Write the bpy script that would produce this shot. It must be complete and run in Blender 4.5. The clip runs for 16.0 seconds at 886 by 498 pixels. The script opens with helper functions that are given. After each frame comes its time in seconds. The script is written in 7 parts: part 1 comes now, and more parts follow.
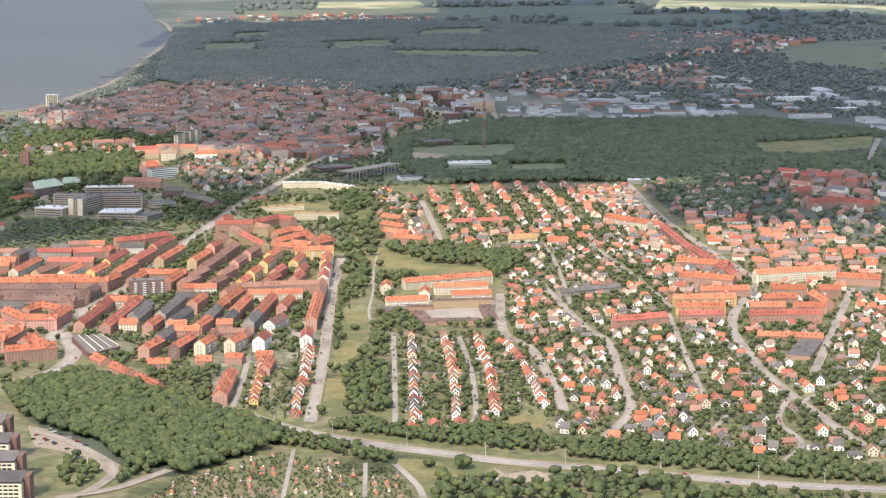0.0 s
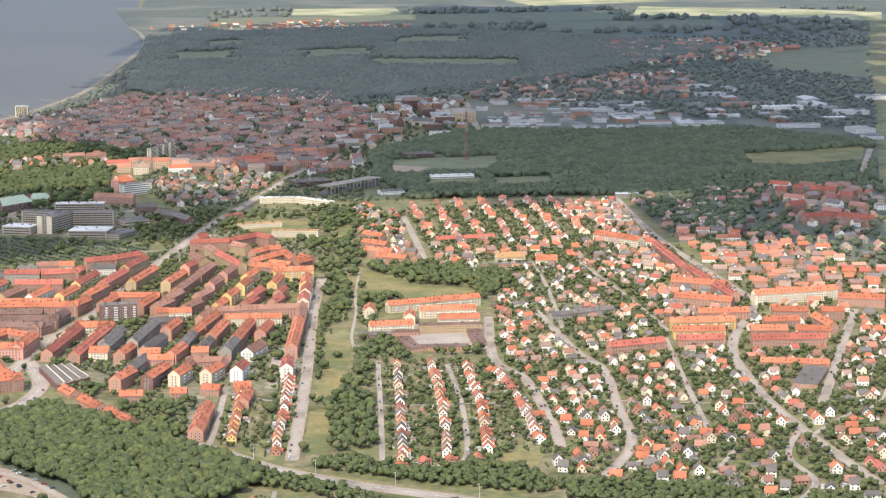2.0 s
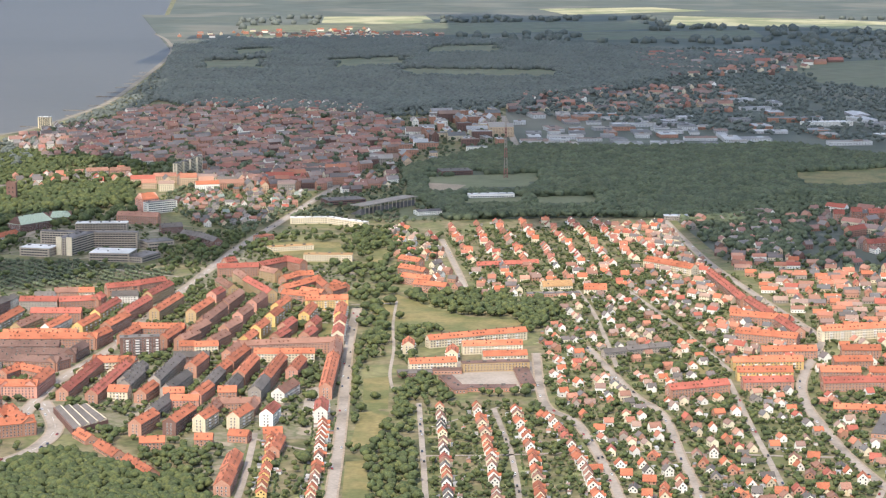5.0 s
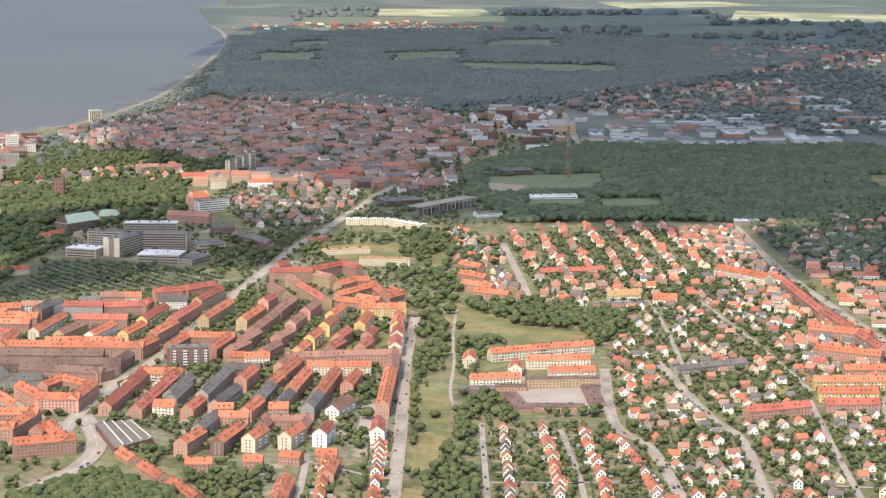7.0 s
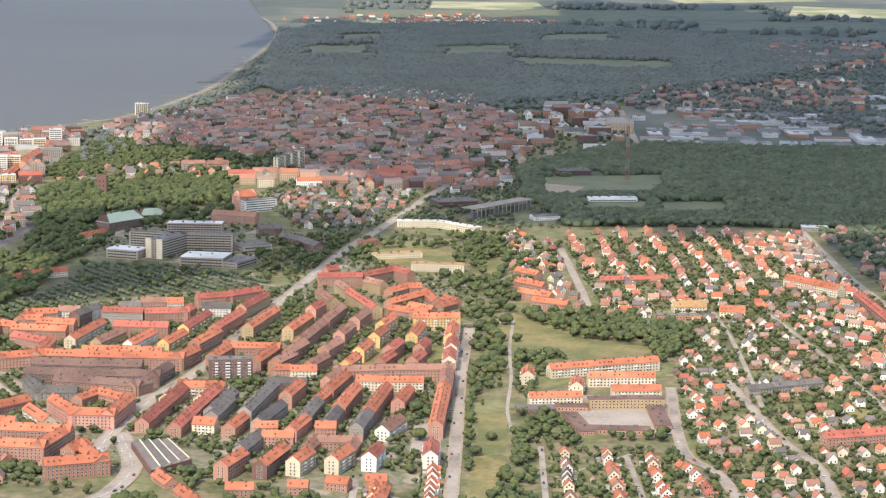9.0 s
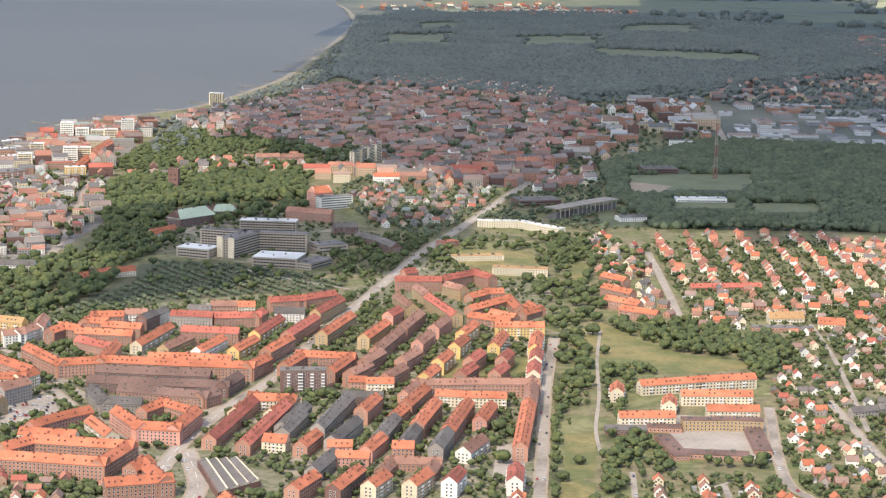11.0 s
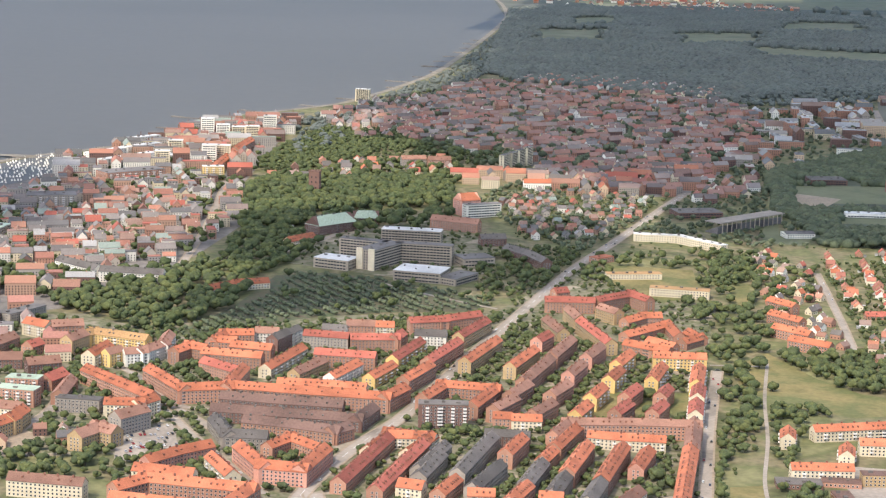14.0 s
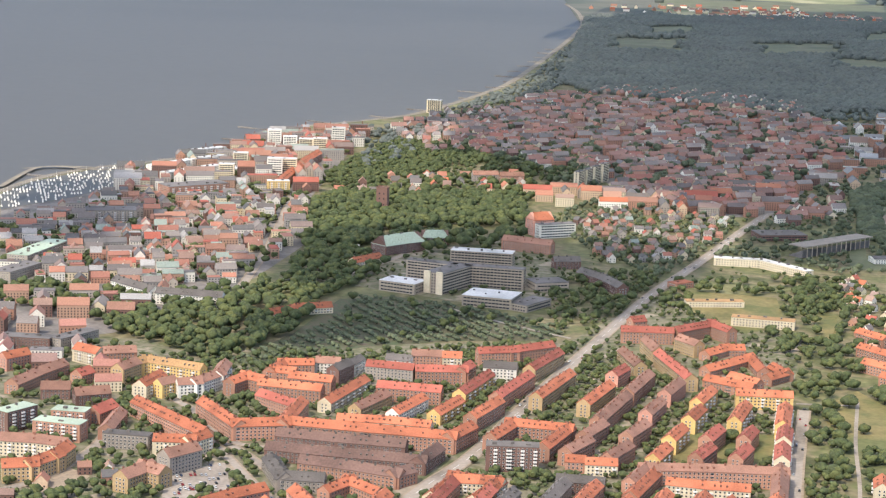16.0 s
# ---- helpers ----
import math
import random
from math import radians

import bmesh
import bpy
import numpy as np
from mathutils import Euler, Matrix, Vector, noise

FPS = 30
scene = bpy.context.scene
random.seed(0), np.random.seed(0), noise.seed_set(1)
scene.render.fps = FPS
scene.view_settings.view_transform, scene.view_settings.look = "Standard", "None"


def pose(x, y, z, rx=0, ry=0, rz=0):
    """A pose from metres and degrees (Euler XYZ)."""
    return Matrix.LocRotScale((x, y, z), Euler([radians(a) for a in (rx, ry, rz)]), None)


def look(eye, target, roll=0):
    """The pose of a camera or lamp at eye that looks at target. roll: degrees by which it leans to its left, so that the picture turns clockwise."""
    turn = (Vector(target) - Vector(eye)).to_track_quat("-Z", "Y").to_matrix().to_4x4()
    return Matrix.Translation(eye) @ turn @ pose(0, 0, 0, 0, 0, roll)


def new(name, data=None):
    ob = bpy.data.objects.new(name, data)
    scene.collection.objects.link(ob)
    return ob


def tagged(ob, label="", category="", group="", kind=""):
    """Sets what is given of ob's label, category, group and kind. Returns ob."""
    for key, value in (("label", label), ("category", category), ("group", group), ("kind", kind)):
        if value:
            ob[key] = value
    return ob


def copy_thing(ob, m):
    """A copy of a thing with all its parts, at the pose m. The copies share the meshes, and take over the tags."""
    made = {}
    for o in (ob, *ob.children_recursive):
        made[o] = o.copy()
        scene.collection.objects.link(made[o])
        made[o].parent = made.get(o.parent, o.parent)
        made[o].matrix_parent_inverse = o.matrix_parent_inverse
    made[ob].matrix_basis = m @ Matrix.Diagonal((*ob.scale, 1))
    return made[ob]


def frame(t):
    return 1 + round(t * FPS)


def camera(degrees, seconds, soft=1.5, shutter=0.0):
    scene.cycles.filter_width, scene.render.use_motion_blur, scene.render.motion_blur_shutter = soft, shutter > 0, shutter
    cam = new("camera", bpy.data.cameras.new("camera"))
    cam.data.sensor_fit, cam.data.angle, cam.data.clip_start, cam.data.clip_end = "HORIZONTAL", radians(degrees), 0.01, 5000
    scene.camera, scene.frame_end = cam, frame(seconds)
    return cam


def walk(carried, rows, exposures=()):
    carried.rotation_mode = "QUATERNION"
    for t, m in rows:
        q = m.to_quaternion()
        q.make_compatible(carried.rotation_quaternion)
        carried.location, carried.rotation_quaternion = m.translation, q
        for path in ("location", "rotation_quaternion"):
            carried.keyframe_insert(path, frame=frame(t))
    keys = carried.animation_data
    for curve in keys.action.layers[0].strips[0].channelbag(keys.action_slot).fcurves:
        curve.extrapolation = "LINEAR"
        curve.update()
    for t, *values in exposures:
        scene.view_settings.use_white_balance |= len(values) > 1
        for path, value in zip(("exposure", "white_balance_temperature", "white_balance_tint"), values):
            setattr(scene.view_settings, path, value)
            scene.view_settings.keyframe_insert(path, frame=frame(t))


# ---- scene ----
# The land reaches 11 km and the lens sees 5 km, so the place stands at a scale of K.
# All numbers below are true metres; K is applied where meshes and poses are made.
K = 0.45
cam = camera(24.8, 16.0, soft=1.2)
ROWS = [  # seconds, x, y, z, turn left, look up, lean right
    (0.0, 0.0, 0.0, 460.0, 0.00, -9.76, 0.17),
    (0.5, -3.0, 24.6, 460.2, -0.18, -9.71, 0.16),
    (1.0, -6.3, 53.4, 460.0, -0.37, -9.68, 0.20),
    (1.5, -8.9, 78.3, 460.9, -0.54, -9.66, 0.26),
    (2.0, -12.3, 107.0, 460.2, -0.73, -9.61, 0.28),
    (2.5, -14.7, 132.3, 460.2, -0.81, -9.55, 0.27),
    (3.0, -18.3, 159.6, 460.1, -0.79, -9.50, 0.24),
    (3.5, -21.4, 184.0, 460.5, -0.70, -9.46, 0.24),
    (4.0, -24.2, 211.0, 460.8, -0.52, -9.41, 0.16),
    (6.5, -39.4, 344.4, 458.3, 1.14, -9.55, -0.26),
    (7.0, -42.1, 374.1, 458.3, 1.54, -9.65, -0.35),
    (7.5, -45.4, 400.6, 457.4, 1.91, -9.71, -0.48),
    (8.0, -48.4, 430.2, 456.6, 2.31, -9.78, -0.58),
    (10.5, -67.2, 562.1, 455.7, 4.29, -10.13, -1.07),
    (11.0, -72.0, 589.5, 455.8, 5.03, -10.28, -1.16),
    (11.5, -75.2, 613.4, 455.8, 5.59, -10.40, -1.23),
    (12.0, -79.3, 641.6, 455.4, 6.42, -10.54, -1.33),
    (12.5, -82.7, 666.4, 455.4, 7.18, -10.64, -1.40),
    (13.0, -87.0, 694.0, 455.5, 7.91, -10.67, -1.51),
    (13.5, -90.2, 717.7, 455.7, 8.61, -10.69, -1.62),
    (14.0, -94.3, 745.0, 456.2, 9.27, -10.66, -1.71),
    (14.5, -97.5, 769.8, 456.6, 9.80, -10.62, -1.75),
    (15.0, -102.6, 795.5, 456.8, 10.17, -10.56, -1.92),
    (15.5, -106.8, 819.9, 457.2, 10.69, -10.55, -1.92),
    (16.0, -110.5, 846.5, 457.9, 11.37, -10.59, -1.95),
]
walk(cam, [(t, pose(K * x, K * y, K * z, 0, 0, yaw) @ pose(0, 0, 0, 90 + pitch) @ pose(0, 0, 0, 0, 0, -lean))
           for t, x, y, z, yaw, pitch, lean in ROWS], exposures=[(0.0, 1.24, 6250, 10), (16.0, 1.15, 6250, 10)])

# ---- sky and sun ----
SUN_UP, SUN_AZ = 50.0, 205.0  # height above the horizon, compass bearing (north is +y)
sun_way = Vector((math.sin(radians(SUN_AZ)) * math.cos(radians(SUN_UP)), math.cos(radians(SUN_AZ)) * math.cos(radians(SUN_UP)), math.sin(radians(SUN_UP))))
world = bpy.data.worlds.new("sky")
scene.world = world
world.use_nodes = True
sky = world.node_tree.nodes.new("ShaderNodeTexSky")
sky.sky_type, sky.sun_disc = "NISHITA", False
sky.sun_elevation, sky.sun_rotation = radians(SUN_UP), radians(SUN_AZ)
sky.air_density, sky.dust_density, sky.ozone_density = 1.0, 1.8, 1.0
back = world.node_tree.nodes["Background"]
world.node_tree.links.new(sky.outputs[0], back.inputs[0])
back.inputs[1].default_value = 0.15
sun = new("sun", bpy.data.lights.new("sun", "SUN"))
sun.data.energy, sun.data.angle, sun.data.color = 2.0, radians(0.55), (1.0, 0.895, 0.73)
sun.matrix_world = look(sun_way * 2000, (0, 0, 0))


# ---- materials ----
def material(name, colours, grain=0.6, coarse=0.02, vary="", rough=0.85, bump=0.3, stain=0.35, metal=0.0, spec=0.3, tint=0.0):
    """A surface of one or more base colours (chosen thing by thing or piece by piece), with grain, stains and relief. grain, coarse: cycles per metre."""
    m = bpy.data.materials.new(name)
    m.use_nodes = True
    nt = m.node_tree
    bsdf = nt.nodes["Principled BSDF"]
    geo = nt.nodes.new("ShaderNodeNewGeometry")
    ramp = nt.nodes.new("ShaderNodeValToRGB")
    ramp.color_ramp.interpolation = "CONSTANT" if vary else "LINEAR"
    for i, c in enumerate(colours):
        e = ramp.color_ramp.elements[i] if i < 2 else ramp.color_ramp.elements.new(i / len(colours))
        e.position, e.color = i / len(colours), (*c, 1)
    if len(colours) == 1:
        ramp.color_ramp.elements[1].color = (*colours[0], 1)
    big = nt.nodes.new("ShaderNodeTexNoise")
    big.inputs["Scale"].default_value, big.inputs["Detail"].default_value = coarse / K, 5
    fine = nt.nodes.new("ShaderNodeTexNoise")
    fine.inputs["Scale"].default_value, fine.inputs["Detail"].default_value = grain / K, 4
    for n in (big, fine):
        nt.links.new(geo.outputs["Position"], n.inputs["Vector"])
    if vary == "object":
        info = nt.nodes.new("ShaderNodeObjectInfo")
        nt.links.new(info.outputs["Random"], ramp.inputs[0])
    elif vary == "island":
        nt.links.new(geo.outputs["Random Per Island"], ramp.inputs[0])
    else:
        spread = nt.nodes.new("ShaderNodeMapRange")
        spread.inputs[1].default_value, spread.inputs[2].default_value = 0.3, 0.7
        nt.links.new(big.outputs[0], spread.inputs[0])
        nt.links.new(spread.outputs[0], ramp.inputs[0])
    add = nt.nodes.new("ShaderNodeMath")
    add.operation = "ADD"
    nt.links.new(big.outputs[0], add.inputs[0])
    nt.links.new(fine.outputs[0], add.inputs[1])
    wear = nt.nodes.new("ShaderNodeMapRange")
    wear.inputs[1].default_value, wear.inputs[2].default_value = 0.65, 1.35
    wear.inputs[3].default_value, wear.inputs[4].default_value = 1 - stain, 1 + stain
    nt.links.new(add.outputs[0], wear.inputs[0])
    mul = nt.nodes.new("ShaderNodeMix")
    mul.data_type, mul.blend_type = "RGBA", "MULTIPLY"
    mul.inputs["Factor"].default_value = 1
    nt.links.new(ramp.outputs[0], mul.inputs["A"])
    nt.links.new(wear.outputs[0], mul.inputs["B"])
    if tint:
        who = nt.nodes.new("ShaderNodeObjectInfo")
        shade = nt.nodes.new("ShaderNodeMapRange")
        shade.inputs[3].default_value, shade.inputs[4].default_value = 1 - tint, 1 + tint * 0.6
        nt.links.new(who.outputs["Random"], shade.inputs[0])
        own = nt.nodes.new("ShaderNodeMix")
        own.data_type, own.blend_type = "RGBA", "MULTIPLY"
        own.inputs["Factor"].default_value = 1
        nt.links.new(mul.outputs["Result"], own.inputs["A"])
        nt.links.new(shade.outputs[0], own.inputs["B"])
        mul = own
    nt.links.new(mul.outputs["Result"], bsdf.inputs["Base Color"])
    bsdf.inputs["Roughness"].default_value, bsdf.inputs["Metallic"].default_value = rough, metal
    bsdf.inputs["Specular IOR Level"].default_value = spec
    if bump:
        relief = nt.nodes.new("ShaderNodeBump")
        relief.inputs["Strength"].default_value, relief.inputs["Distance"].default_value = bump, 0.35 * K
        nt.links.new(fine.outputs[0], relief.inputs["Height"])
        nt.links.new(relief.outputs[0], bsdf.inputs["Normal"])
    return m


ORANGE, RED, BROWN, SLATE = (0.395, 0.13, 0.066), (0.33, 0.098, 0.066), (0.25, 0.13, 0.09), (0.125, 0.108, 0.095)
CREAM, WHITE, YELLOW, BRICK, DARKBRICK, PINK = (0.62, 0.52, 0.36), (0.74, 0.69, 0.59), (0.62, 0.42, 0.16), (0.37, 0.195, 0.13), (0.16, 0.09, 0.07), (0.5, 0.25, 0.18)
GREYWALL, OCHRE = (0.3, 0.255, 0.21), (0.42, 0.29, 0.15)
roof_mats = {n: material(n + "_tiles", [c], grain=1.2, coarse=0.06, rough=0.8, stain=0.38, tint=0.28) for n, c in
             (("orange", ORANGE), ("red", RED), ("brown", BROWN), ("slate", SLATE))}
roof_mats["copper"] = material("green_copper", [(0.27, 0.33, 0.24), (0.33, 0.38, 0.28)], rough=0.6)
roof_mats["umber"] = material("dark_brown_sheet_roof", [(0.115, 0.068, 0.053), (0.15, 0.088, 0.068)], rough=0.8)
roof_mats["felt"] = material("grey_roofing_felt", [(0.1, 0.09, 0.085), (0.15, 0.135, 0.125)], rough=0.9)
roof_mats["pale"] = material("pale_roof_sheet", [(0.44, 0.43, 0.4), (0.54, 0.52, 0.49)], rough=0.6)
wall_mats = {n: material(n + "_wall", [c], grain=0.9, coarse=0.08, rough=0.9, stain=0.2, bump=0.15, tint=0.2) for n, c in
             (("cream", CREAM), ("white", WHITE), ("yellow", YELLOW), ("brick", BRICK), ("darkbrick", DARKBRICK), ("pink", PINK), ("grey", GREYWALL), ("ochre", OCHRE), ("hosp", (0.36, 0.295, 0.225)))}
house_walls = material("rendered_and_brick_house_walls", [WHITE, CREAM, BRICK, (0.68, 0.6, 0.42), WHITE, BRICK, GREYWALL, CREAM, (0.3, 0.16, 0.1), WHITE], vary="island", stain=0.15, bump=0.1)
house_roofs = material("house_roof_tiles", [ORANGE, BROWN, (0.37, 0.17, 0.11), RED, (0.15, 0.125, 0.115), ORANGE, (0.4, 0.22, 0.15), SLATE, (0.33, 0.14, 0.09), (0.13, 0.12, 0.115), (0.26, 0.18, 0.145), (0.36, 0.15, 0.09), (0.22, 0.14, 0.11), (0.3, 0.2, 0.15)], vary="island", stain=0.25, grain=1.2)
house_roofs_one = material("single_house_roof_tiles", [ORANGE, BROWN, (0.37, 0.17, 0.11), RED, (0.15, 0.125, 0.115), ORANGE, (0.4, 0.22, 0.15), SLATE, (0.33, 0.14, 0.09), (0.13, 0.12, 0.115), (0.26, 0.18, 0.145), (0.36, 0.15, 0.09), (0.22, 0.14, 0.11), (0.3, 0.2, 0.15)], vary="object", stain=0.25, grain=1.2)
row_roofs_one = material("row_house_roof_tiles", [ORANGE, (0.4, 0.14, 0.08), RED, (0.36, 0.15, 0.1), (0.42, 0.17, 0.1), (0.3, 0.12, 0.085)], vary="object", stain=0.3, grain=1.2)
house_walls_one = material("single_rendered_house_walls", [WHITE, CREAM, BRICK, (0.68, 0.6, 0.42), WHITE, (0.6, 0.57, 0.5), GREYWALL, CREAM, (0.3, 0.16, 0.1), WHITE], vary="object", stain=0.15, bump=0.1)
town_walls = material("town_house_walls", [BRICK, (0.4, 0.2, 0.13), CREAM, BRICK, GREYWALL, DARKBRICK, (0.5, 0.36, 0.24), WHITE, BRICK], vary="island", stain=0.15, bump=0.1)
town_walls_one = material("single_town_house_walls", [BRICK, (0.4, 0.2, 0.13), CREAM, BRICK, GREYWALL, DARKBRICK, (0.5, 0.36, 0.24), WHITE, BRICK], vary="object", stain=0.15, bump=0.1)
town_roofs = material("town_roof_tiles", [(0.26, 0.15, 0.12), (0.3, 0.165, 0.125), (0.21, 0.13, 0.105), (0.25, 0.16, 0.135), (0.29, 0.125, 0.095), (0.22, 0.155, 0.13), (0.26, 0.2, 0.17), (0.17, 0.155, 0.145), (0.27, 0.15, 0.12), (0.24, 0.205, 0.185), (0.15, 0.125, 0.115), (0.32, 0.17, 0.12)], vary="island", stain=0.3, grain=0.8)
town_roofs_one = material("single_town_roof_tiles", [(0.3, 0.13, 0.1), (0.34, 0.16, 0.12), BROWN, (0.3, 0.16, 0.13), RED, (0.24, 0.15, 0.125), (0.27, 0.19, 0.16), (0.17, 0.15, 0.145), (0.28, 0.14, 0.11), (0.24, 0.2, 0.18)], vary="object", stain=0.3, grain=0.8)
port_walls = material("harbour_town_walls", [(0.58, 0.53, 0.45), (0.55, 0.45, 0.3), (0.4, 0.34, 0.27), BRICK, (0.27, 0.245, 0.22), (0.62, 0.57, 0.48), (0.36, 0.22, 0.15), (0.32, 0.28, 0.24), DARKBRICK], vary="island", stain=0.15, bump=0.1)
port_walls_one = material("single_harbour_town_walls", [(0.58, 0.53, 0.45), (0.55, 0.45, 0.3), (0.4, 0.34, 0.27), BRICK, (0.27, 0.245, 0.22), (0.62, 0.57, 0.48), (0.36, 0.22, 0.15), (0.32, 0.28, 0.24), DARKBRICK], vary="object", stain=0.15, bump=0.1)
port_roofs = material("harbour_town_roofs", [(0.26, 0.13, 0.095), (0.16, 0.14, 0.13), BROWN, (0.12, 0.11, 0.105), (0.33, 0.15, 0.1), (0.24, 0.15, 0.115), RED, (0.22, 0.25, 0.21), (0.14, 0.12, 0.11), (0.3, 0.28, 0.26), (0.3, 0.15, 0.1), (0.2, 0.17, 0.15), (0.1, 0.095, 0.09), (0.19, 0.14, 0.12), (0.27, 0.12, 0.085)], vary="island", stain=0.3, grain=0.8)
port_roofs_one = material("single_harbour_town_roofs", [(0.26, 0.13, 0.095), (0.16, 0.14, 0.13), BROWN, (0.12, 0.11, 0.105), (0.33, 0.15, 0.1), (0.24, 0.15, 0.115), RED, (0.22, 0.25, 0.21), (0.14, 0.12, 0.11), (0.3, 0.28, 0.26), (0.3, 0.15, 0.1), (0.2, 0.17, 0.15), (0.1, 0.095, 0.09), (0.19, 0.14, 0.12), (0.27, 0.12, 0.085)], vary="object", stain=0.3, grain=0.8)
shed_walls = material("shed_walls", [(0.5, 0.48, 0.45), (0.3, 0.28, 0.27), (0.5, 0.48, 0.45), BRICK], vary="island", stain=0.15)
shed_roofs = material("shed_roofs", [(0.24, 0.23, 0.22), (0.34, 0.33, 0.32), (0.18, 0.175, 0.17), (0.3, 0.27, 0.24), (0.42, 0.41, 0.4), (0.15, 0.145, 0.14), (0.22, 0.15, 0.12)], vary="island", stain=0.25)
pane = material("window_glass", [(0.03, 0.035, 0.04)], rough=0.15, bump=0.0, stain=0.1, spec=0.5)
white_paint = material("white_window_paint", [(0.64, 0.6, 0.55)], stain=0.08, bump=0.0, rough=0.6)
dark_metal = material("dark_painted_metal", [(0.06, 0.055, 0.055)], stain=0.15, bump=0.0, rough=0.6)
chimney_brick = material("chimney_brick", [(0.2, 0.09, 0.06)], stain=0.2, grain=2)
asphalt = material("worn_pale_asphalt", [(0.2, 0.168, 0.135), (0.29, 0.245, 0.2)], grain=0.3, coarse=0.02, bump=0.1, stain=0.25)
paving = material("sandy_gravel", [(0.36, 0.28, 0.19), (0.27, 0.21, 0.15)], grain=0.3, coarse=0.03, bump=0.1)
line_paint = material("white_road_paint", [(0.6, 0.59, 0.56)], bump=0.0)
# Farmland greens greyed towards blue, with the haze of distance in the colour.
hazed_country = material("hazed_farmland", [(0.075, 0.085, 0.065), (0.1, 0.105, 0.075), (0.08, 0.09, 0.07), (0.12, 0.115, 0.085)], grain=0.006, coarse=0.0016, stain=0.3)
yard = material("yards_and_lawns", [(0.085, 0.096, 0.042), (0.125, 0.125, 0.058), (0.2, 0.17, 0.115), (0.1, 0.108, 0.048), (0.25, 0.205, 0.15)], grain=0.25, coarse=0.03, stain=0.3)
town_floor = material("paved_town_ground", [(0.16, 0.14, 0.12), (0.22, 0.19, 0.165), (0.12, 0.11, 0.095)], grain=0.2, coarse=0.02, stain=0.3)
grave = material("cemetery_grass_and_earth", [(0.13, 0.1, 0.065), (0.08, 0.095, 0.045), (0.1, 0.085, 0.05), (0.07, 0.085, 0.04)], grain=0.3, coarse=0.04, stain=0.3)
pitch_grass = material("mown_pitch", [(0.11, 0.125, 0.06), (0.14, 0.145, 0.075)], grain=0.1, coarse=0.02, stain=0.15)
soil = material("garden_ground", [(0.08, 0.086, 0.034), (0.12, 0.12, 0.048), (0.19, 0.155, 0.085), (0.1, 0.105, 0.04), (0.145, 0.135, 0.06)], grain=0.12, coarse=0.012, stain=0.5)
lawn = material("dry_lawn", [(0.145, 0.13, 0.045), (0.22, 0.175, 0.07), (0.105, 0.108, 0.038)], grain=0.2, coarse=0.015, stain=0.3)
# Far fields: green dulled in the colour to stand for haze.
meadow = material("hazed_green_field", [(0.1, 0.112, 0.06), (0.15, 0.145, 0.085), (0.12, 0.125, 0.07)], grain=0.02, coarse=0.004, stain=0.25)
ripe = material("ripe_corn_field", [(0.3, 0.28, 0.14), (0.2, 0.21, 0.1), (0.36, 0.32, 0.18)], grain=0.02, coarse=0.004, stain=0.2)
forest_floor = material("forest_floor", [(0.05, 0.06, 0.04), (0.07, 0.08, 0.05)], grain=0.05, coarse=0.01, stain=0.4)
sand = material("beach_sand", [(0.3, 0.25, 0.18), (0.2, 0.17, 0.13)], grain=0.05, coarse=0.01)
leaf = material("broad_leaves", [(0.068, 0.083, 0.034), (0.085, 0.096, 0.036), (0.06, 0.076, 0.033), (0.095, 0.103, 0.038), (0.073, 0.087, 0.036), (0.062, 0.073, 0.034)], vary="island", grain=0.75, coarse=0.12, bump=0.9, stain=0.4, rough=0.9, spec=0.15)
# Far trees: distance haze is put into the leaf colour, lifted and blued.
hazed_leaf = material("hazed_leaves", [(0.105, 0.117, 0.1), (0.112, 0.122, 0.105), (0.1, 0.112, 0.097), (0.117, 0.126, 0.105)], vary="island", grain=0.3, coarse=0.006, bump=0.05, stain=0.2)
# Leaf greens lifted and greyed in the colour, for woods lying in cloud shade.
lifted_leaf = material("lifted_leaves", [(0.085, 0.1, 0.06), (0.095, 0.11, 0.062), (0.08, 0.094, 0.058), (0.105, 0.116, 0.066)], vary="island", grain=0.6, coarse=0.03, bump=0.6, stain=0.35, rough=0.9, spec=0.15)
bark = material("grey_brown_bark", [(0.07, 0.055, 0.04)], grain=2, bump=0.5)


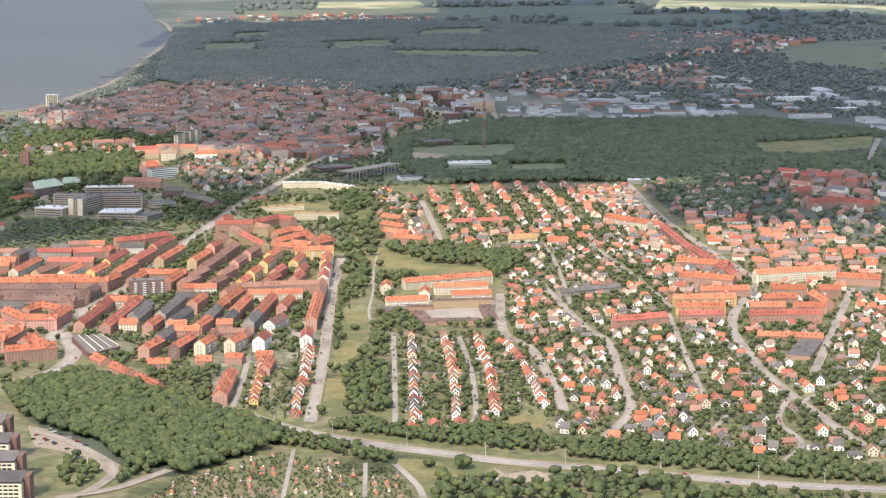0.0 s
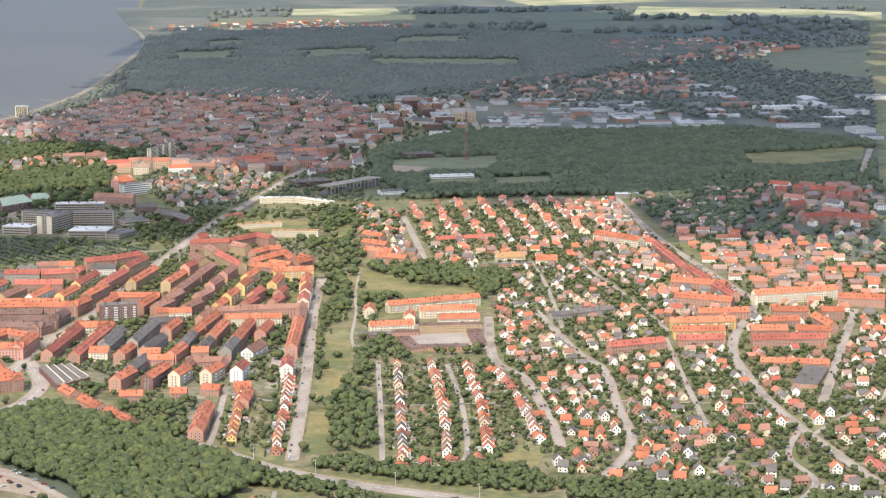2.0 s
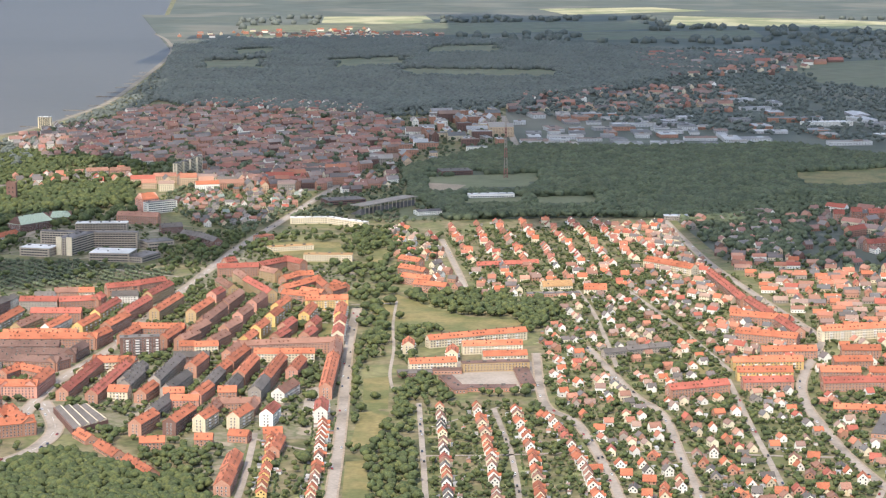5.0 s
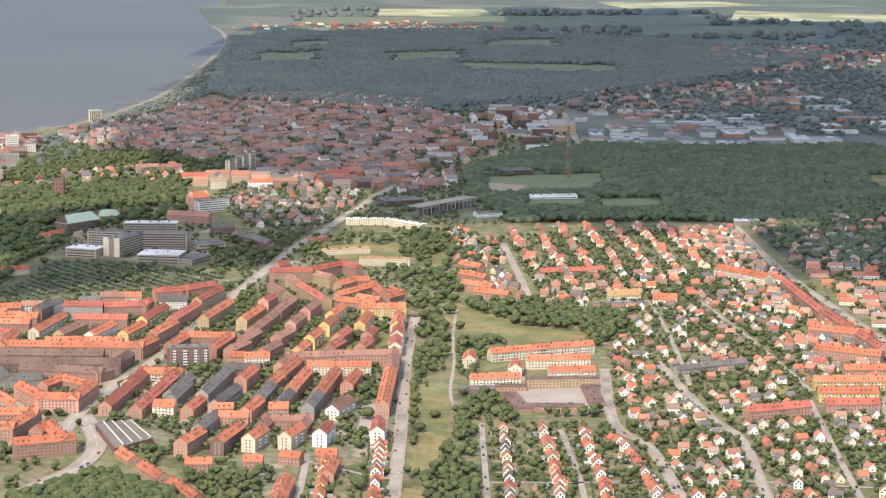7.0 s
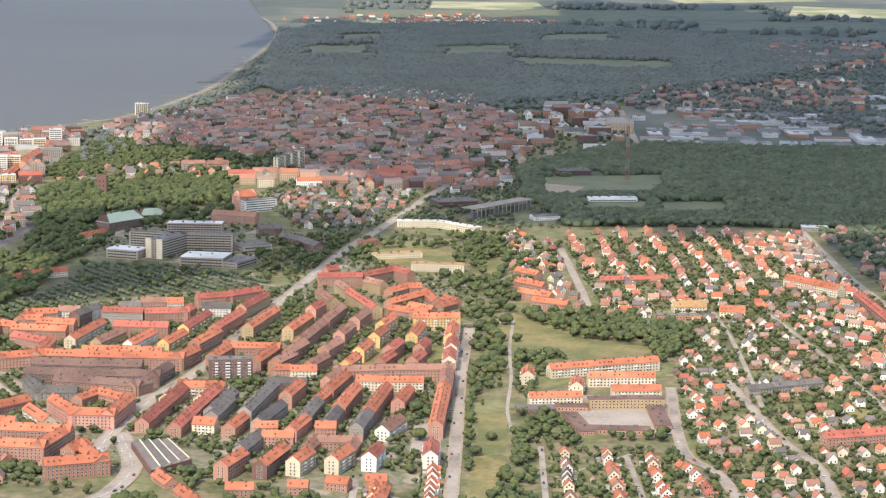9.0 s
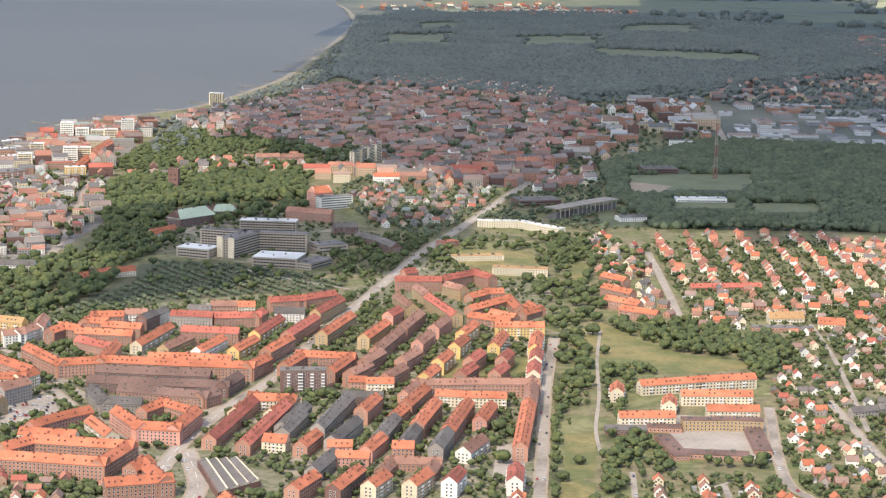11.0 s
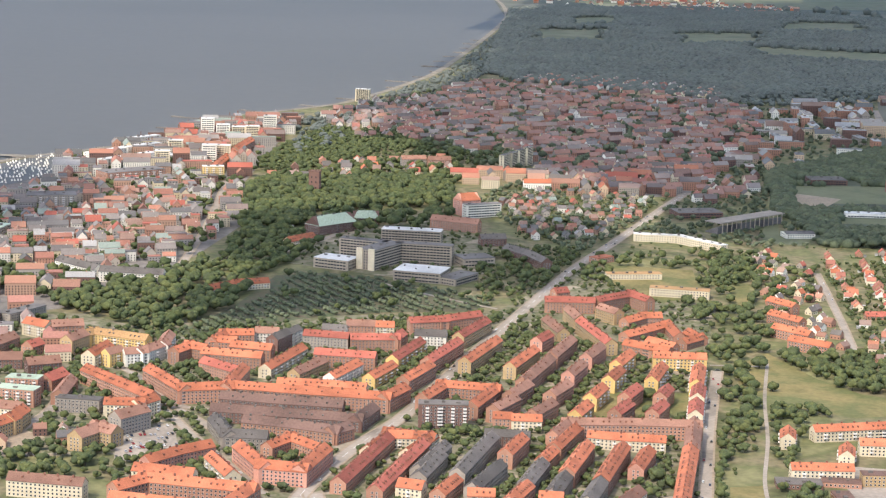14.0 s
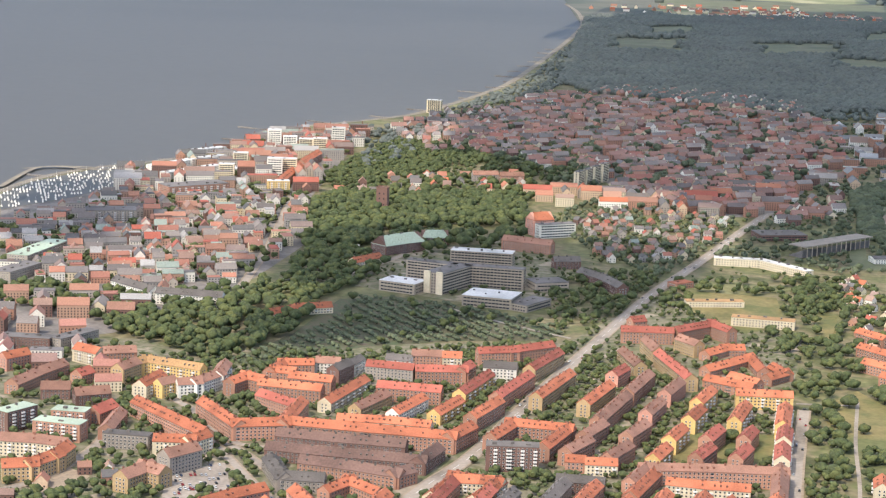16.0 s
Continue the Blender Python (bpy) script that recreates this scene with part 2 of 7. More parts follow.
# ---- building blocks ----
class Shape:
    """Collects faces in true metres and links them as one mesh."""

    def __init__(self):
        self.v, self.f, self.m = [], [], []

    def face(self, pts, mat=0):
        n = len(self.v)
        self.v += [tuple(p) for p in pts]
        self.f.append(tuple(range(n, n + len(pts))))
        self.m.append(mat)

    def solid(self, pts, faces, mat=0):
        n = len(self.v)
        self.v += [tuple(p) for p in pts]
        self.f += [tuple(i + n for i in f) for f in faces]
        self.m += [mat] * len(faces)

    def box(self, c, u, l, w, z0, z1, mat=0):
        """A block round c=(x, y), l long along the unit way u, w wide, from z0 to z1."""
        ux, uy = u[0] * l / 2, u[1] * l / 2
        vx, vy = -u[1] * w / 2, u[0] * w / 2
        base = [(c[0] - ux - vx, c[1] - uy - vy), (c[0] + ux - vx, c[1] + uy - vy), (c[0] + ux + vx, c[1] + uy + vy), (c[0] - ux + vx, c[1] - uy + vy)]
        self.solid([(x, y, z0) for x, y in base] + [(x, y, z1) for x, y in base],
                   [(3, 2, 1, 0), (4, 5, 6, 7), (0, 1, 5, 4), (1, 2, 6, 5), (2, 3, 7, 6), (3, 0, 4, 7)], mat)

    def gable_walls(self, c, u, l, w, z0, h, rise, mat=0):
        P = lambda a, b, z: (c[0] + u[0] * a - u[1] * b, c[1] + u[1] * a + u[0] * b, z)
        a, b = l / 2, w / 2
        pts = [P(-a, -b, z0), P(a, -b, z0), P(a, b, z0), P(-a, b, z0), P(-a, -b, h), P(a, -b, h), P(a, b, h), P(-a, b, h), P(-a, 0, h + rise), P(a, 0, h + rise)]
        self.solid(pts, [(0, 1, 5, 4), (2, 3, 7, 6), (1, 2, 6, 9, 5), (3, 0, 4, 8, 7), (4, 5, 9, 8), (6, 7, 8, 9)], mat)

    def gable_roof(self, c, u, l, w, h, rise, over=0.5, thick=0.35, mat=0, hip=0.0):
        P = lambda a, b, z: (c[0] + u[0] * a - u[1] * b, c[1] + u[1] * a + u[0] * b, z)
        a, b = l / 2 + over * 0.6, w / 2 + over
        lo = h - rise * over / (w / 2) + 0.05
        if hip:
            r = max(a - hip, 0.3)
            top = [P(-a, -b, lo + thick), P(a, -b, lo + thick), P(a, b, lo + thick), P(-a, b, lo + thick), P(-r, 0, h + rise + thick), P(r, 0, h + rise + thick)]
            bot = [P(-a, -b, lo), P(a, -b, lo), P(a, b, lo), P(-a, b, lo)]
            self.solid(top + bot, [(0, 1, 5, 4), (2, 3, 4, 5), (1, 2, 5), (3, 0, 4), (6, 7, 1, 0), (7, 8, 2, 1), (8, 9, 3, 2), (9, 6, 0, 3), (9, 8, 7, 6)], mat)
            return
        pts = [P(s * a, q * b, (lo if q else h + rise + 0.05) + t) for t in (thick, 0) for s in (-1, 1) for q in (-1, 0, 1)]
        self.solid(pts, [(0, 3, 4, 1), (1, 4, 5, 2), (6, 7, 10, 9), (7, 8, 11, 10), (0, 6, 9, 3), (2, 5, 11, 8), (0, 1, 7, 6), (1, 2, 8, 7), (3, 9, 10, 4), (4, 10, 11, 5)], mat)

    def link(self, name, mats, parent=None, label="", **tags):
        me = bpy.data.meshes.new(name)
        me.from_pydata([(x * K, y * K, z * K) for x, y, z in self.v], [], self.f)
        for m in mats if isinstance(mats, (list, tuple)) else [mats]:
            me.materials.append(m)
        if any(self.m):
            me.polygons.foreach_set("material_index", self.m)
        me.update()
        ob = new(name, me)
        ob.parent = parent
        return tagged(ob, label=label, **tags)


def empty(name, x=0, y=0, **tags):
    ob = new(name)
    ob.location = (x * K, y * K, 0)
    return tagged(ob, **tags)


def unit(a, b):
    d = math.hypot(b[0] - a[0], b[1] - a[1]) or 1
    return ((b[0] - a[0]) / d, (b[1] - a[1]) / d), d


def inside(p, poly):
    x, y = p
    hit = False
    for (x1, y1), (x2, y2) in zip(poly, poly[1:] + poly[:1]):
        if (y1 > y) != (y2 > y) and x < (x2 - x1) * (y - y1) / (y2 - y1) + x1:
            hit = not hit
    return hit


def off_line(p, a, b):
    (ux, uy), d = unit(a, b)
    s = min(max((p[0] - a[0]) * ux + (p[1] - a[1]) * uy, 0), d)
    return math.hypot(p[0] - a[0] - ux * s, p[1] - a[1] - uy * s)


streets = []  # (points, width)
taken, road_cells = {}, {}  # ground already built on, by cells of 40 m


class Ground:
    """Remembers discs of ground that are built on."""

    def append(self, disc):
        taken.setdefault((int(disc[0] // 40), int(disc[1] // 40)), []).append(disc)


built = Ground()


def add_street(pts, width):
    streets.append((pts, width))
    for a, b in zip(pts, pts[1:]):
        for cx in range(int(min(a[0], b[0]) // 40) - 1, int(max(a[0], b[0]) // 40) + 2):
            for cy in range(int(min(a[1], b[1]) // 40) - 1, int(max(a[1], b[1]) // 40) + 2):
                road_cells.setdefault((cx, cy), []).append((a, b, width))


def free(p, r, ground=True):
    cx, cy = int(p[0] // 40), int(p[1] // 40)
    for a, b, w in road_cells.get((cx, cy), ()):
        if off_line(p, a, b) < w / 2 + r:
            return False
    if ground:
        for i in (-1, 0, 1):
            for j in (-1, 0, 1):
                for x, y, q in taken.get((cx + i, cy + j), ()):
                    if (p[0] - x) ** 2 + (p[1] - y) ** 2 < (q + r) ** 2:
                        return False
    return True


def sheet(name, poly, mat, z, **tags):
    s = Shape()
    s.face([(x, y, z) for x, y in poly])
    ob = s.link(name, mat, **tags)
    bm = bmesh.new()
    bm.from_mesh(ob.data)
    for f in bm.faces:
        f.normal_update()
        if f.normal.z < 0:
            f.normal_flip()
    bmesh.ops.triangulate(bm, faces=bm.faces)
    bm.to_mesh(ob.data)
    bm.free()
    return ob


def smooth_line(pts, step=12.0):
    """The polyline rounded through its points (Catmull-Rom)."""
    P = [pts[0]] + list(pts) + [pts[-1]]
    out = []
    for i in range(1, len(P) - 2):
        d = math.hypot(P[i + 1][0] - P[i][0], P[i + 1][1] - P[i][1])
        n = max(1, int(d / step))
        for k in range(n):
            t = k / n
            out.append(tuple(0.5 * (2 * P[i][j] + (P[i + 1][j] - P[i - 1][j]) * t + (2 * P[i - 1][j] - 5 * P[i][j] + 4 * P[i + 1][j] - P[i + 2][j]) * t * t
                                    + (3 * P[i][j] - P[i - 1][j] - 3 * P[i + 1][j] + P[i + 2][j]) * t ** 3) for j in (0, 1)))
    return out + [tuple(pts[-1])]


def ribbon(pts, width, z, shape, shift=0.0, dash=False):
    left, right = [], []
    for i, p in enumerate(pts):
        (ux, uy), _ = unit(pts[max(i - 1, 0)], pts[min(i + 1, len(pts) - 1)])
        left.append((p[0] - uy * (shift + width / 2), p[1] + ux * (shift + width / 2), z))
        right.append((p[0] - uy * (shift - width / 2), p[1] + ux * (shift - width / 2), z))
    for i in range(len(pts) - 1):
        if not dash or i % 2:
            shape.face([right[i], right[i + 1], left[i + 1], left[i]])


# ---- ground, sea, roads ----
coast = [(-1263, 3439), (-1265, 3562), (-1235, 3684), (-1140, 3874), (-1110, 4111), (-1113, 4258), (-1058, 4356), (-961, 4526), (-917, 4678), (-879, 5010), (-864, 5271), (-876, 5704), (-898, 6220), (-921, 6669), (-962, 7186), (-1058, 7765), (-1159, 8166)]
ground = sheet("ground", [(-4000, -600), (-4000, 2640)] + coast + [(-1200, 8560), (-1560, 11700), (8000, 11700), (8000, -600)], soil, 0.0, label="green and brown garden ground under the town", category="ground", kind="structure")
s = Shape()
for i in range(24):
    for j in range(24):
        x0, y0 = -14000 + i * 625, 1000 + j * 625
        s.face([(x0, y0, -1.5), (x0 + 625, y0, -1.5), (x0 + 625, y0 + 625, -1.5), (x0, y0 + 625, -1.5)])
sea_mat = material("calm_grey_sea", [(0.078, 0.074, 0.066), (0.088, 0.083, 0.074)], grain=0.03, coarse=0.0006, rough=0.55, bump=0.15, stain=0.06, spec=0.2)
sea = s.link("water", sea_mat, label="calm grey sea along the shore", category="sea", kind="structure")
s = Shape()
ribbon(smooth_line(coast, 40), 14, 0.3, s)
s.link("beach", sand, label="pale narrow sand and stone beach", category="beach", kind="structure")

# stone groynes along the shore
random.seed(41)
groynes = Shape()
shore = smooth_line(coast, 40)
for i in range(4, len(shore) - 1, 3):
    if shore[i][1] < 6300:
        (ux, uy), _ = unit(shore[i - 1], shore[i + 1])
        reach = random.uniform(25, 75)
        end = (shore[i][0] - uy * reach + ux * random.uniform(-20, 20), shore[i][1] + ux * reach)
        way, d = unit(shore[i], end)
        for k in range(int(d / 5)):
            q = (shore[i][0] + way[0] * (k * 5 - 5), shore[i][1] + way[1] * (k * 5 - 5))
            groynes.box(q, way, 5.6, random.uniform(4, 9), -1.6, random.uniform(-0.6, 0.8))
groynes.link("groyne", material("wet_grey_stones", [(0.13, 0.115, 0.1), (0.2, 0.175, 0.15)], grain=0.5), label="rough grey stone groynes along the shore", category="breakwater", kind="structure")

ROADS = [  # points, width
    ([(-217, 1820), (-177, 1778), (-133, 1731), (-71, 1687), (-2, 1652), (54, 1625), (123, 1604), (212, 1573), (277, 1554), (350, 1540)] + [(720, 1464)], 24),
    ([(-120, 1757), (-122, 1951), (-126, 2137), (-133, 2397), (-133, 2606)], 13),
    ([(-421, 2077), (-421, 2163), (-408, 2276), (-388, 2377), (-371, 2558), (-346, 2795), (-317, 3055), (-285, 3244), (-243, 3517), (-215, 3690)], 17),
    ([(-414, 2141), (-383, 2041), (-386, 1970), (-400, 1937), (-420, 1888)], 20),
    ([(-449, 2131), (-533, 2251), (-606, 2362), (-653, 2411)], 10),
    ([(-54, 2136), (-47, 1902), (-43, 1742)], 7),
    ([(17, 2112), (28, 1949), (29, 1781), (17, 1747), (-22, 1728), (-42, 1740)], 7),
    ([(68, 2358), (66, 2135), (92, 2056), (108, 1877), (110, 1791)], 11),
    ([(124, 2393), (153, 2178), (174, 2090), (174, 1947), (172, 1800), (140, 1702)], 10),
    ([(255, 2238), (250, 2048), (246, 1853)], 8),
    ([(391, 2444), (330, 2237), (315, 2131), (315, 2047), (319, 1936), (336, 1805), (360, 1671)], 12),
    ([(493, 2387), (420, 2130), (366, 1940)], 10),
    ([(325, 1841), (301, 1758), (309, 1681), (280, 1619)], 8),
    ([(-34, 3123), (-13, 2871), (-2, 2714)], 10),
    ([(306, 3309), (323, 2944), (354, 2672), (388, 2426)], 12),
    ([(198, 2720), (233, 2505), (263, 2271)], 8),
    ([(136, 2721), (146, 2547), (148, 2289)], 7),
    ([(-200, 2023), (-196, 1904), (-195, 1811)], 8),
    ([(-126, 1524), (-128, 1668)], 5),
    ([(-62, 1523), (-65, 1623)], 5),
    ([(-40, 1619), (-20, 1553), (-15, 1510)], 8),
    ([(-363, 1732), (-320, 1688), (-273, 1608), (-281, 1547), (-306, 1513)], 9),
    ([(-304, 1525), (-263, 1550), (-226, 1604)], 10),
    ([(-126, 1951), (-149, 1964), (-198, 2002)], 6),
    ([(-47, 1945), (28, 1949), (99, 1960)], 5),
    ([(127, 1960), (177, 1957), (255, 1946), (310, 1941)], 6),
    ([(455, 2046), (422, 1944), (380, 1897), (334, 1826)], 7),
    ([(259, 1779), (223, 1691)], 6),
    ([(106, 4921), (116, 4275)], 16),
    ([(858, 3943), (755, 3555)], 12),
    ([(-733, 2792), (-767, 2998), (-803, 3209), (-886, 3604)], 12),
    ([(-578, 2342), (-535, 2291), (-495, 2229)], 10),
    ([(-583, 2341), (-651, 2445), (-707, 2486)], 10),
    ([(-704, 2177), (-686, 2219), (-680, 2308), (-698, 2391)], 12),
    ([(-665, 2500), (-593, 2372), (-566, 2346), (-512, 2356)], 9),
    ([(-670, 3035), (-641, 3137), (-623, 3241)], 10),
    ([(-513, 2909), (-443, 2857), (-372, 2815)], 7),
    ([(-87, 2651), (-88, 2510), (-84, 2377), (-85, 2260), (-80, 2190)], 4.5),
    ([(-141, 2627), (-94, 2636)], 6),
    ([(-45, 2040), (21, 2119)], 4),
]
roads = Shape()
walks = Shape()
lines = Shape()
for pts, width in ROADS:
    width *= 0.72
    pts = smooth_line(pts)
    add_street(pts[::3] + [pts[-1]], width)
    ribbon(pts, width, 0.35 + 0.02 * (len(streets) % 9), roads)
    if width >= 6:
        for side in (-1, 1):
            ribbon(pts, 1.8, 0.62, walks, side * (width / 2 + 0.5))
    if width >= 12:
        ribbon(pts, 0.35, 0.64, lines, 0, True)
verge = Shape()
ribbon(smooth_line(ROADS[0][0]), 30, 0.22, verge)
verge.link("verge", lawn, label="dry grass verges of the main road", category="verge", kind="structure")
roads.link("road", asphalt, label="worn pale asphalt streets", category="road", kind="structure")
walks.link("pavement", paving, label="pale raised pavements beside the streets", category="pavement", kind="structure")
lines.link("road_marking", line_paint, label="worn white centre lines", category="road marking", kind="structure")

ZONES = [
    ("yard", yard, 0.13, [(-374, 2788), (-337, 2954), (-288, 3081), (-144, 2897), (-146, 2648), (-345, 2590)], "lawns, paths and yards between the blocks"),
    ("gravel_yard", paving, 0.26, [(-371, 1746), (-348, 1736), (-310, 1688), (-268, 1622), (-275, 1595), (-319, 1657), (-352, 1679)], "sandy car park by the copse"),
    ("yard", yard, 0.12, [(-702, 2566), (-669, 2657), (-560, 2723), (-382, 2788), (-327, 2865), (-146, 2626), (-120, 2056), (-522, 1994)], "lawns, paths and yards between the blocks"),
    ("yard", yard, 0.12, [(-902, 2623), (-775, 2669), (-652, 2592), (-570, 2693), (-518, 2663), (-561, 2205), (-697, 2162)], "lawns, paths and yards between the blocks"),
    ("yard", yard, 0.12, [(-262, 2003), (-214, 2110), (-134, 2081), (-132, 2001), (-204, 2002), (-199, 1815), (-224, 1826)], "lawns, paths and yards between the blocks"),
    ("paved_ground", town_floor, 0.14, [(-1202, 3302), (-1153, 3434), (-1132, 3552), (-1128, 3839), (-1089, 4044), (-1087, 4170), (-943, 4275), (-897, 3905), (-850, 3565), (-760, 3226), (-758, 3036), (-760, 2934), (-824, 2893), (-971, 2869), (-1011, 2870)], "grey paved ground of the town centre"),
    ("paved_ground", town_floor, 0.14, [(-826, 4370), (-804, 4738), (-726, 5104), (-449, 5018), (-146, 4833), (-114, 4285), (-166, 3961), (-208, 3657), (-276, 3629), (-443, 3791), (-491, 3954), (-767, 4178)], "grey streets of the old town"),
    ("paved_ground", yard, 0.14, [(-668, 3002), (-641, 3194), (-531, 3362), (-422, 3167), (-405, 3004), (-489, 2942), (-604, 2977)], "paved ground round the hospital"),
    ("paved_ground", town_floor, 0.14, [(-987, 2816), (-971, 2869), (-824, 2893), (-793, 2770), (-809, 2683), (-892, 2602)], "grey paved ground of the town centre"),
    ("farmland", hazed_country, 0.1, [(92, 4276), (144, 5892), (-314, 7882), (-975, 7228), (-1437, 9684), (2072, 9469), (771, 3477), (562, 3639), (636, 4376)], "dark green farmland towards the horizon"),
    ("farmland", hazed_country, 0.1, [(-1520, 11600), (-1184, 8560), (-1000, 7680), (2400, 8640), (7200, 8800), (7200, 11600)], "dark green farmland towards the horizon"),
    ("farmland", hazed_country, 0.1, [(324, 3308), (558, 3615), (771, 3477), (595, 2667), (427, 2915), (348, 2943)], "shaded ground among the eastern houses"),
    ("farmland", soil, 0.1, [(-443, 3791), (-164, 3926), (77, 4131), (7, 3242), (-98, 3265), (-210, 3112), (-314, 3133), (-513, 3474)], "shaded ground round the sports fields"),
    ("lawn", lawn, 0.2, [(-111, 2238), (-85, 2250), (-83, 2113), (-106, 2113)], "dry mown park lawn"),
    ("lawn", lawn, 0.2, [(-109, 2108), (-81, 2102), (-88, 2008), (-97, 1969), (-113, 1969)], "dry mown park lawn"),
    ("lawn", lawn, 0.2, [(-114, 1927), (-98, 1931), (-89, 1827), (-88, 1780), (-111, 1780)], "dry mown park lawn"),
    ("lawn", lawn, 0.2, [(-123, 2621), (-88, 2694), (-42, 2604), (-2, 2556), (50, 2536), (62, 2510), (-9, 2469), (-53, 2489), (-95, 2482)], "wide dry park meadow"),
    ("lawn", lawn, 0.2, [(-110, 2210), (-92, 2212), (-92, 2111), (-83, 2073), (-105, 2065)], "dry mown park lawn"),
    ("lawn", lawn, 0.2, [(52, 1749), (61, 1775), (76, 1784), (93, 1764), (85, 1730), (74, 1740), (59, 1719)], "oval of dry yellow grass"),
    ("lawn", paving, 0.2, [(2, 1615), (39, 1615), (50, 1589), (74, 1600), (90, 1586), (88, 1565), (63, 1558), (44, 1569), (30, 1574), (6, 1579)], "sandy lay-by and slip road"),
    ("lawn", lawn, 0.2, [(-39, 1616), (-38, 1638), (-24, 1636), (-2, 1626), (39, 1619), (46, 1586), (32, 1576), (4, 1579), (-23, 1566)], "dry yellow verge"),
    ("lawn", lawn, 0.2, [(176, 2303), (240, 2329), (244, 2268), (213, 2243), (177, 2257)], "dry green among the houses"),
    ("lawn", lawn, 0.2, [(-134, 3014), (-111, 3022), (-109, 2914), (-128, 2894)], "dry school field"),
    ("lawn", lawn, 0.2, [(-237, 2462), (-223, 2501), (-149, 2517), (-147, 2434), (-234, 2402)], "lawns between the blocks"),
    ("lawn", pitch_grass, 0.5, [(-61, 3815), (141, 3875), (143, 3761), (18, 3708), (-61, 3678)], "green football pitch"),
    ("lawn", pitch_grass, 0.5, [(-68, 3782), (114, 3804), (121, 3691), (-45, 3654)], "green sports field"),
    ("gravel_yard", paving, 0.72, [(-61, 3739), (9, 3706), (-18, 3612), (-61, 3631)], "pale gravel pitch"),
    ("gravel_yard", asphalt, 0.25, [(-30, 2320), (65, 2317), (59, 2188), (-14, 2184)], "grey asphalt school yard"),
    ("gravel_yard", lawn, 0.25, [(-280, 3098), (-179, 3096), (-162, 2953), (-201, 2900), (-266, 2982)], "dry grass yard beside the school"),
    ("gravel_yard", asphalt, 0.25, [(-581, 2209), (-586, 2276), (-569, 2296), (-544, 2231)], "crowded asphalt car park"),
    ("gravel_yard", asphalt, 0.25, [(-603, 2252), (-583, 2274), (-570, 2296), (-564, 2195), (-579, 2175)], "crowded asphalt car park"),
    ("gravel_yard", paving, 0.25, [(-686, 2185), (-677, 2246), (-655, 2231), (-655, 2182)], "sandy building lot"),
    ("gravel_yard", asphalt, 0.25, [(-165, 2194), (-143, 2214), (-137, 2101), (-163, 2097)], "asphalt yard"),
    ("cemetery_ground", grave, 0.22, [(-664, 2611), (-641, 2744), (-639, 2916), (-585, 2952), (-463, 2904), (-380, 2833), (-397, 2795), (-484, 2764), (-562, 2706), (-633, 2599)], "brown and green cemetery lawn"),
    ("field", ripe, 0.6, [(-578, 9521), (-114, 9603), (-70, 9076), (-205, 8889), (-556, 8957)], "ripe yellow field"),
    ("field", ripe, 0.6, [(-847, 8062), (-509, 8342), (-402, 8019), (-691, 7791)], "ripe yellow field"),
    ("field", ripe, 0.6, [(1030, 9595), (1643, 9311), (2029, 8966), (1869, 8267), (1454, 8654), (919, 8802)], "ripe yellow field"),
    ("field", ripe, 0.6, [(434, 10293), (1018, 10484), (1254, 10086), (540, 9700)], "ripe yellow field"),
    ("field", meadow, 0.6, [(-884, 8741), (-57, 8977), (807, 9125), (876, 8553), (-186, 8028), (-801, 8138)], "green farm field"),
    ("field", meadow, 0.6, [(-183, 6395), (330, 6326), (301, 6065), (-160, 6128)], "pale clearing field in the wood"),
    ("field", meadow, 0.6, [(-811, 6701), (-581, 6858), (-559, 6381), (-777, 6341)], "green clearing field"),
    ("field", meadow, 0.6, [(-773, 7225), (-601, 7344), (-595, 7033), (-721, 6921)], "green clearing field"),
    ("field", meadow, 0.6, [(-89, 7452), (204, 7506), (153, 7120), (-104, 7071)], "green clearing field"),
    ("field", meadow, 0.6, [(-421, 6761), (-160, 6891), (-115, 6560), (-364, 6417)], "green clearing field"),
    ("field", meadow, 0.6, [(504, 8315), (1219, 8447), (1193, 7957), (493, 7768)], "green farm field"),
    ("field", meadow, 0.6, [(1023, 6565), (1496, 6818), (1222, 5553), (1013, 5860)], "green farm field"),
    ("field", lawn, 0.6, [(599, 3884), (738, 3927), (857, 3992), (808, 3787), (665, 3704), (587, 3740)], "dry yellow field by the wood"),
    ("lawn", pitch_grass, 0.5, [(-101, 3448), (-81, 3473), (-80, 3387), (-37, 3362), (-45, 3299), (-99, 3311)], "green lawn beside the sports hall"),
    ("lawn", pitch_grass, 0.5, [(0, 3540), (100, 3556), (105, 3505), (5, 3490)], "grass before the long white hall"),
    ("field", pitch_grass, 0.6, [(114, 3558), (223, 3582), (216, 3496), (117, 3474)], "green field in the wood"),
    ("forest_floor", forest_floor, 0.3, [(-989, 7489), (-762, 5350), (-658, 5178), (-201, 5006), (100, 5321), (522, 5878), (1046, 6837), (458, 7556), (-184, 7951), (-793, 7832)], "dark floor of the northern wood"),
    ("forest_floor", forest_floor, 0.3, [(-103, 3920), (93, 4310), (664, 4317), (884, 4041), (763, 3477), (555, 3599), (337, 3342), (-22, 3309), (-84, 3574)], "dark floor of the wood"),
    ("forest_floor", forest_floor, 0.3, [(-423, 1883), (-362, 1948), (-296, 1891), (-231, 1861), (-181, 1769), (-146, 1726), (-169, 1647), (-222, 1582), (-267, 1618), (-373, 1763)], "dark floor of the copse"),
]
clearings = [z[3] for z in ZONES if z[0] == "field" or z[1] is pitch_grass]
open_ground = [z[3] for z in ZONES if z[0] in ("lawn", "gravel_yard")]
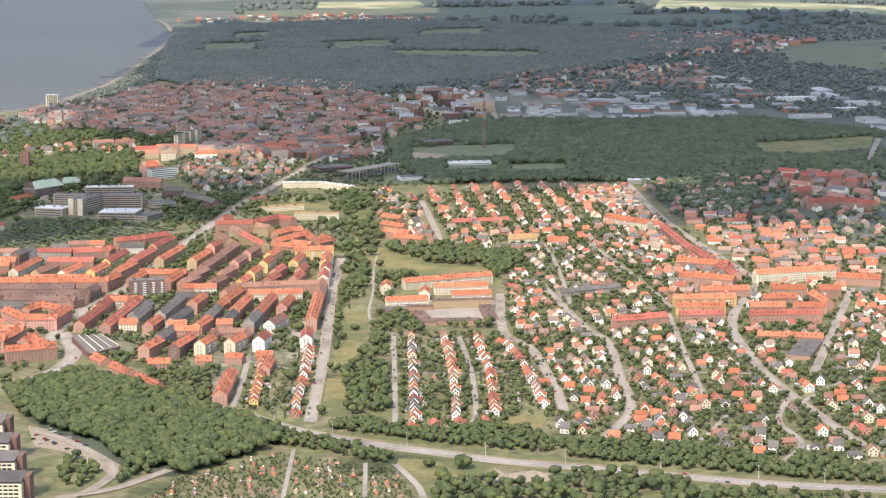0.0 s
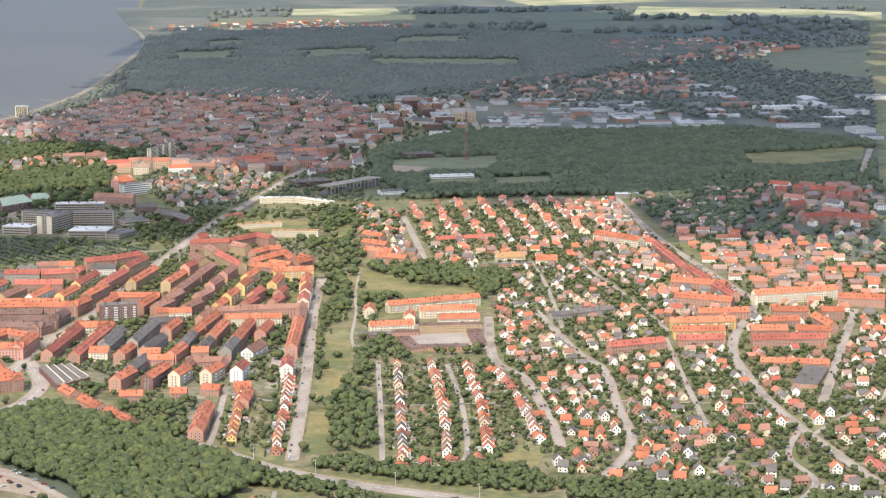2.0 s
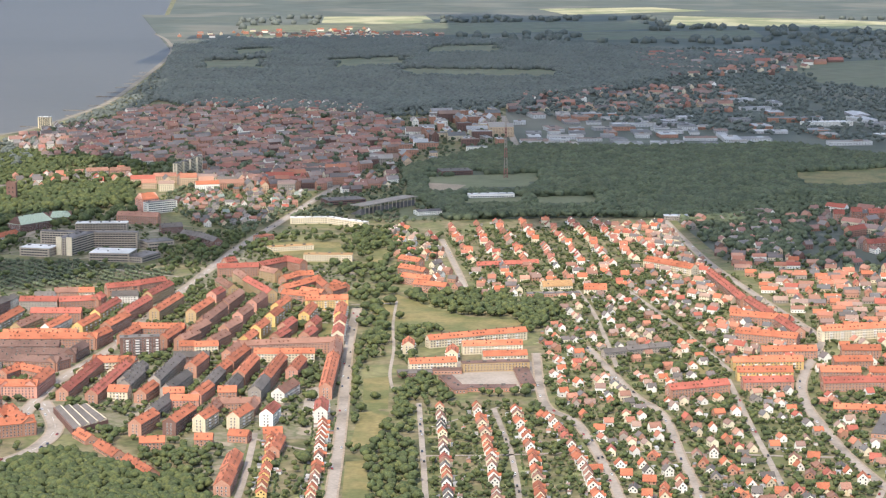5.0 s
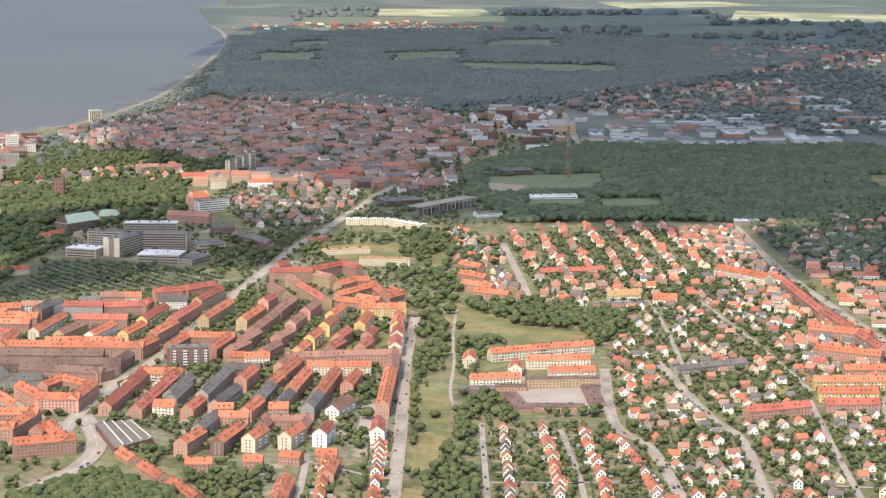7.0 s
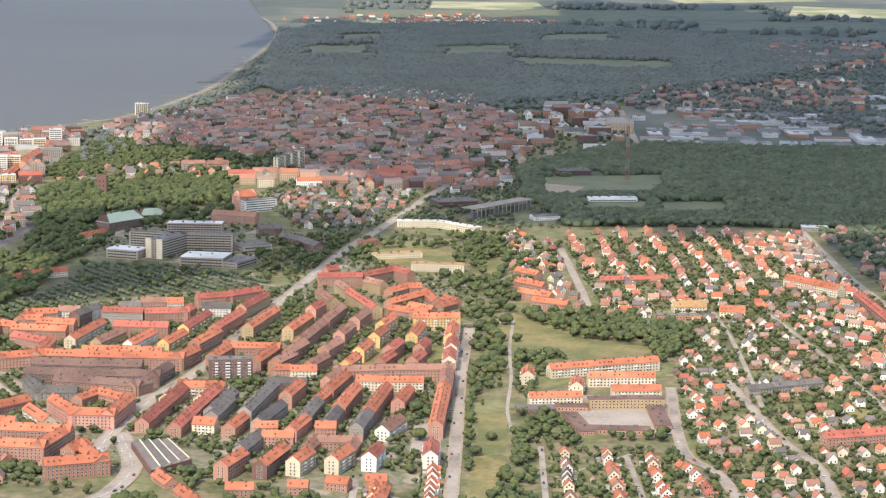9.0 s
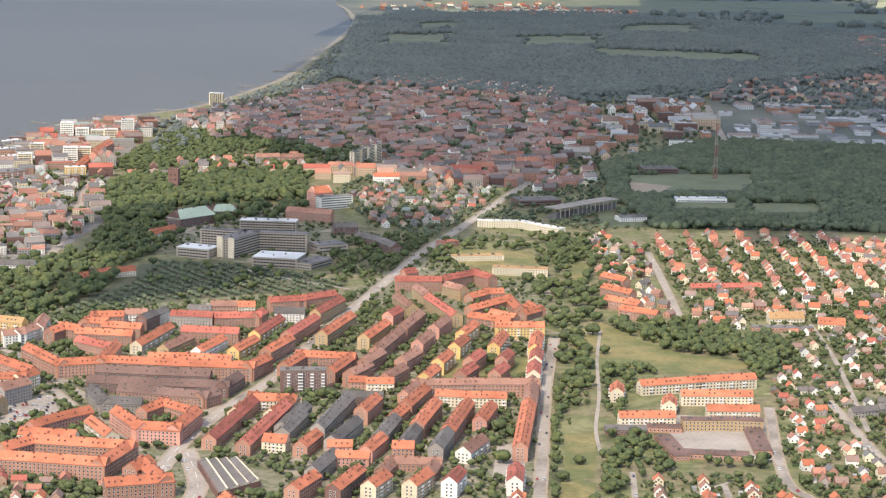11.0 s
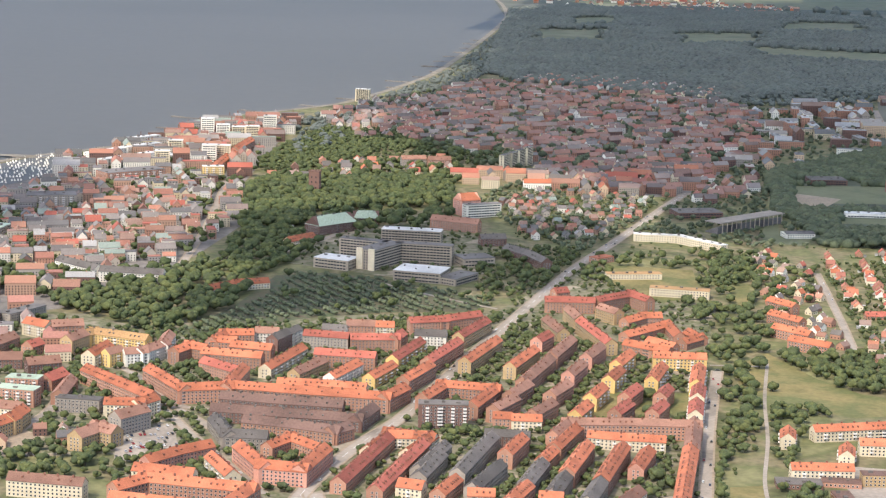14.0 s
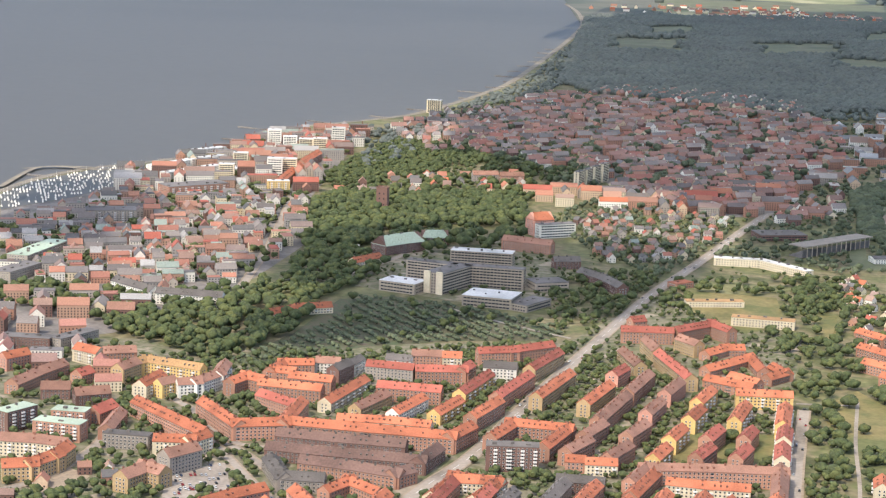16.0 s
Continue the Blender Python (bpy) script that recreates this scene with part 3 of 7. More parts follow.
for i, (name, mat, z, poly, label) in enumerate(ZONES):
    sheet(name, poly, mat, z + 0.011 * (i % 8), label=label, category=name.replace("_", " "), kind="structure")


# ---- apartment blocks ----
def wing(A, B, w, storeys, walls, roof, panes, bits, flat=False, balcony=0, ext=(0, 0), rise=None, sh=2.8, dorm=0.5, hip=0.0, sp=3.3, frames=True, lift=0.0):
    u, l = unit(A, B)
    c = ((A[0] + B[0]) / 2 + u[0] * (ext[1] - ext[0]) / 2, (A[1] + B[1]) / 2 + u[1] * (ext[1] - ext[0]) / 2)
    l += ext[0] + ext[1]
    h = storeys * sh + 0.9 + lift
    P = lambda a, b, z: (c[0] + u[0] * a - u[1] * b, c[1] + u[1] * a + u[0] * b, z)
    if flat:
        walls.box(c, u, l, w, 0, h)
        roof.box(c, u, l + 0.3, w + 0.3, h + 0.02, h + 0.5)
        for k in range(int(l / 14)):
            a = -l / 2 + 7 + k * 14 + random.uniform(-3, 3)
            bits.box(P(a, random.uniform(-w / 4, w / 4), 0)[:2], u, random.uniform(1.5, 4), random.uniform(1.5, 3), h + 0.3, h + random.uniform(1.2, 2.6))
    else:
        w = w * 1.05
        rise = rise or w * 0.38
        walls.gable_walls(c, u, l, w, 0, h, rise)
        roof.gable_roof(c, u, l, w, h, rise, hip=hip)
        for k in range(int(l / 11)):
            a = -l / 2 + 5.5 + k * 11 + random.uniform(-1.5, 1.5)
            q = P(a, random.choice((-0.8, 0.8)), 0)
            bits.box(q[:2], u, 1.5, 0.9, h + rise - 0.8, h + rise + 1.5)
        for k in range(int(l / 4.6)):
            if random.random() < dorm:
                a = -l / 2 + 2.4 + k * 4.6
                for side in (-1, 1):
                    q = P(a, side * w * 0.27, 0)
                    bits.box(q[:2], u, 1.3, 1.9, h + rise * 0.25, h + rise * 0.25 + 2.1)
    t = 0.07
    for side in (-1, 1):
        n = int((l - 1.5) / sp)
        for i in range(n):
            a = (i - (n - 1) / 2) * sp
            for j in range(storeys):
                z0 = 1.3 + j * sh
                b = side * (w / 2 + t)
                for dw, dz, bb, mi in ((0.78, 0.8, b, 1), (0.66, 0.68, b + side * t, 0)) if frames else ((sp * 0.42, 0.75, b, 0),):
                    q = [P(a - dw, bb, z0 + 0.7 - dz), P(a + dw, bb, z0 + 0.7 - dz), P(a + dw, bb, z0 + 0.7 + dz), P(a - dw, bb, z0 + 0.7 + dz)]
                    panes.face(q if side < 0 else q[::-1], mi)
                if balcony and i % balcony == balcony // 2 and j > 0:
                    panes.box(P(a, side * (w / 2 + 0.75), 0)[:2], u, sp * 0.95, 1.3, z0 - 1.0, z0 + 0.15, 1)
        n = max(1, int((w - 3) / 3.4))
        for i in range(n):
            b = (i - (n - 1) / 2) * 3.4
            for j in range(storeys):
                z0 = 1.3 + j * sh
                for dw, dz, off, mi in ((0.8, 0.85, t, 1), (0.62, 0.68, 2 * t, 0)) if frames else ((0.9, 0.75, t, 0),):
                    a = side * (l / 2 + off)
                    q = [P(a, b - dw, z0 + 0.7 - dz), P(a, b + dw, z0 + 0.7 - dz), P(a, b + dw, z0 + 0.7 + dz), P(a, b - dw, z0 + 0.7 + dz)]
                    panes.face(q if side > 0 else q[::-1], mi)
    n = max(1, int(l / w * 1.6))
    for i in range(n + 1):
        q = P(-l / 2 + l * i / n, 0, 0)
        built.append((q[0], q[1], w * 0.62))


WORDS = {"orange": "orange clay-tile roof", "red": "dark red tile roof", "brown": "brown tile roof", "slate": "dark grey roof", "copper": "green copper roof", "umber": "dark brown roof", "felt": "flat grey roof", "pale": "pale flat roof"}
WALLS = {"cream": "cream rendered", "white": "white rendered", "yellow": "yellow brick", "brick": "red-brown brick", "darkbrick": "dark brown brick", "pink": "pink rendered", "grey": "grey rendered", "ochre": "ochre brick"}


def block(pts, w=11, storeys=3, wall="brick", roof="orange", name="apartment_building", say="", group="apartment blocks of the town", **how):
    ob = empty(name, 0, 0, label=say or "%s apartment block with %s, %d storeys" % (WALLS[wall], WORDS[roof], storeys), category="building", group=group)
    walls, roofs, panes, bits = Shape(), Shape(), Shape(), Shape()
    for i, (a, b) in enumerate(zip(pts, pts[1:])):
        ext = (w / 2 - 0.02 * i if i else 0, w / 2 - 0.05 if i < len(pts) - 2 else 0)
        wing(a, b, w - 0.03 * i, storeys, walls, roofs, panes, bits, ext=ext, lift=0.13 * i + (len(bpy.data.objects) % 7) * 0.017, **how)
    body = walls.link("wall", wall_mats[wall], ob)
    top = roofs.link("roof", roof_mats[roof], ob)
    panes.link("glazing", [pane, white_paint], body, kind="stuff")
    if bits.f:
        bits.link("roof_detail", chimney_brick if roof in ("orange", "red", "brown") else roof_mats["slate"], top, kind="stuff")
    return ob


BLOCKS = [  # ridge line, width, storeys, wall, roof
    # court blocks beside the cemetery
    ([(-511, 2417), (-472, 2421), (-431, 2419)], 11, 3, "cream", "orange"),
    ([(-547, 2383), (-476, 2381), (-408, 2381), (-398, 2418)], 13, 4, "brick", "orange"),
    ([(-534, 2461), (-521, 2550)], 12, 3, "cream", "orange"),
    ([(-505, 2451), (-491, 2507)], 12, 3, "ochre", "brown"),
    ([(-471, 2446), (-458, 2505)], 12, 3, "white", "orange"),
    ([(-437, 2454), (-426, 2507)], 12, 3, "yellow", "orange"),
    ([(-430, 2528), (-418, 2607)], 12, 3, "yellow", "red"),
    ([(-502, 2523), (-444, 2523)], 12, 4, "brick", "red"),
    ([(-529, 2594), (-484, 2592)], 12, 4, "grey", "red"),
    ([(-483, 2590), (-442, 2600), (-439, 2624)], 12, 4, "brick", "red"),
    ([(-499, 2648), (-471, 2652)], 12, 4, "brick", "brown"),
    ([(-470, 2650), (-452, 2653)], 12, 4, "cream", "orange"),
    ([(-518, 2624), (-494, 2625)], 11, 4, "white", "slate"),
    ([(-606, 2538), (-602, 2572), (-576, 2581)], 12, 4, "brick", "orange"),
    ([(-584, 2530), (-543, 2526)], 12, 4, "brick", "orange"),
    ([(-602, 2496), (-544, 2493)], 12, 4, "brick", "orange"),
    ([(-577, 2591), (-554, 2594)], 12, 4, "white", "brown"),
    ([(-551, 2553), (-544, 2582)], 12, 5, "darkbrick", "slate"),
    ([(-547, 2575), (-541, 2616)], 10, 4, "white", "slate"),
    ([(-396, 2518), (-381, 2605)], 12, 4, "brick", "red"),
    ([(-404, 2444), (-391, 2506)], 12, 4, "brick", "orange"),
    ([(-384, 2626), (-368, 2702)], 12, 4, "ochre", "red"),
    ([(-442, 2676), (-411, 2692), (-378, 2727)], 12, 4, "brick", "red"),
    ([(-426, 2625), (-395, 2627)], 13, 4, "white", "slate"),
    ([(-362, 2527), (-346, 2623)], 12, 4, "ochre", "orange"),
    ([(-377, 2389), (-367, 2437), (-321, 2435), (-332, 2373)], 12, 4, "brick", "orange"),
    ([(-392, 2230), (-384, 2284), (-351, 2278), (-361, 2230)], 12, 3, "cream", "orange"),
    # dark court building with flat brown roofs
    ([(-545, 2357), (-489, 2355), (-438, 2356)], 13, 3, "darkbrick", "umber"),
    ([(-542, 2317), (-479, 2316), (-419, 2317), (-413, 2356)], 13, 3, "darkbrick", "umber"),
    ([(-531, 2290), (-507, 2245), (-476, 2248)], 13, 3, "grey", "slate"),
    ([(-507, 2290), (-465, 2285), (-429, 2277), (-420, 2292)], 13, 3, "brick", "umber"),
    # rows by the park street
    ([(-322, 2818), (-270, 2828)], 12, 4, "brick", "red"),
    ([(-270, 2832), (-236, 2876), (-213, 2849)], 12, 4, "brick", "red"),
    ([(-318, 2863), (-305, 2874)], 12, 4, "brick", "red"),
    ([(-309, 2729), (-286, 2672)], 12, 4, "ochre", "brown"),
    ([(-293, 2786), (-276, 2738)], 12, 4, "ochre", "brown"),
    ([(-275, 2731), (-236, 2638)], 12, 4, "ochre", "red"),
    ([(-262, 2801), (-240, 2777)], 12, 4, "ochre", "brown"),
    ([(-234, 2764), (-216, 2795), (-198, 2801)], 12, 2, "brick", "orange"),
    ([(-229, 2700), (-209, 2732), (-188, 2769)], 12, 2, "brick", "orange"),
    ([(-188, 2763), (-174, 2711)], 12, 2, "brick", "orange"),
    ([(-167, 2736), (-155, 2712), (-171, 2685)], 12, 2, "brick", "orange"),
    ([(-224, 2656), (-200, 2643), (-179, 2633)], 12, 3, "brick", "orange"),
    ([(-203, 2675), (-175, 2653)], 11, 3, "brick", "orange"),
    ([(-194, 2599), (-144, 2606)], 12, 4, "yellow", "orange"),
    ([(-319, 2519), (-306, 2594)], 12, 4, "ochre", "orange"),
    ([(-308, 2628), (-300, 2660)], 12, 4, "pink", "red"),
    ([(-301, 2468), (-287, 2562)], 12, 4, "brick", "brown"),
    ([(-287, 2571), (-276, 2646)], 12, 4, "brick", "brown"),
    ([(-255, 2576), (-246, 2625)], 12, 4, "pink", "brown"),
    ([(-264, 2503), (-256, 2549)], 12, 4, "pink", "brown"),
    ([(-225, 2555), (-216, 2604)], 12, 4, "yellow", "orange"),
    ([(-227, 2496), (-220, 2537)], 12, 4, "yellow", "orange"),
    ([(-237, 2429), (-230, 2469)], 12, 4, "yellow", "orange"),
    ([(-244, 2370), (-237, 2407)], 12, 4, "yellow", "orange"),
    ([(-208, 2439), (-200, 2476)], 12, 4, "brick", "red"),
    ([(-212, 2384), (-203, 2420)], 12, 4, "brick", "red"),
    ([(-178, 2449), (-173, 2481)], 12, 4, "brick", "red"),
    ([(-181, 2392), (-174, 2426)], 12, 4, "brick", "red"),
    ([(-189, 2504), (-183, 2562)], 12, 4, "yellow", "orange"),
    ([(-149, 2504), (-149, 2569)], 12, 4, "yellow", "orange"),
    ([(-146, 2455), (-146, 2494)], 12, 4, "cream", "red"),
    ([(-145, 2398), (-146, 2441)], 12, 4, "cream", "red"),
    ([(-306, 2419), (-295, 2462)], 12, 4, "brick", "brown"),
    ([(-313, 2369), (-300, 2410)], 12, 4, "brick", "brown"),
    ([(-272, 2429), (-261, 2472)], 12, 4, "brick", "brown"),
    ([(-279, 2362), (-267, 2404)], 12, 4, "brick", "brown"),
    ([(-311, 2357), (-295, 2359)], 11, 3, "brick", "orange"),
    ([(-295, 2354), (-270, 2358)], 11, 3, "cream", "orange"),
    ([(-310, 2304), (-273, 2305)], 11, 3, "darkbrick", "slate"),
    ([(-255, 2303), (-247, 2344), (-197, 2356), (-138, 2365)], 11, 4, "brick", "brown"),
    ([(-228, 2321), (-198, 2319), (-165, 2321)], 11, 3, "cream", "orange"),
    ([(-143, 2292), (-145, 2377)], 12, 4, "brick", "brown"),
    ([(-144, 2228), (-144, 2297)], 12, 4, "brick", "orange"),
    ([(-144, 2151), (-144, 2226)], 12, 4, "brick", "orange"),
    ([(-143, 2056), (-144, 2096)], 12, 4, "white", "red"),
    ([(-192, 2046), (-187, 2078)], 12, 4, "white", "red"),
    ([(-221, 2035), (-211, 2069)], 12, 4, "cream", "orange"),
    ([(-251, 2027), (-242, 2059)], 12, 4, "cream", "orange"),
    ([(-276, 2015), (-264, 2070)], 12, 4, "darkbrick", "orange"),
    ([(-306, 2010), (-295, 2050)], 12, 4, "brick", "orange"),
    ([(-300, 2069), (-291, 2121)], 12, 3, "grey", "slate"),
    ([(-320, 2135), (-313, 2175)], 12, 3, "brick", "orange"),
    ([(-313, 2181), (-302, 2288)], 12, 4, "grey", "slate"),
    ([(-298, 2156), (-286, 2221)], 12, 3, "grey", "slate"),
    ([(-285, 2241), (-278, 2289)], 12, 4, "brick", "orange"),
    ([(-299, 2143), (-279, 2146)], 11, 3, "pink", "orange"),
    ([(-288, 2115), (-261, 2115)], 11, 3, "pink", "orange"),
    ([(-267, 2131), (-259, 2174)], 12, 3, "pink", "orange"),
    ([(-261, 2176), (-255, 2234)], 12, 3, "grey", "slate"),
    ([(-256, 2241), (-251, 2270)], 11, 3, "brick", "orange"),
    ([(-251, 2277), (-239, 2348)], 12, 3, "brick", "orange"),
    ([(-233, 2205), (-225, 2283)], 12, 4, "brick", "orange"),
    ([(-239, 2156), (-234, 2205)], 12, 3, "grey", "slate"),
    ([(-206, 2191), (-197, 2287)], 12, 4, "brick", "orange"),
    ([(-211, 2137), (-206, 2188)], 12, 4, "grey", "slate"),
    ([(-247, 2148), (-229, 2149)], 12, 3, "brick", "orange"),
    ([(-248, 2084), (-243, 2113), (-209, 2115), (-212, 2082)], 11, 2, "brick", "brown"),
    ([(-189, 2139), (-177, 2181)], 13, 3, "white", "brown"),
    ([(-183, 2236), (-177, 2290)], 12, 3, "pink", "orange"),
    ([(-345, 2191), (-336, 2262)], 12, 3, "grey", "slate"),
    # court blocks nearest the crossing
    ([(-629, 2422), (-580, 2363), (-547, 2378), (-551, 2448)], 13, 4, "brick", "orange"),
    ([(-628, 2489), (-620, 2515), (-600, 2506)], 12, 4, "brick", "orange"),
    ([(-591, 2462), (-552, 2436)], 12, 4, "brick", "red"),
    ([(-607, 2544), (-582, 2544)], 12, 4, "brick", "orange"),
    ([(-548, 2081), (-531, 2108), (-453, 2103), (-462, 2053), (-542, 2059)], 13, 4, "brick", "orange"),
    ([(-551, 2140), (-503, 2137)], 12, 3, "cream", "orange"),
    ([(-549, 2159), (-533, 2188), (-513, 2214)], 12, 3, "pink", "orange"),
    ([(-504, 2185), (-475, 2141)], 12, 3, "cream", "orange"),
    ([(-436, 2042), (-429, 2060), (-404, 2019), (-445, 2001)], 13, 4, "brick", "orange"),
    ([(-488, 2209), (-456, 2161), (-428, 2160), (-423, 2218)], 13, 4, "pink", "orange"),
    ([(-470, 2220), (-458, 2250), (-429, 2227)], 11, 3, "brick", "orange"),
    ([(-396, 2144), (-384, 2272)], 12, 3, "brick", "red"),
    ([(-366, 2132), (-352, 2282)], 12, 3, "brick", "red"),
    ([(-384, 2277), (-353, 2282)], 12, 3, "cream", "orange"),
    ([(-352, 2152), (-332, 2149)], 13, 3, "cream", "orange"),
    ([(-341, 2174), (-335, 2236)], 12, 3, "grey", "slate"),
    # blocks by the school and the park
    ([(-48, 2387), (6, 2411), (59, 2432)], 11, 3, "cream", "orange"),
    ([(-11, 2357), (53, 2366)], 11, 3, "cream", "orange"),
    ([(10, 2308), (56, 2314)], 11, 3, "cream", "orange"),
    ([(-66, 2272), (-18, 2281)], 11, 3, "cream", "orange"),
    ([(-68, 2354), (-68, 2381)], 12, 3, "cream", "orange"),
    ([(-22, 2316), (-21, 2343)], 12, 3, "cream", "orange"),
    # blocks in the eastern suburb
    ([(265, 2281), (338, 2286)], 12, 3, "yellow", "orange"),
    ([(263, 2235), (319, 2236)], 12, 3, "yellow", "orange"),
    ([(303, 2332), (361, 2336)], 12, 3, "brick", "orange"),
    ([(262, 2190), (312, 2194)], 12, 3, "brick", "red"),
    ([(186, 2158), (217, 2169), (246, 2181)], 12, 3, "brick", "red"),
    ([(388, 2339), (429, 2338)], 12, 3, "brick", "orange"),
    ([(369, 2283), (409, 2287)], 12, 3, "brick", "orange"),
    ([(347, 2237), (387, 2236)], 12, 3, "brick", "orange"),
    ([(340, 2187), (379, 2191), (419, 2191)], 12, 3, "brick", "red"),
    ([(396, 2236), (433, 2229)], 12, 3, "brick", "orange"),
    ([(431, 2308), (440, 2251)], 12, 3, "brick", "orange"),
    ([(443, 2336), (469, 2335)], 12, 3, "brick", "orange"),
    ([(336, 2107), (372, 2101), (404, 2094)], 10, 1, "brick", "orange"),
    ([(381, 2423), (483, 2452)], 13, 4, "cream", "orange"),
    ([(291, 2428), (353, 2396)], 13, 3, "brick", "orange"),
    ([(299, 2527), (360, 2498)], 13, 3, "brick", "orange"),
    ([(480, 2417), (531, 2401)], 13, 3, "brick", "orange"),
    ([(311, 2802), (328, 2613)], 12, 3, "brick", "red"),
    ([(332, 2613), (360, 2427)], 12, 3, "brick", "red"),
    ([(239, 2893), (294, 2828)], 14, 3, "cream", "orange"),
    # brick rows at the edge of the copse
    ([(-331, 1972), (-308, 1934)], 12, 1, "brick", "orange"),
    ([(-299, 1924), (-271, 1876)], 12, 1, "brick", "orange"),
    ([(-356, 2011), (-340, 1985)], 12, 1, "brick", "orange"),
    ([(-296, 1971), (-274, 1973)], 11, 2, "brick", "orange"),
    ([(-249, 1982), (-233, 1982)], 11, 2, "brick", "orange"),
    ([(-220, 1997), (-202, 1992)], 11, 2, "brick", "orange"),
    ([(-191, 2003), (-174, 2005)], 11, 2, "brick", "orange"),
    ([(-208, 1822), (-207, 1866)], 13, 3, "brick", "orange"),
    ([(-208, 1871), (-207, 1919)], 13, 3, "brick", "orange"),
    ([(-177, 1940), (-175, 1986)], 11, 2, "brick", "orange"),
    # blocks south of the harbour town
    ([(-682, 2406), (-645, 2373), (-596, 2330)], 13, 4, "brick", "orange"),
    ([(-630, 2302), (-602, 2307), (-594, 2326)], 12, 4, "cream", "orange"),
    ([(-604, 2251), (-588, 2280)], 14, 5, "grey", "brown"),
    ([(-619, 2199), (-609, 2227), (-591, 2219)], 14, 4, "ochre", "brown"),
    ([(-743, 2267), (-715, 2270), (-687, 2267)], 13, 4, "cream", "brown"),
    ([(-713, 2200), (-694, 2210), (-686, 2235), (-686, 2263)], 13, 4, "ochre", "orange"),
    ([(-728, 2532), (-723, 2542), (-700, 2537), (-664, 2528)], 12, 4, "yellow", "ochre_roof"),
    ([(-733, 2493), (-726, 2522)], 13, 5, "ochre", "brown"),
    ([(-698, 2454), (-694, 2497)], 13, 4, "cream", "orange"),
    ([(-685, 2464), (-676, 2482)], 12, 4, "yellow", "brown"),
    ([(-670, 2472), (-656, 2481), (-646, 2513), (-652, 2554)], 12, 4, "white", "brown"),
    ([(-849, 2509), (-835, 2533)], 13, 4, "pink", "orange"),
    ([(-800, 2568), (-772, 2555)], 13, 4, "cream", "orange"),
    ([(-772, 2559), (-745, 2574)], 13, 4, "brick", "brown"),
    ([(-807, 2433), (-802, 2475), (-793, 2516)], 13, 3, "brick", "brown"),
    ([(-779, 2432), (-755, 2440)], 14, 3, "darkbrick", "brown"),
    ([(-744, 2420), (-719, 2438)], 14, 3, "darkbrick", "brown"),
    ([(-707, 2368), (-701, 2397)], 14, 3, "brick", "red"),
    ([(-767, 2482), (-761, 2499)], 13, 3, "brick", "red"),
    ([(-679, 2325), (-687, 2379)], 12, 3, "brick", "brown"),
    # low town beside the cemetery
    ([(-682, 2793), (-660, 2830), (-631, 2850)], 12, 2, "cream", "orange"),
    ([(-670, 3092), (-648, 3136)], 13, 2, "cream", "orange"),
    ([(-523, 3278), (-459, 3264)], 14, 4, "brick", "brown"),
    ([(-404, 3120), (-373, 3089), (-346, 3043)], 13, 3, "darkbrick", "slate"),
    ([(-445, 3174), (-415, 3187)], 13, 3, "darkbrick", "slate"),
    # later blocks of the suburb, the hillside and the centre
    ([(-87, 2908), (-60, 2879)], 11, 3, "brick", "orange"),
    ([(-86, 2839), (-53, 2807)], 11, 3, "brick", "orange"),
    ([(-82, 2773), (-45, 2746)], 11, 3, "brick", "orange"),
    ([(-66, 2722), (-26, 2700)], 11, 3, "brick", "orange"),
    ([(13, 2886), (95, 2906)], 10, 1, "brick", "red"),
    ([(91, 2720), (128, 2727)], 15, 2, "cream", "ochre_roof"),
    ([(142, 2702), (170, 2701)], 15, 2, "cream", "orange"),
    ([(137, 2334), (161, 2345)], 9, 2, "grey", "slate"),
    ([(162, 2348), (186, 2360)], 9, 2, "grey", "slate"),
    ([(187, 2360), (211, 2371)], 9, 2, "grey", "slate"),
    ([(559, 3280), (575, 3279)], 14, 5, "brick", "red"),
    ([(590, 3303), (606, 3303)], 14, 5, "brick", "red"),
    ([(614, 3290), (630, 3289)], 14, 5, "brick", "red"),
    ([(637, 3277), (653, 3276)], 14, 5, "brick", "red"),
    ([(649, 3216), (665, 3215)], 14, 5, "brick", "red"),
    ([(553, 3016), (599, 3030)], 13, 4, "brick", "red"),
    ([(607, 3029), (649, 2987)], 13, 4, "brick", "red"),
    ([(-660, 3783), (-624, 3798)], 13, 5, "grey", "brown"),
    ([(-619, 3789), (-586, 3803)], 13, 5, "brick", "brown"),
    ([(-878, 2872), (-819, 2832)], 13, 4, "white", "slate"),
    ([(-816, 2830), (-743, 2831)], 13, 4, "white", "slate"),
    ([(-911, 3602), (-929, 3784)], 14, 4, "pink", "orange"),
    ([(-933, 3808), (-938, 3925)], 14, 4, "brick", "orange"),
]
roof_mats["ochre_roof"] = material("ochre_tiles", [(0.34, 0.2, 0.09)])
WORDS["ochre_roof"] = "ochre stepped roof"
for pts, w, st, wl, rf in BLOCKS:
    block(pts, w, st, wl, rf, balcony=(4 if wl in ("cream", "white", "yellow") else 0), dorm=0.5 if rf in ("orange", "red") else 0.25)
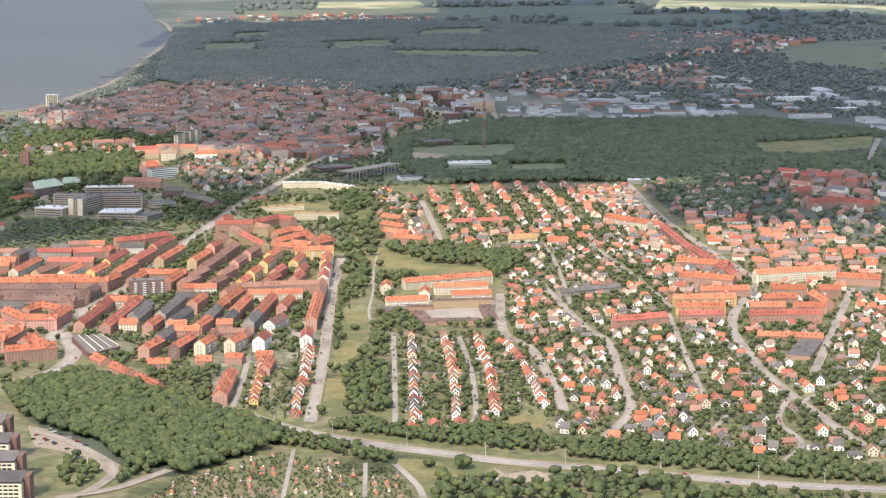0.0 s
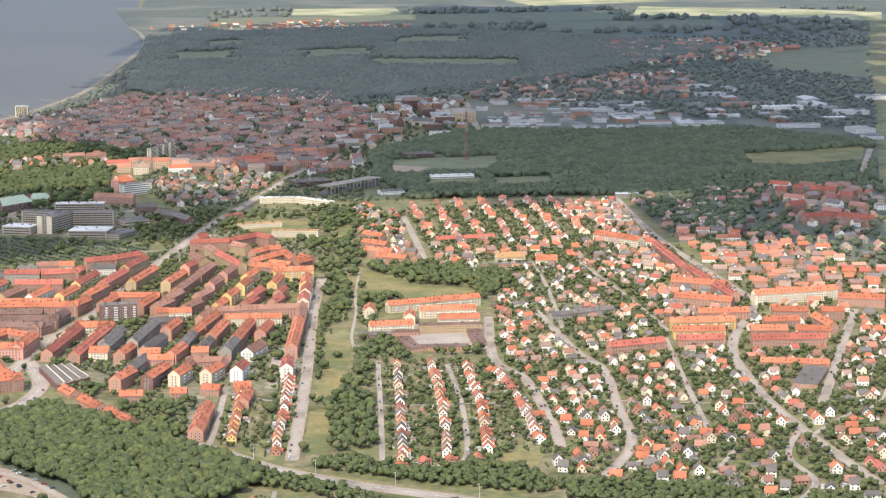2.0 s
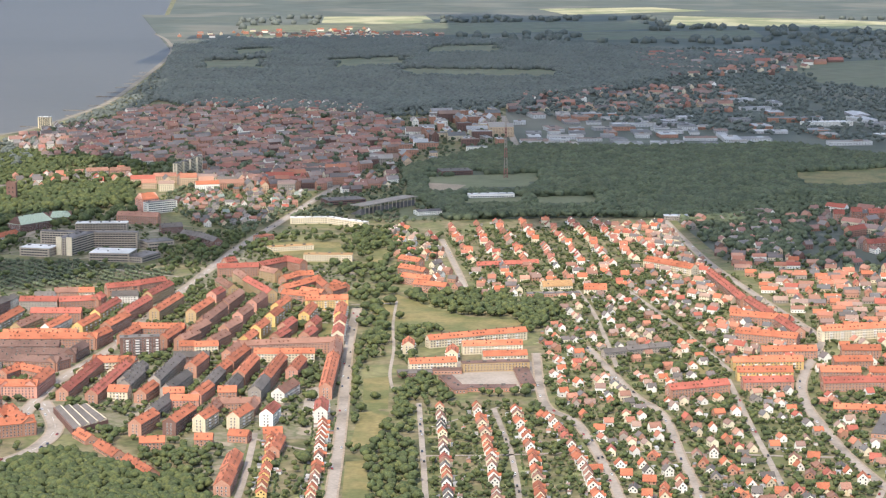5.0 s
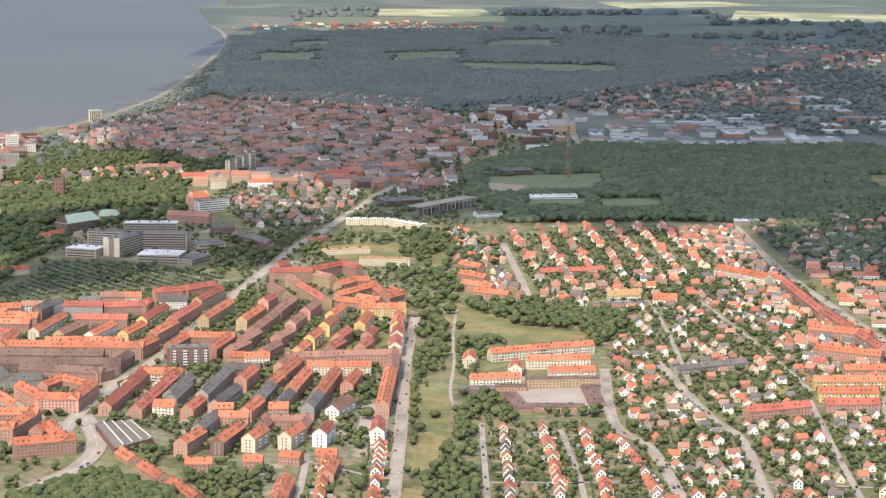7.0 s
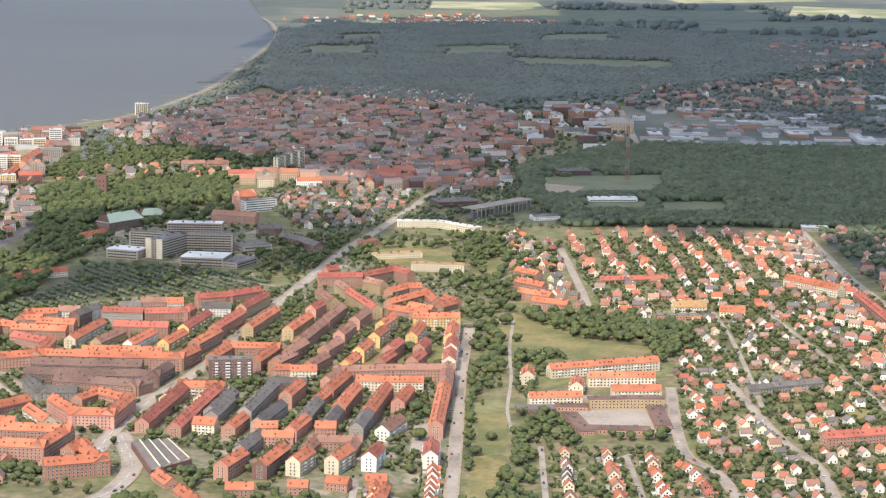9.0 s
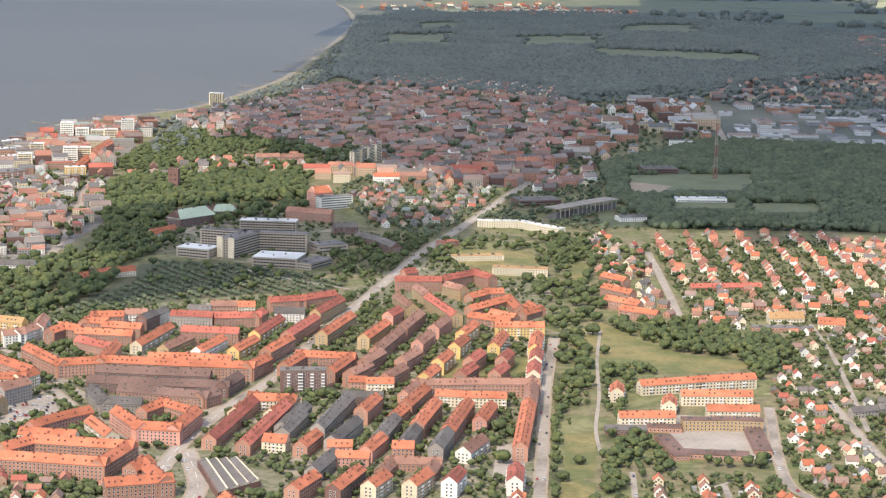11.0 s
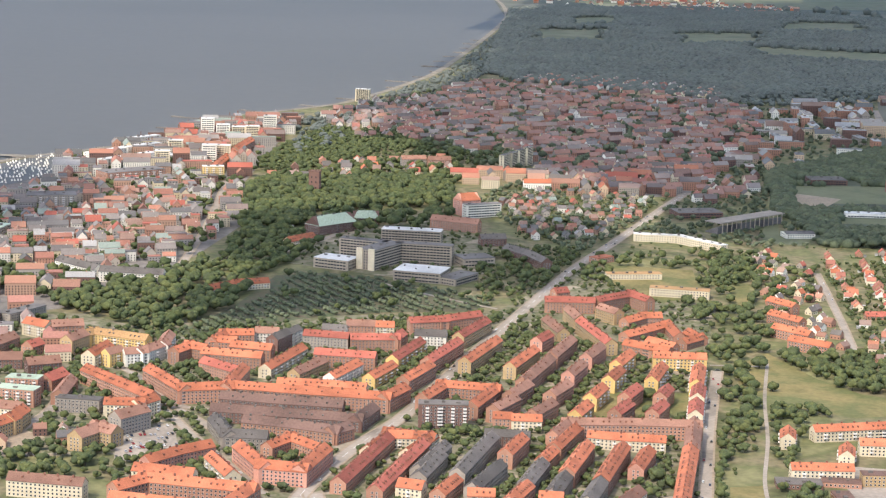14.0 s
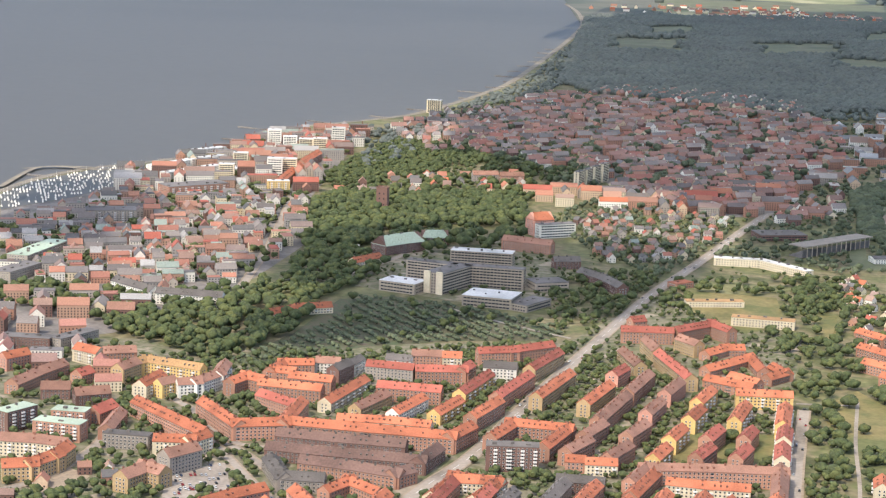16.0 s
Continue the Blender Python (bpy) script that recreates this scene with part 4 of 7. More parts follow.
FLATS = [  # flat roofed
    ([(-372, 2344), (-352, 2348), (-331, 2351)], 15, 7, "darkbrick", "slate"),
    ([(-674, 2311), (-636, 2312)], 13, 4, "grey", "slate"),
    ([(-767, 2321), (-754, 2351)], 16, 6, "darkbrick", "copper"),
    ([(-736, 2321), (-695, 2319)], 16, 5, "brick", "copper"),
    ([(-735, 2355), (-706, 2356)], 16, 5, "brick", "copper"),
    ([(-839, 2549), (-810, 2557)], 13, 4, "white", "felt"),
    ([(-886, 2594), (-838, 2599)], 18, 4, "darkbrick", "felt"),
    ([(-834, 2595), (-815, 2644)], 16, 4, "grey", "felt"),
    ([(-12, 2272), (23, 2278), (57, 2280)], 13, 3, "ochre", "umber"),
    ([(-42, 2265), (-12, 2266)], 14, 1, "brick", "umber"),
    ([(-12, 2190), (15, 2190), (41, 2190)], 16, 1, "brick", "umber"),
    ([(48, 2278), (53, 2202)], 15, 1, "brick", "umber"),
    ([(-29, 2239), (-14, 2175)], 14, 1, "brick", "umber"),
    ([(-77, 2253), (-42, 2257)], 18, 1, "darkbrick", "slate"),
    ([(-262, 3272), (-205, 3275), (-146, 3223)], 13, 3, "cream", "pale"),
    ([(-274, 3015), (-213, 3035)], 14, 2, "cream", "ochre_roof"),
    ([(-219, 2940), (-153, 2938)], 16, 3, "cream", "ochre_roof"),
    ([(-297, 3105), (-280, 3125)], 16, 2, "brick", "orange"),
    ([(761, 4694), (871, 4718)], 30, 3, "white", "pale"),
    ([(876, 4474), (923, 4485)], 30, 2, "grey", "pale"),
    ([(306, 3313), (343, 3312)], 20, 2, "grey", "pale"),
    ([(362, 2005), (388, 2078)], 24, 1, "brick", "slate"),
    # harbour front and centre
    ([(-1127, 3669), (-1096, 3746)], 16, 5, "white", "pale"),
    ([(-1096, 3752), (-1062, 3820)], 16, 5, "white", "pale"),
    ([(-1085, 3611), (-1037, 3716)], 16, 5, "white", "pale"),
    ([(-1129, 3842), (-1090, 3909)], 15, 5, "white", "pale"),
    ([(-1066, 3259), (-1007, 3284)], 34, 6, "grey", "felt"),
    ([(-1044, 3495), (-978, 3562)], 36, 5, "brick", "felt"),
    ([(-1022, 3705), (-994, 3736)], 28, 4, "white", "pale"),
    ([(-1032, 2964), (-1025, 3071)], 26, 4, "grey", "copper"),
    ([(-1010, 2870), (-999, 2934)], 24, 4, "grey", "felt"),
    ([(-914, 3563), (-885, 3575)], 14, 7, "yellow", "pale"),
    ([(71, 2684), (136, 2690)], 12, 1, "brick", "felt"),
]
block([(-628, 2086), (-570, 2085)], 12, 4, "cream", "brown")
for pts, w, st, wl, rf in FLATS:
    block(pts, w, st, wl, rf, flat=True, balcony=3 if st > 4 else 0)


# ---- landmarks ----
def slab(name, pts, w, top, wall, roof, label, storeys, parent=None, sp=4.0):
    """A tall flat-roofed slab with window bands along both sides."""
    ob = parent or empty(name, 0, 0, label=label, category="building")
    walls, roofs, panes, bits = Shape(), Shape(), Shape(), Shape()
    for i, (a, b) in enumerate(zip(pts, pts[1:])):
        wing(a, b, w - 0.04 * i, storeys, walls, roofs, panes, bits, flat=True, sh=(top - 1.2) / storeys, ext=(w / 2 if i else 0, 0), sp=sp, frames=False, lift=0.13 * i)
    body = walls.link("wall", wall_mats[wall], ob)
    top = roofs.link("roof", roof_mats[roof], ob)
    panes.link("glazing", [pane, white_paint], body, kind="stuff")
    bits.link("roof_detail", roof_mats["felt"], top, kind="stuff")
    return ob


hospital = empty("hospital", 0, 0, label="large concrete hospital with long window bands and low wings", category="hospital")
slab("", [(-549, 2980), (-526, 3042)], 24, 24, "hosp", "felt", "", 7, hospital)
A, B = [(-549, 2980), (-526, 3042)]
u, l = unit(A, B)
for side in (-1, 1):
    s = Shape()
    s.box((A[0] - u[0] * 0.6 - u[1] * side * 8, A[1] - u[1] * 0.6 + u[0] * side * 8), u, 1.4, 8, 0, 25.5)
    s.link("end_pier", wall_mats["cream"], hospital)
slab("", [(-525, 3039), (-457, 3039)], 15, 24, "hosp", "felt", "", 7, hospital)
slab("", [(-593, 3050), (-534, 3039)], 14, 24, "hosp", "felt", "", 7, hospital)
slab("", [(-606, 2992), (-563, 2980)], 30, 12, "hosp", "pale", "", 3, hospital)
slab("", [(-505, 2952), (-450, 2946)], 42, 12, "hosp", "pale", "", 3, hospital)
slab("", [(-450, 3042), (-416, 3063)], 30, 10, "hosp", "felt", "", 2, hospital)
slab("", [(-563, 3151), (-489, 3153)], 22, 20, "hosp", "pale", "", 6, hospital)
slab("", [(-445, 2923), (-426, 2968)], 24, 8, "hosp", "felt", "", 2, hospital)

keep = empty("medieval_tower", 0, 0, label="square brown brick medieval tower in the park", category="tower")
tx, ty = [(-729, 3493)][0]
s = Shape()
s.box((tx, ty), (1, 0), 15, 13, 0, 33)
for i in range(7):
    for side in (-1, 1):
        s.box((tx - 7.2 + i * 2.4, ty + side * 6.4), (1, 0), 1.2, 1.1, 33, 34.8)
s.link("wall", wall_mats["darkbrick"], keep)
s = Shape()
for z in (9, 17, 24):
    for x in (-3, 3):
        s.face([(tx + x - 0.7, ty - 7.1, z), (tx + x + 0.7, ty - 7.1, z), (tx + x + 0.7, ty - 7.1, z + 2.4), (tx + x - 0.7, ty - 7.1, z + 2.4)])
s.link("glazing", pane, keep, kind="stuff")
built.append((tx, ty, 14))

block([(-660, 3183), (-642, 3209), (-622, 3234)], 26, 4, "darkbrick", "copper", name="library_building", say="brown brick building with green copper hipped roof", hip=8, dorm=0.2)
block([(-627, 3275), (-595, 3285)], 20, 3, "darkbrick", "copper", name="library_building", say="lower brick wing with green copper roof", hip=6, dorm=0)
slab("museum_wing", [(-715, 3189), (-688, 3188)], 22, 7, "white", "pale", "low pale flat-roofed pavilion beside trees", 2)
block([(-508, 3388), (-485, 3407)], 22, 7, "pink", "orange", name="hotel_building", say="tall pink block with orange stepped roof", hip=5)
slab("office_slab", [(-495, 3369), (-453, 3400)], 14, 18, "white", "felt", "white office slab with ribbon windows", 5)
for q in [(-501, 3788), (-492, 3817), (-485, 3852), (-477, 3888)]:
    slab("tower_block", [(q[0] - 2, q[1] - 8), (q[0] + 4, q[1] + 14)], 8, 29, "cream", "felt", "tall narrow beige tower slab in a row", 11)
q = [(-901, 4646)][0]
slab("tower_block", [(q[0] - 14, q[1]), (q[0] + 14, q[1])], 14, 25, "cream", "pale", "cream tower block beside the beach", 12)
for q in [(-1043, 4036), (-1008, 4007), (-977, 3993), (-951, 3984), (-946, 4082), (-945, 3705), (-930, 3730), (-1004, 3655), (-1022, 3782)]:
    slab("tower_block", [(q[0] - 11, q[1]), (q[0] + 11, q[1] + 5)], 16, random.uniform(24, 36), random.choice(("white", "cream")), "pale", "white apartment tower near the harbour", 9)

# stepped slabs beside the copse
for i, q in enumerate([(-366, 1623), (-348, 1562), (-332, 1508), (-315, 1451)]):
    ob = slab("stepped_high_rise", [(q[0] - 60, q[1] + 7), (q[0], q[1] + 7)], 14, 34, "cream", "slate", "beige high-rise slab with dark roof, one of a stepped row", 11)
    s = Shape()
    s.box((q[0] + 2.4, q[1] + 16), (1, 0), 4.4, 15, 0, 37)
    s.link("stair_tower", wall_mats["darkbrick"], ob, "dark red-brown brick stair tower")
    s = Shape()
    s.solid([(q[0] - 60, q[1], 35), (q[0], q[1], 35), (q[0], q[1] + 22, 38), (q[0] - 60, q[1] + 22, 38), (q[0] - 60, q[1] + 22, 34), (q[0], q[1] + 22, 34)], [(0, 1, 2, 3), (3, 2, 5, 4), (1, 5, 2)])
    s.link("sloping_roof", roof_mats["slate"], ob)

# stadium
stand = empty("stadium_stand", 0, 0, label="long grandstand with pale flat roof on posts", category="stadium")
A, B = [(-166, 3359), (-83, 3471)]
u, l = unit(A, B)
P = lambda a, b: (A[0] + u[0] * a - u[1] * b, A[1] + u[1] * a + u[0] * b)
s = Shape()
s.box(P(l / 2, 0), u, l, 26, 14, 15.2)
s.link("roof", wall_mats["grey"], stand)
s = Shape()
for i in range(8):
    s.box(P(l / 2, 11 - i * 2.6), u, l - 2, 2.6, 0, 1.5 + i * 1.1)
s.link("seating", roof_mats["felt"], stand, kind="stuff")
for i in range(14):
    s = Shape()
    s.box(P(6 + i * (l - 12) / 13, -12.5), u, 1.2, 0.8, 0, 14)
    s.link("post", wall_mats["hosp"], stand)
for i in range(6):
    q = P(l * i / 5, 0)
    built.append((q[0], q[1], 24))
block([(-74, 3357), (-37, 3370)], 22, 2, "white", "felt", name="sports_hall", say="white sports hall with grey low gabled roof", rise=2, dorm=0)
slab("sports_hall", [(10, 3556), (85, 3568)], 18, 6, "white", "pale", "long low white building by the sports field", 1)
slab("sports_hall", [(-222, 3475), (-163, 3499)], 40, 8, "darkbrick", "slate", "dark low arena beside the stand", 2)
slab("sports_hall", [(-38, 3856), (17, 3869)], 40, 8, "darkbrick", "slate", "dark arena roofs by the pitch", 2)

# radio mast
mx, my = [(79, 3805)][0]
mast = empty("radio_mast", 0, 0, label="tall slender lattice radio mast, red and white", category="mast")
for part_no in range(6):
    z0, z1 = part_no * 18, part_no * 18 + 18
    s = Shape()
    for k in range(4):
        a = k * math.pi / 2 + math.pi / 4
        r0, r1 = 4.2 - z0 / 36, 4.2 - z1 / 36
        x0, y0, x1, y1 = mx + r0 * math.cos(a), my + r0 * math.sin(a), mx + r1 * math.cos(a), my + r1 * math.sin(a)
        s.solid([(x0 + dx, y0 + dy, z0) for dx, dy in ((-.5, -.5), (.5, -.5), (.5, .5), (-.5, .5))] + [(x1 + dx, y1 + dy, z1) for dx, dy in ((-.5, -.5), (.5, -.5), (.5, .5), (-.5, .5))],
                [(0, 1, 5, 4), (1, 2, 6, 5), (2, 3, 7, 6), (3, 0, 4, 7)])
        b = a + math.pi / 2
        for zz in (0, 6, 12):
            ra, rb = 4.2 - (z0 + zz) / 36, 4.2 - (z0 + zz + 6) / 36
            p, q = (mx + ra * math.cos(a), my + ra * math.sin(a), z0 + zz), (mx + rb * math.cos(b), my + rb * math.sin(b), z0 + zz + 6)
            s.solid([p, (p[0], p[1], p[2] + 0.7), (q[0], q[1], q[2] + 0.7), q, (p[0] + .5, p[1] + .5, p[2]), (q[0] + .5, q[1] + .5, q[2])], [(0, 1, 2, 3), (0, 4, 5, 3)])
    s.link("mast_section", wall_mats["grey"] if part_no % 2 else material("red_mast_paint", [(0.24, 0.11, 0.09)]), mast)

# glazed market hall with saw-tooth stripes
hall = empty("market_hall", 0, 0, label="low brown hall with long pale rooflight strips", category="hall")
H = [(-395, 2095), (-364, 2105), (-336, 2049), (-362, 2013)]
s = Shape()
s.solid([(x, y, 0) for x, y in H] + [(x, y, 6) for x, y in H], [(4, 5, 6, 7), (0, 1, 5, 4), (1, 2, 6, 5), (2, 3, 7, 6), (3, 0, 4, 7)])
s.link("body", wall_mats["darkbrick"], hall)
lerp = lambda p, q, t: (p[0] + (q[0] - p[0]) * t, p[1] + (q[1] - p[1]) * t)
for k in range(4):
    a, b = lerp(H[0], H[1], 0.04 + k * 0.24), lerp(H[0], H[1], 0.24 + k * 0.24)
    d, c = lerp(H[3], H[2], 0.04 + k * 0.24), lerp(H[3], H[2], 0.24 + k * 0.24)
    m0, m1 = lerp(a, b, 0.75), lerp(d, c, 0.75)
    s = Shape()
    s.solid([(*a, 6.1), (*m0, 8), (*m1, 8), (*d, 6.1)], [(0, 1, 2, 3)])
    s.link("roof_bay", roof_mats["slate"], hall)
    s = Shape()
    s.solid([(*m0, 8), (*b, 7.6), (*c, 7.6), (*m1, 8), (*a, 6.05), (*d, 6.05), (*b, 6.05), (*c, 6.05)], [(0, 1, 2, 3), (4, 6, 1, 0), (5, 3, 2, 7), (1, 6, 7, 2)])
    s.link("rooflight", wall_mats["cream"], hall)
built.append((sum(p[0] for p in H) / 4, sum(p[1] for p in H) / 4, 38))


# ---- houses ----
def small_windows(sh, c, u, l, w, storeys, flip=0):
    P = lambda a, b, z: (c[0] + u[0] * a - u[1] * b, c[1] + u[1] * a + u[0] * b, z)
    for j in range(storeys):
        z = 1.0 + 2.8 * j
        n = max(2, int(l / 3.2))
        for i in range(n):
            a = (i - (n - 1) / 2) * l / n
            for side in (-1, 1):
                b = side * (w / 2 + 0.06)
                sh.face([P(a - 0.6, b, z), P(a + 0.6, b, z), P(a + 0.6, b, z + 1.4), P(a - 0.6, b, z + 1.4)])
        n = max(1, int(w / 3.6))
        for i in range(n):
            b = (i - (n - 1) / 2) * w / n
            for side in (-1, 1):
                a = side * (l / 2 + 0.06)
                sh.face([P(a, b - 0.6, z), P(a, b + 0.6, z), P(a, b + 0.6, z + 1.4), P(a, b - 0.6, z + 1.4)])


def detached(wall, roof, l, w, h, rise, label, porch):
    """A detached house at the origin, its ridge along x."""
    ob = empty("house", 0, 0, label=label, category="house", group="detached houses of the suburb")
    s = Shape()
    s.gable_walls((0, 0), (1, 0), l, w, 0, h, rise)
    if porch:
        s.gable_walls((l * 0.18, -w / 2 - 1.0), (0, 1), 2.2, 3.4, 0, h - 0.6, 1.4)
    body = s.link("wall", wall, ob)
    s = Shape()
    s.gable_roof((0, 0), (1, 0), l, w, h, rise)
    if porch:
        s.gable_roof((l * 0.18, -w / 2 - 0.9), (0, 1), 2.6, 3.4, h - 0.6, 1.4, over=0.3)
    top = s.link("roof", roof, ob)
    s = Shape()
    small_windows(s, (0, 0), (1, 0), l, w, 1 if h < 4 else 2)
    for side in (-1, 1):
        s.face([(side * (l / 2 + 0.06), -0.7, h), (side * (l / 2 + 0.06), 0.7, h), (side * (l / 2 + 0.06), 0.7, h + 1.4), (side * (l / 2 + 0.06), -0.7, h + 1.4)])
    s.link("glazing", pane, body, kind="stuff")
    s = Shape()
    s.box((l * 0.12, 0.3), (1, 0), 0.9, 0.9, h + rise - 0.9, h + rise + 1.2)
    s.link("chimney", chimney_brick, top)
    return ob


KINDS = [("white", "orange", 8.5, 8.5, 5.6, 4.2, True), ("cream", "orange", 8, 8, 5.4, 4.2, False), ("brick", "red", 9, 8, 4.0, 3.8, True), ("white", "slate", 8.5, 8, 5.2, 4.4, False),
         ("yellow", "orange", 9, 8.5, 5.4, 3.4, False), ("brick", "orange", 12, 8, 3.2, 3.2, True), ("grey", "brown", 10, 8, 3.4, 4.0, False), ("cream", "brown", 8.5, 8.5, 5.6, 4.0, True),
         ("pink", "orange", 10, 8.5, 3.4, 3.8, False), ("white", "brown", 8, 7.5, 5.6, 4.0, False),
         ("white", "slate", 12, 7.5, 2.9, 2.8, True), ("brick", "brown", 13, 8, 2.9, 3.0, False), ("cream", "orange", 10.5, 8, 3.2, 4.4, True), ("white", "orange", 10, 7.5, 3.1, 4.4, False),
         ("grey", "slate", 10, 8, 3.0, 4.4, True), ("brick", "orange", 11, 7.5, 3.0, 4.2, False), ("pink", "red", 10, 8, 3.1, 4.0, True)]
protos = [detached(wall_mats[a], roof_mats[b], l, w, h, r, "%s house with %s in a garden" % (WALLS[a], WORDS[b]), p) for a, b, l, w, h, r, p in KINDS]
fresh = list(range(len(protos)))
hedges, patios, plots, huts = Shape(), Shape(), Shape(), Shape()


def garden(x, y, deg):
    """The plot round a house: lawn patch, terrace, hedges and sometimes a hut."""
    a = radians(deg)
    u = (math.cos(a), math.sin(a))
    P = lambda q, b: (x + u[0] * q - u[1] * b, y + u[1] * q + u[0] * b)
    side = random.choice((-1, 1))
    c = P(random.uniform(-3, 3), side * random.uniform(7, 9))
    if free(c, 3, False):
        plots.box(c, u, random.uniform(7, 12), random.uniform(5, 9), 0.0, 0.18 + random.uniform(0, 0.04), random.randrange(3))
    c = P(random.uniform(-2, 2), side * 5.2)
    patios.box(c, u, random.uniform(2.5, 6), random.uniform(2, 3.5), 0.0, 0.3)
    for q, b, l, turn in ((0, 9.5, 15, 0), (8.5, 0, 17, 1), (0, -9.5, 15, 0)):
        c = P(q + random.uniform(-.5, .5), b)
        if random.random() < 0.6 and free(c, 1.0, False):
            w = (u[0], u[1]) if not turn else (-u[1], u[0])
            n = int(l / 1.6)
            for k in range(n):
                if random.random() < 0.88:
                    d = (k - n / 2) * 1.6
                    hedges.box((c[0] + w[0] * d, c[1] + w[1] * d), w, 1.9, random.uniform(0.9, 1.6), 0, random.uniform(1.1, 2.1))
    if random.random() < 0.55:
        c = P(random.uniform(-8, 8), -side * random.uniform(6.5, 8.5))
        if free(c, 2.2, False):
            l, w = random.uniform(3, 6.5), random.uniform(2.6, 3.6)
            huts.box(c, u, l, w, 0, 2.3)
            huts.box(c, u, l + 0.5, w + 0.5, 2.32, 2.6, 1)


house_no = 0


def put_house(x, y, deg, kinds=None):
    global house_no
    i = random.choice(kinds or range(len(protos)))
    m = pose(x * K, y * K, 0, 0, 0, deg)
    if i in fresh:
        fresh.remove(i)
        protos[i].matrix_basis = m
    else:
        copy_thing(protos[i], m)
    built.append((x, y, 6))
    garden(x, y, deg)
    house_no += 1


def house_row(pts, gap, shift, kinds=None, turn=0.0, skip=0.08):
    """Houses along a line, shift metres to its left, gable to the line's way."""
    d0 = gap / 2
    for a, b in zip(pts, pts[1:]):
        u, l = unit(a, b)
        while d0 < l:
            x, y = a[0] + u[0] * d0 - u[1] * shift, a[1] + u[1] * d0 + u[0] * shift
            if random.random() > skip:
                put_house(x + random.uniform(-.8, .8), y + random.uniform(-.8, .8), math.degrees(math.atan2(u[1], u[0])) + turn + random.uniform(-4, 4), kinds)
            d0 += gap * random.uniform(0.92, 1.1)
        d0 -= l


house_row([(-39, 1742), (-42, 1902), (-47, 2108)], 16, -13, [0, 1, 3, 7, 9, 2])
house_row([(24, 1761), (22, 1937), (13, 2107)], 16, 12, [0, 1, 7, 9, 5])
house_row([(34, 1771), (34, 1949), (23, 2107)], 16, -12, [0, 1, 5, 7, 9])
house_row([(104, 1801), (101, 1878), (86, 2037), (69, 2092)], 16, 12, [0, 2, 5, 8, 9])
house_row([(-125, 1773), (-128, 1951), (-130, 2081)], 16, 10, [0, 1, 9, 5])
house_row([(-186, 1811), (-191, 1952), (-192, 2012)], 16, -10, [1, 5, 8, 4])
house_row([(-32, 1717), (8, 1740), (58, 1747)], 22, 8, [5, 8, 2], 90)
near = [(67, 1936), (126, 1948), (255, 1946), (443, 1968), (369, 1627), (282, 1633), (220, 1673), (106, 1708), (88, 1855)]


def grid_in(poly, deg, du, dv, jitter=0.25):
    c, s_ = math.cos(radians(deg)), math.sin(radians(deg))
    q = [(x * c + y * s_, -x * s_ + y * c) for x, y in poly]
    u0, u1, v0, v1 = min(a for a, _ in q), max(a for a, _ in q), min(b for _, b in q), max(b for _, b in q)
    for i in range(int((u1 - u0) / du) + 1):
        for j in range(int((v1 - v0) / dv) + 1):
            a, b = u0 + (i + 0.5 + random.uniform(-jitter, jitter)) * du, v0 + (j + 0.5 + random.uniform(-jitter, jitter)) * dv
            p = (a * c - b * s_, a * s_ + b * c)
            if inside(p, poly):
                yield p


for p in grid_in(near, 8, 18.5, 23):
    if free(p, 6) and random.random() < 0.8:
        put_house(*p, random.choice((0, 90, 90)) + random.uniform(-14, 14), [0, 3, 10, 10, 11, 12, 12, 13, 13, 14, 9, 16, 5, 7, 3, 6, 15])


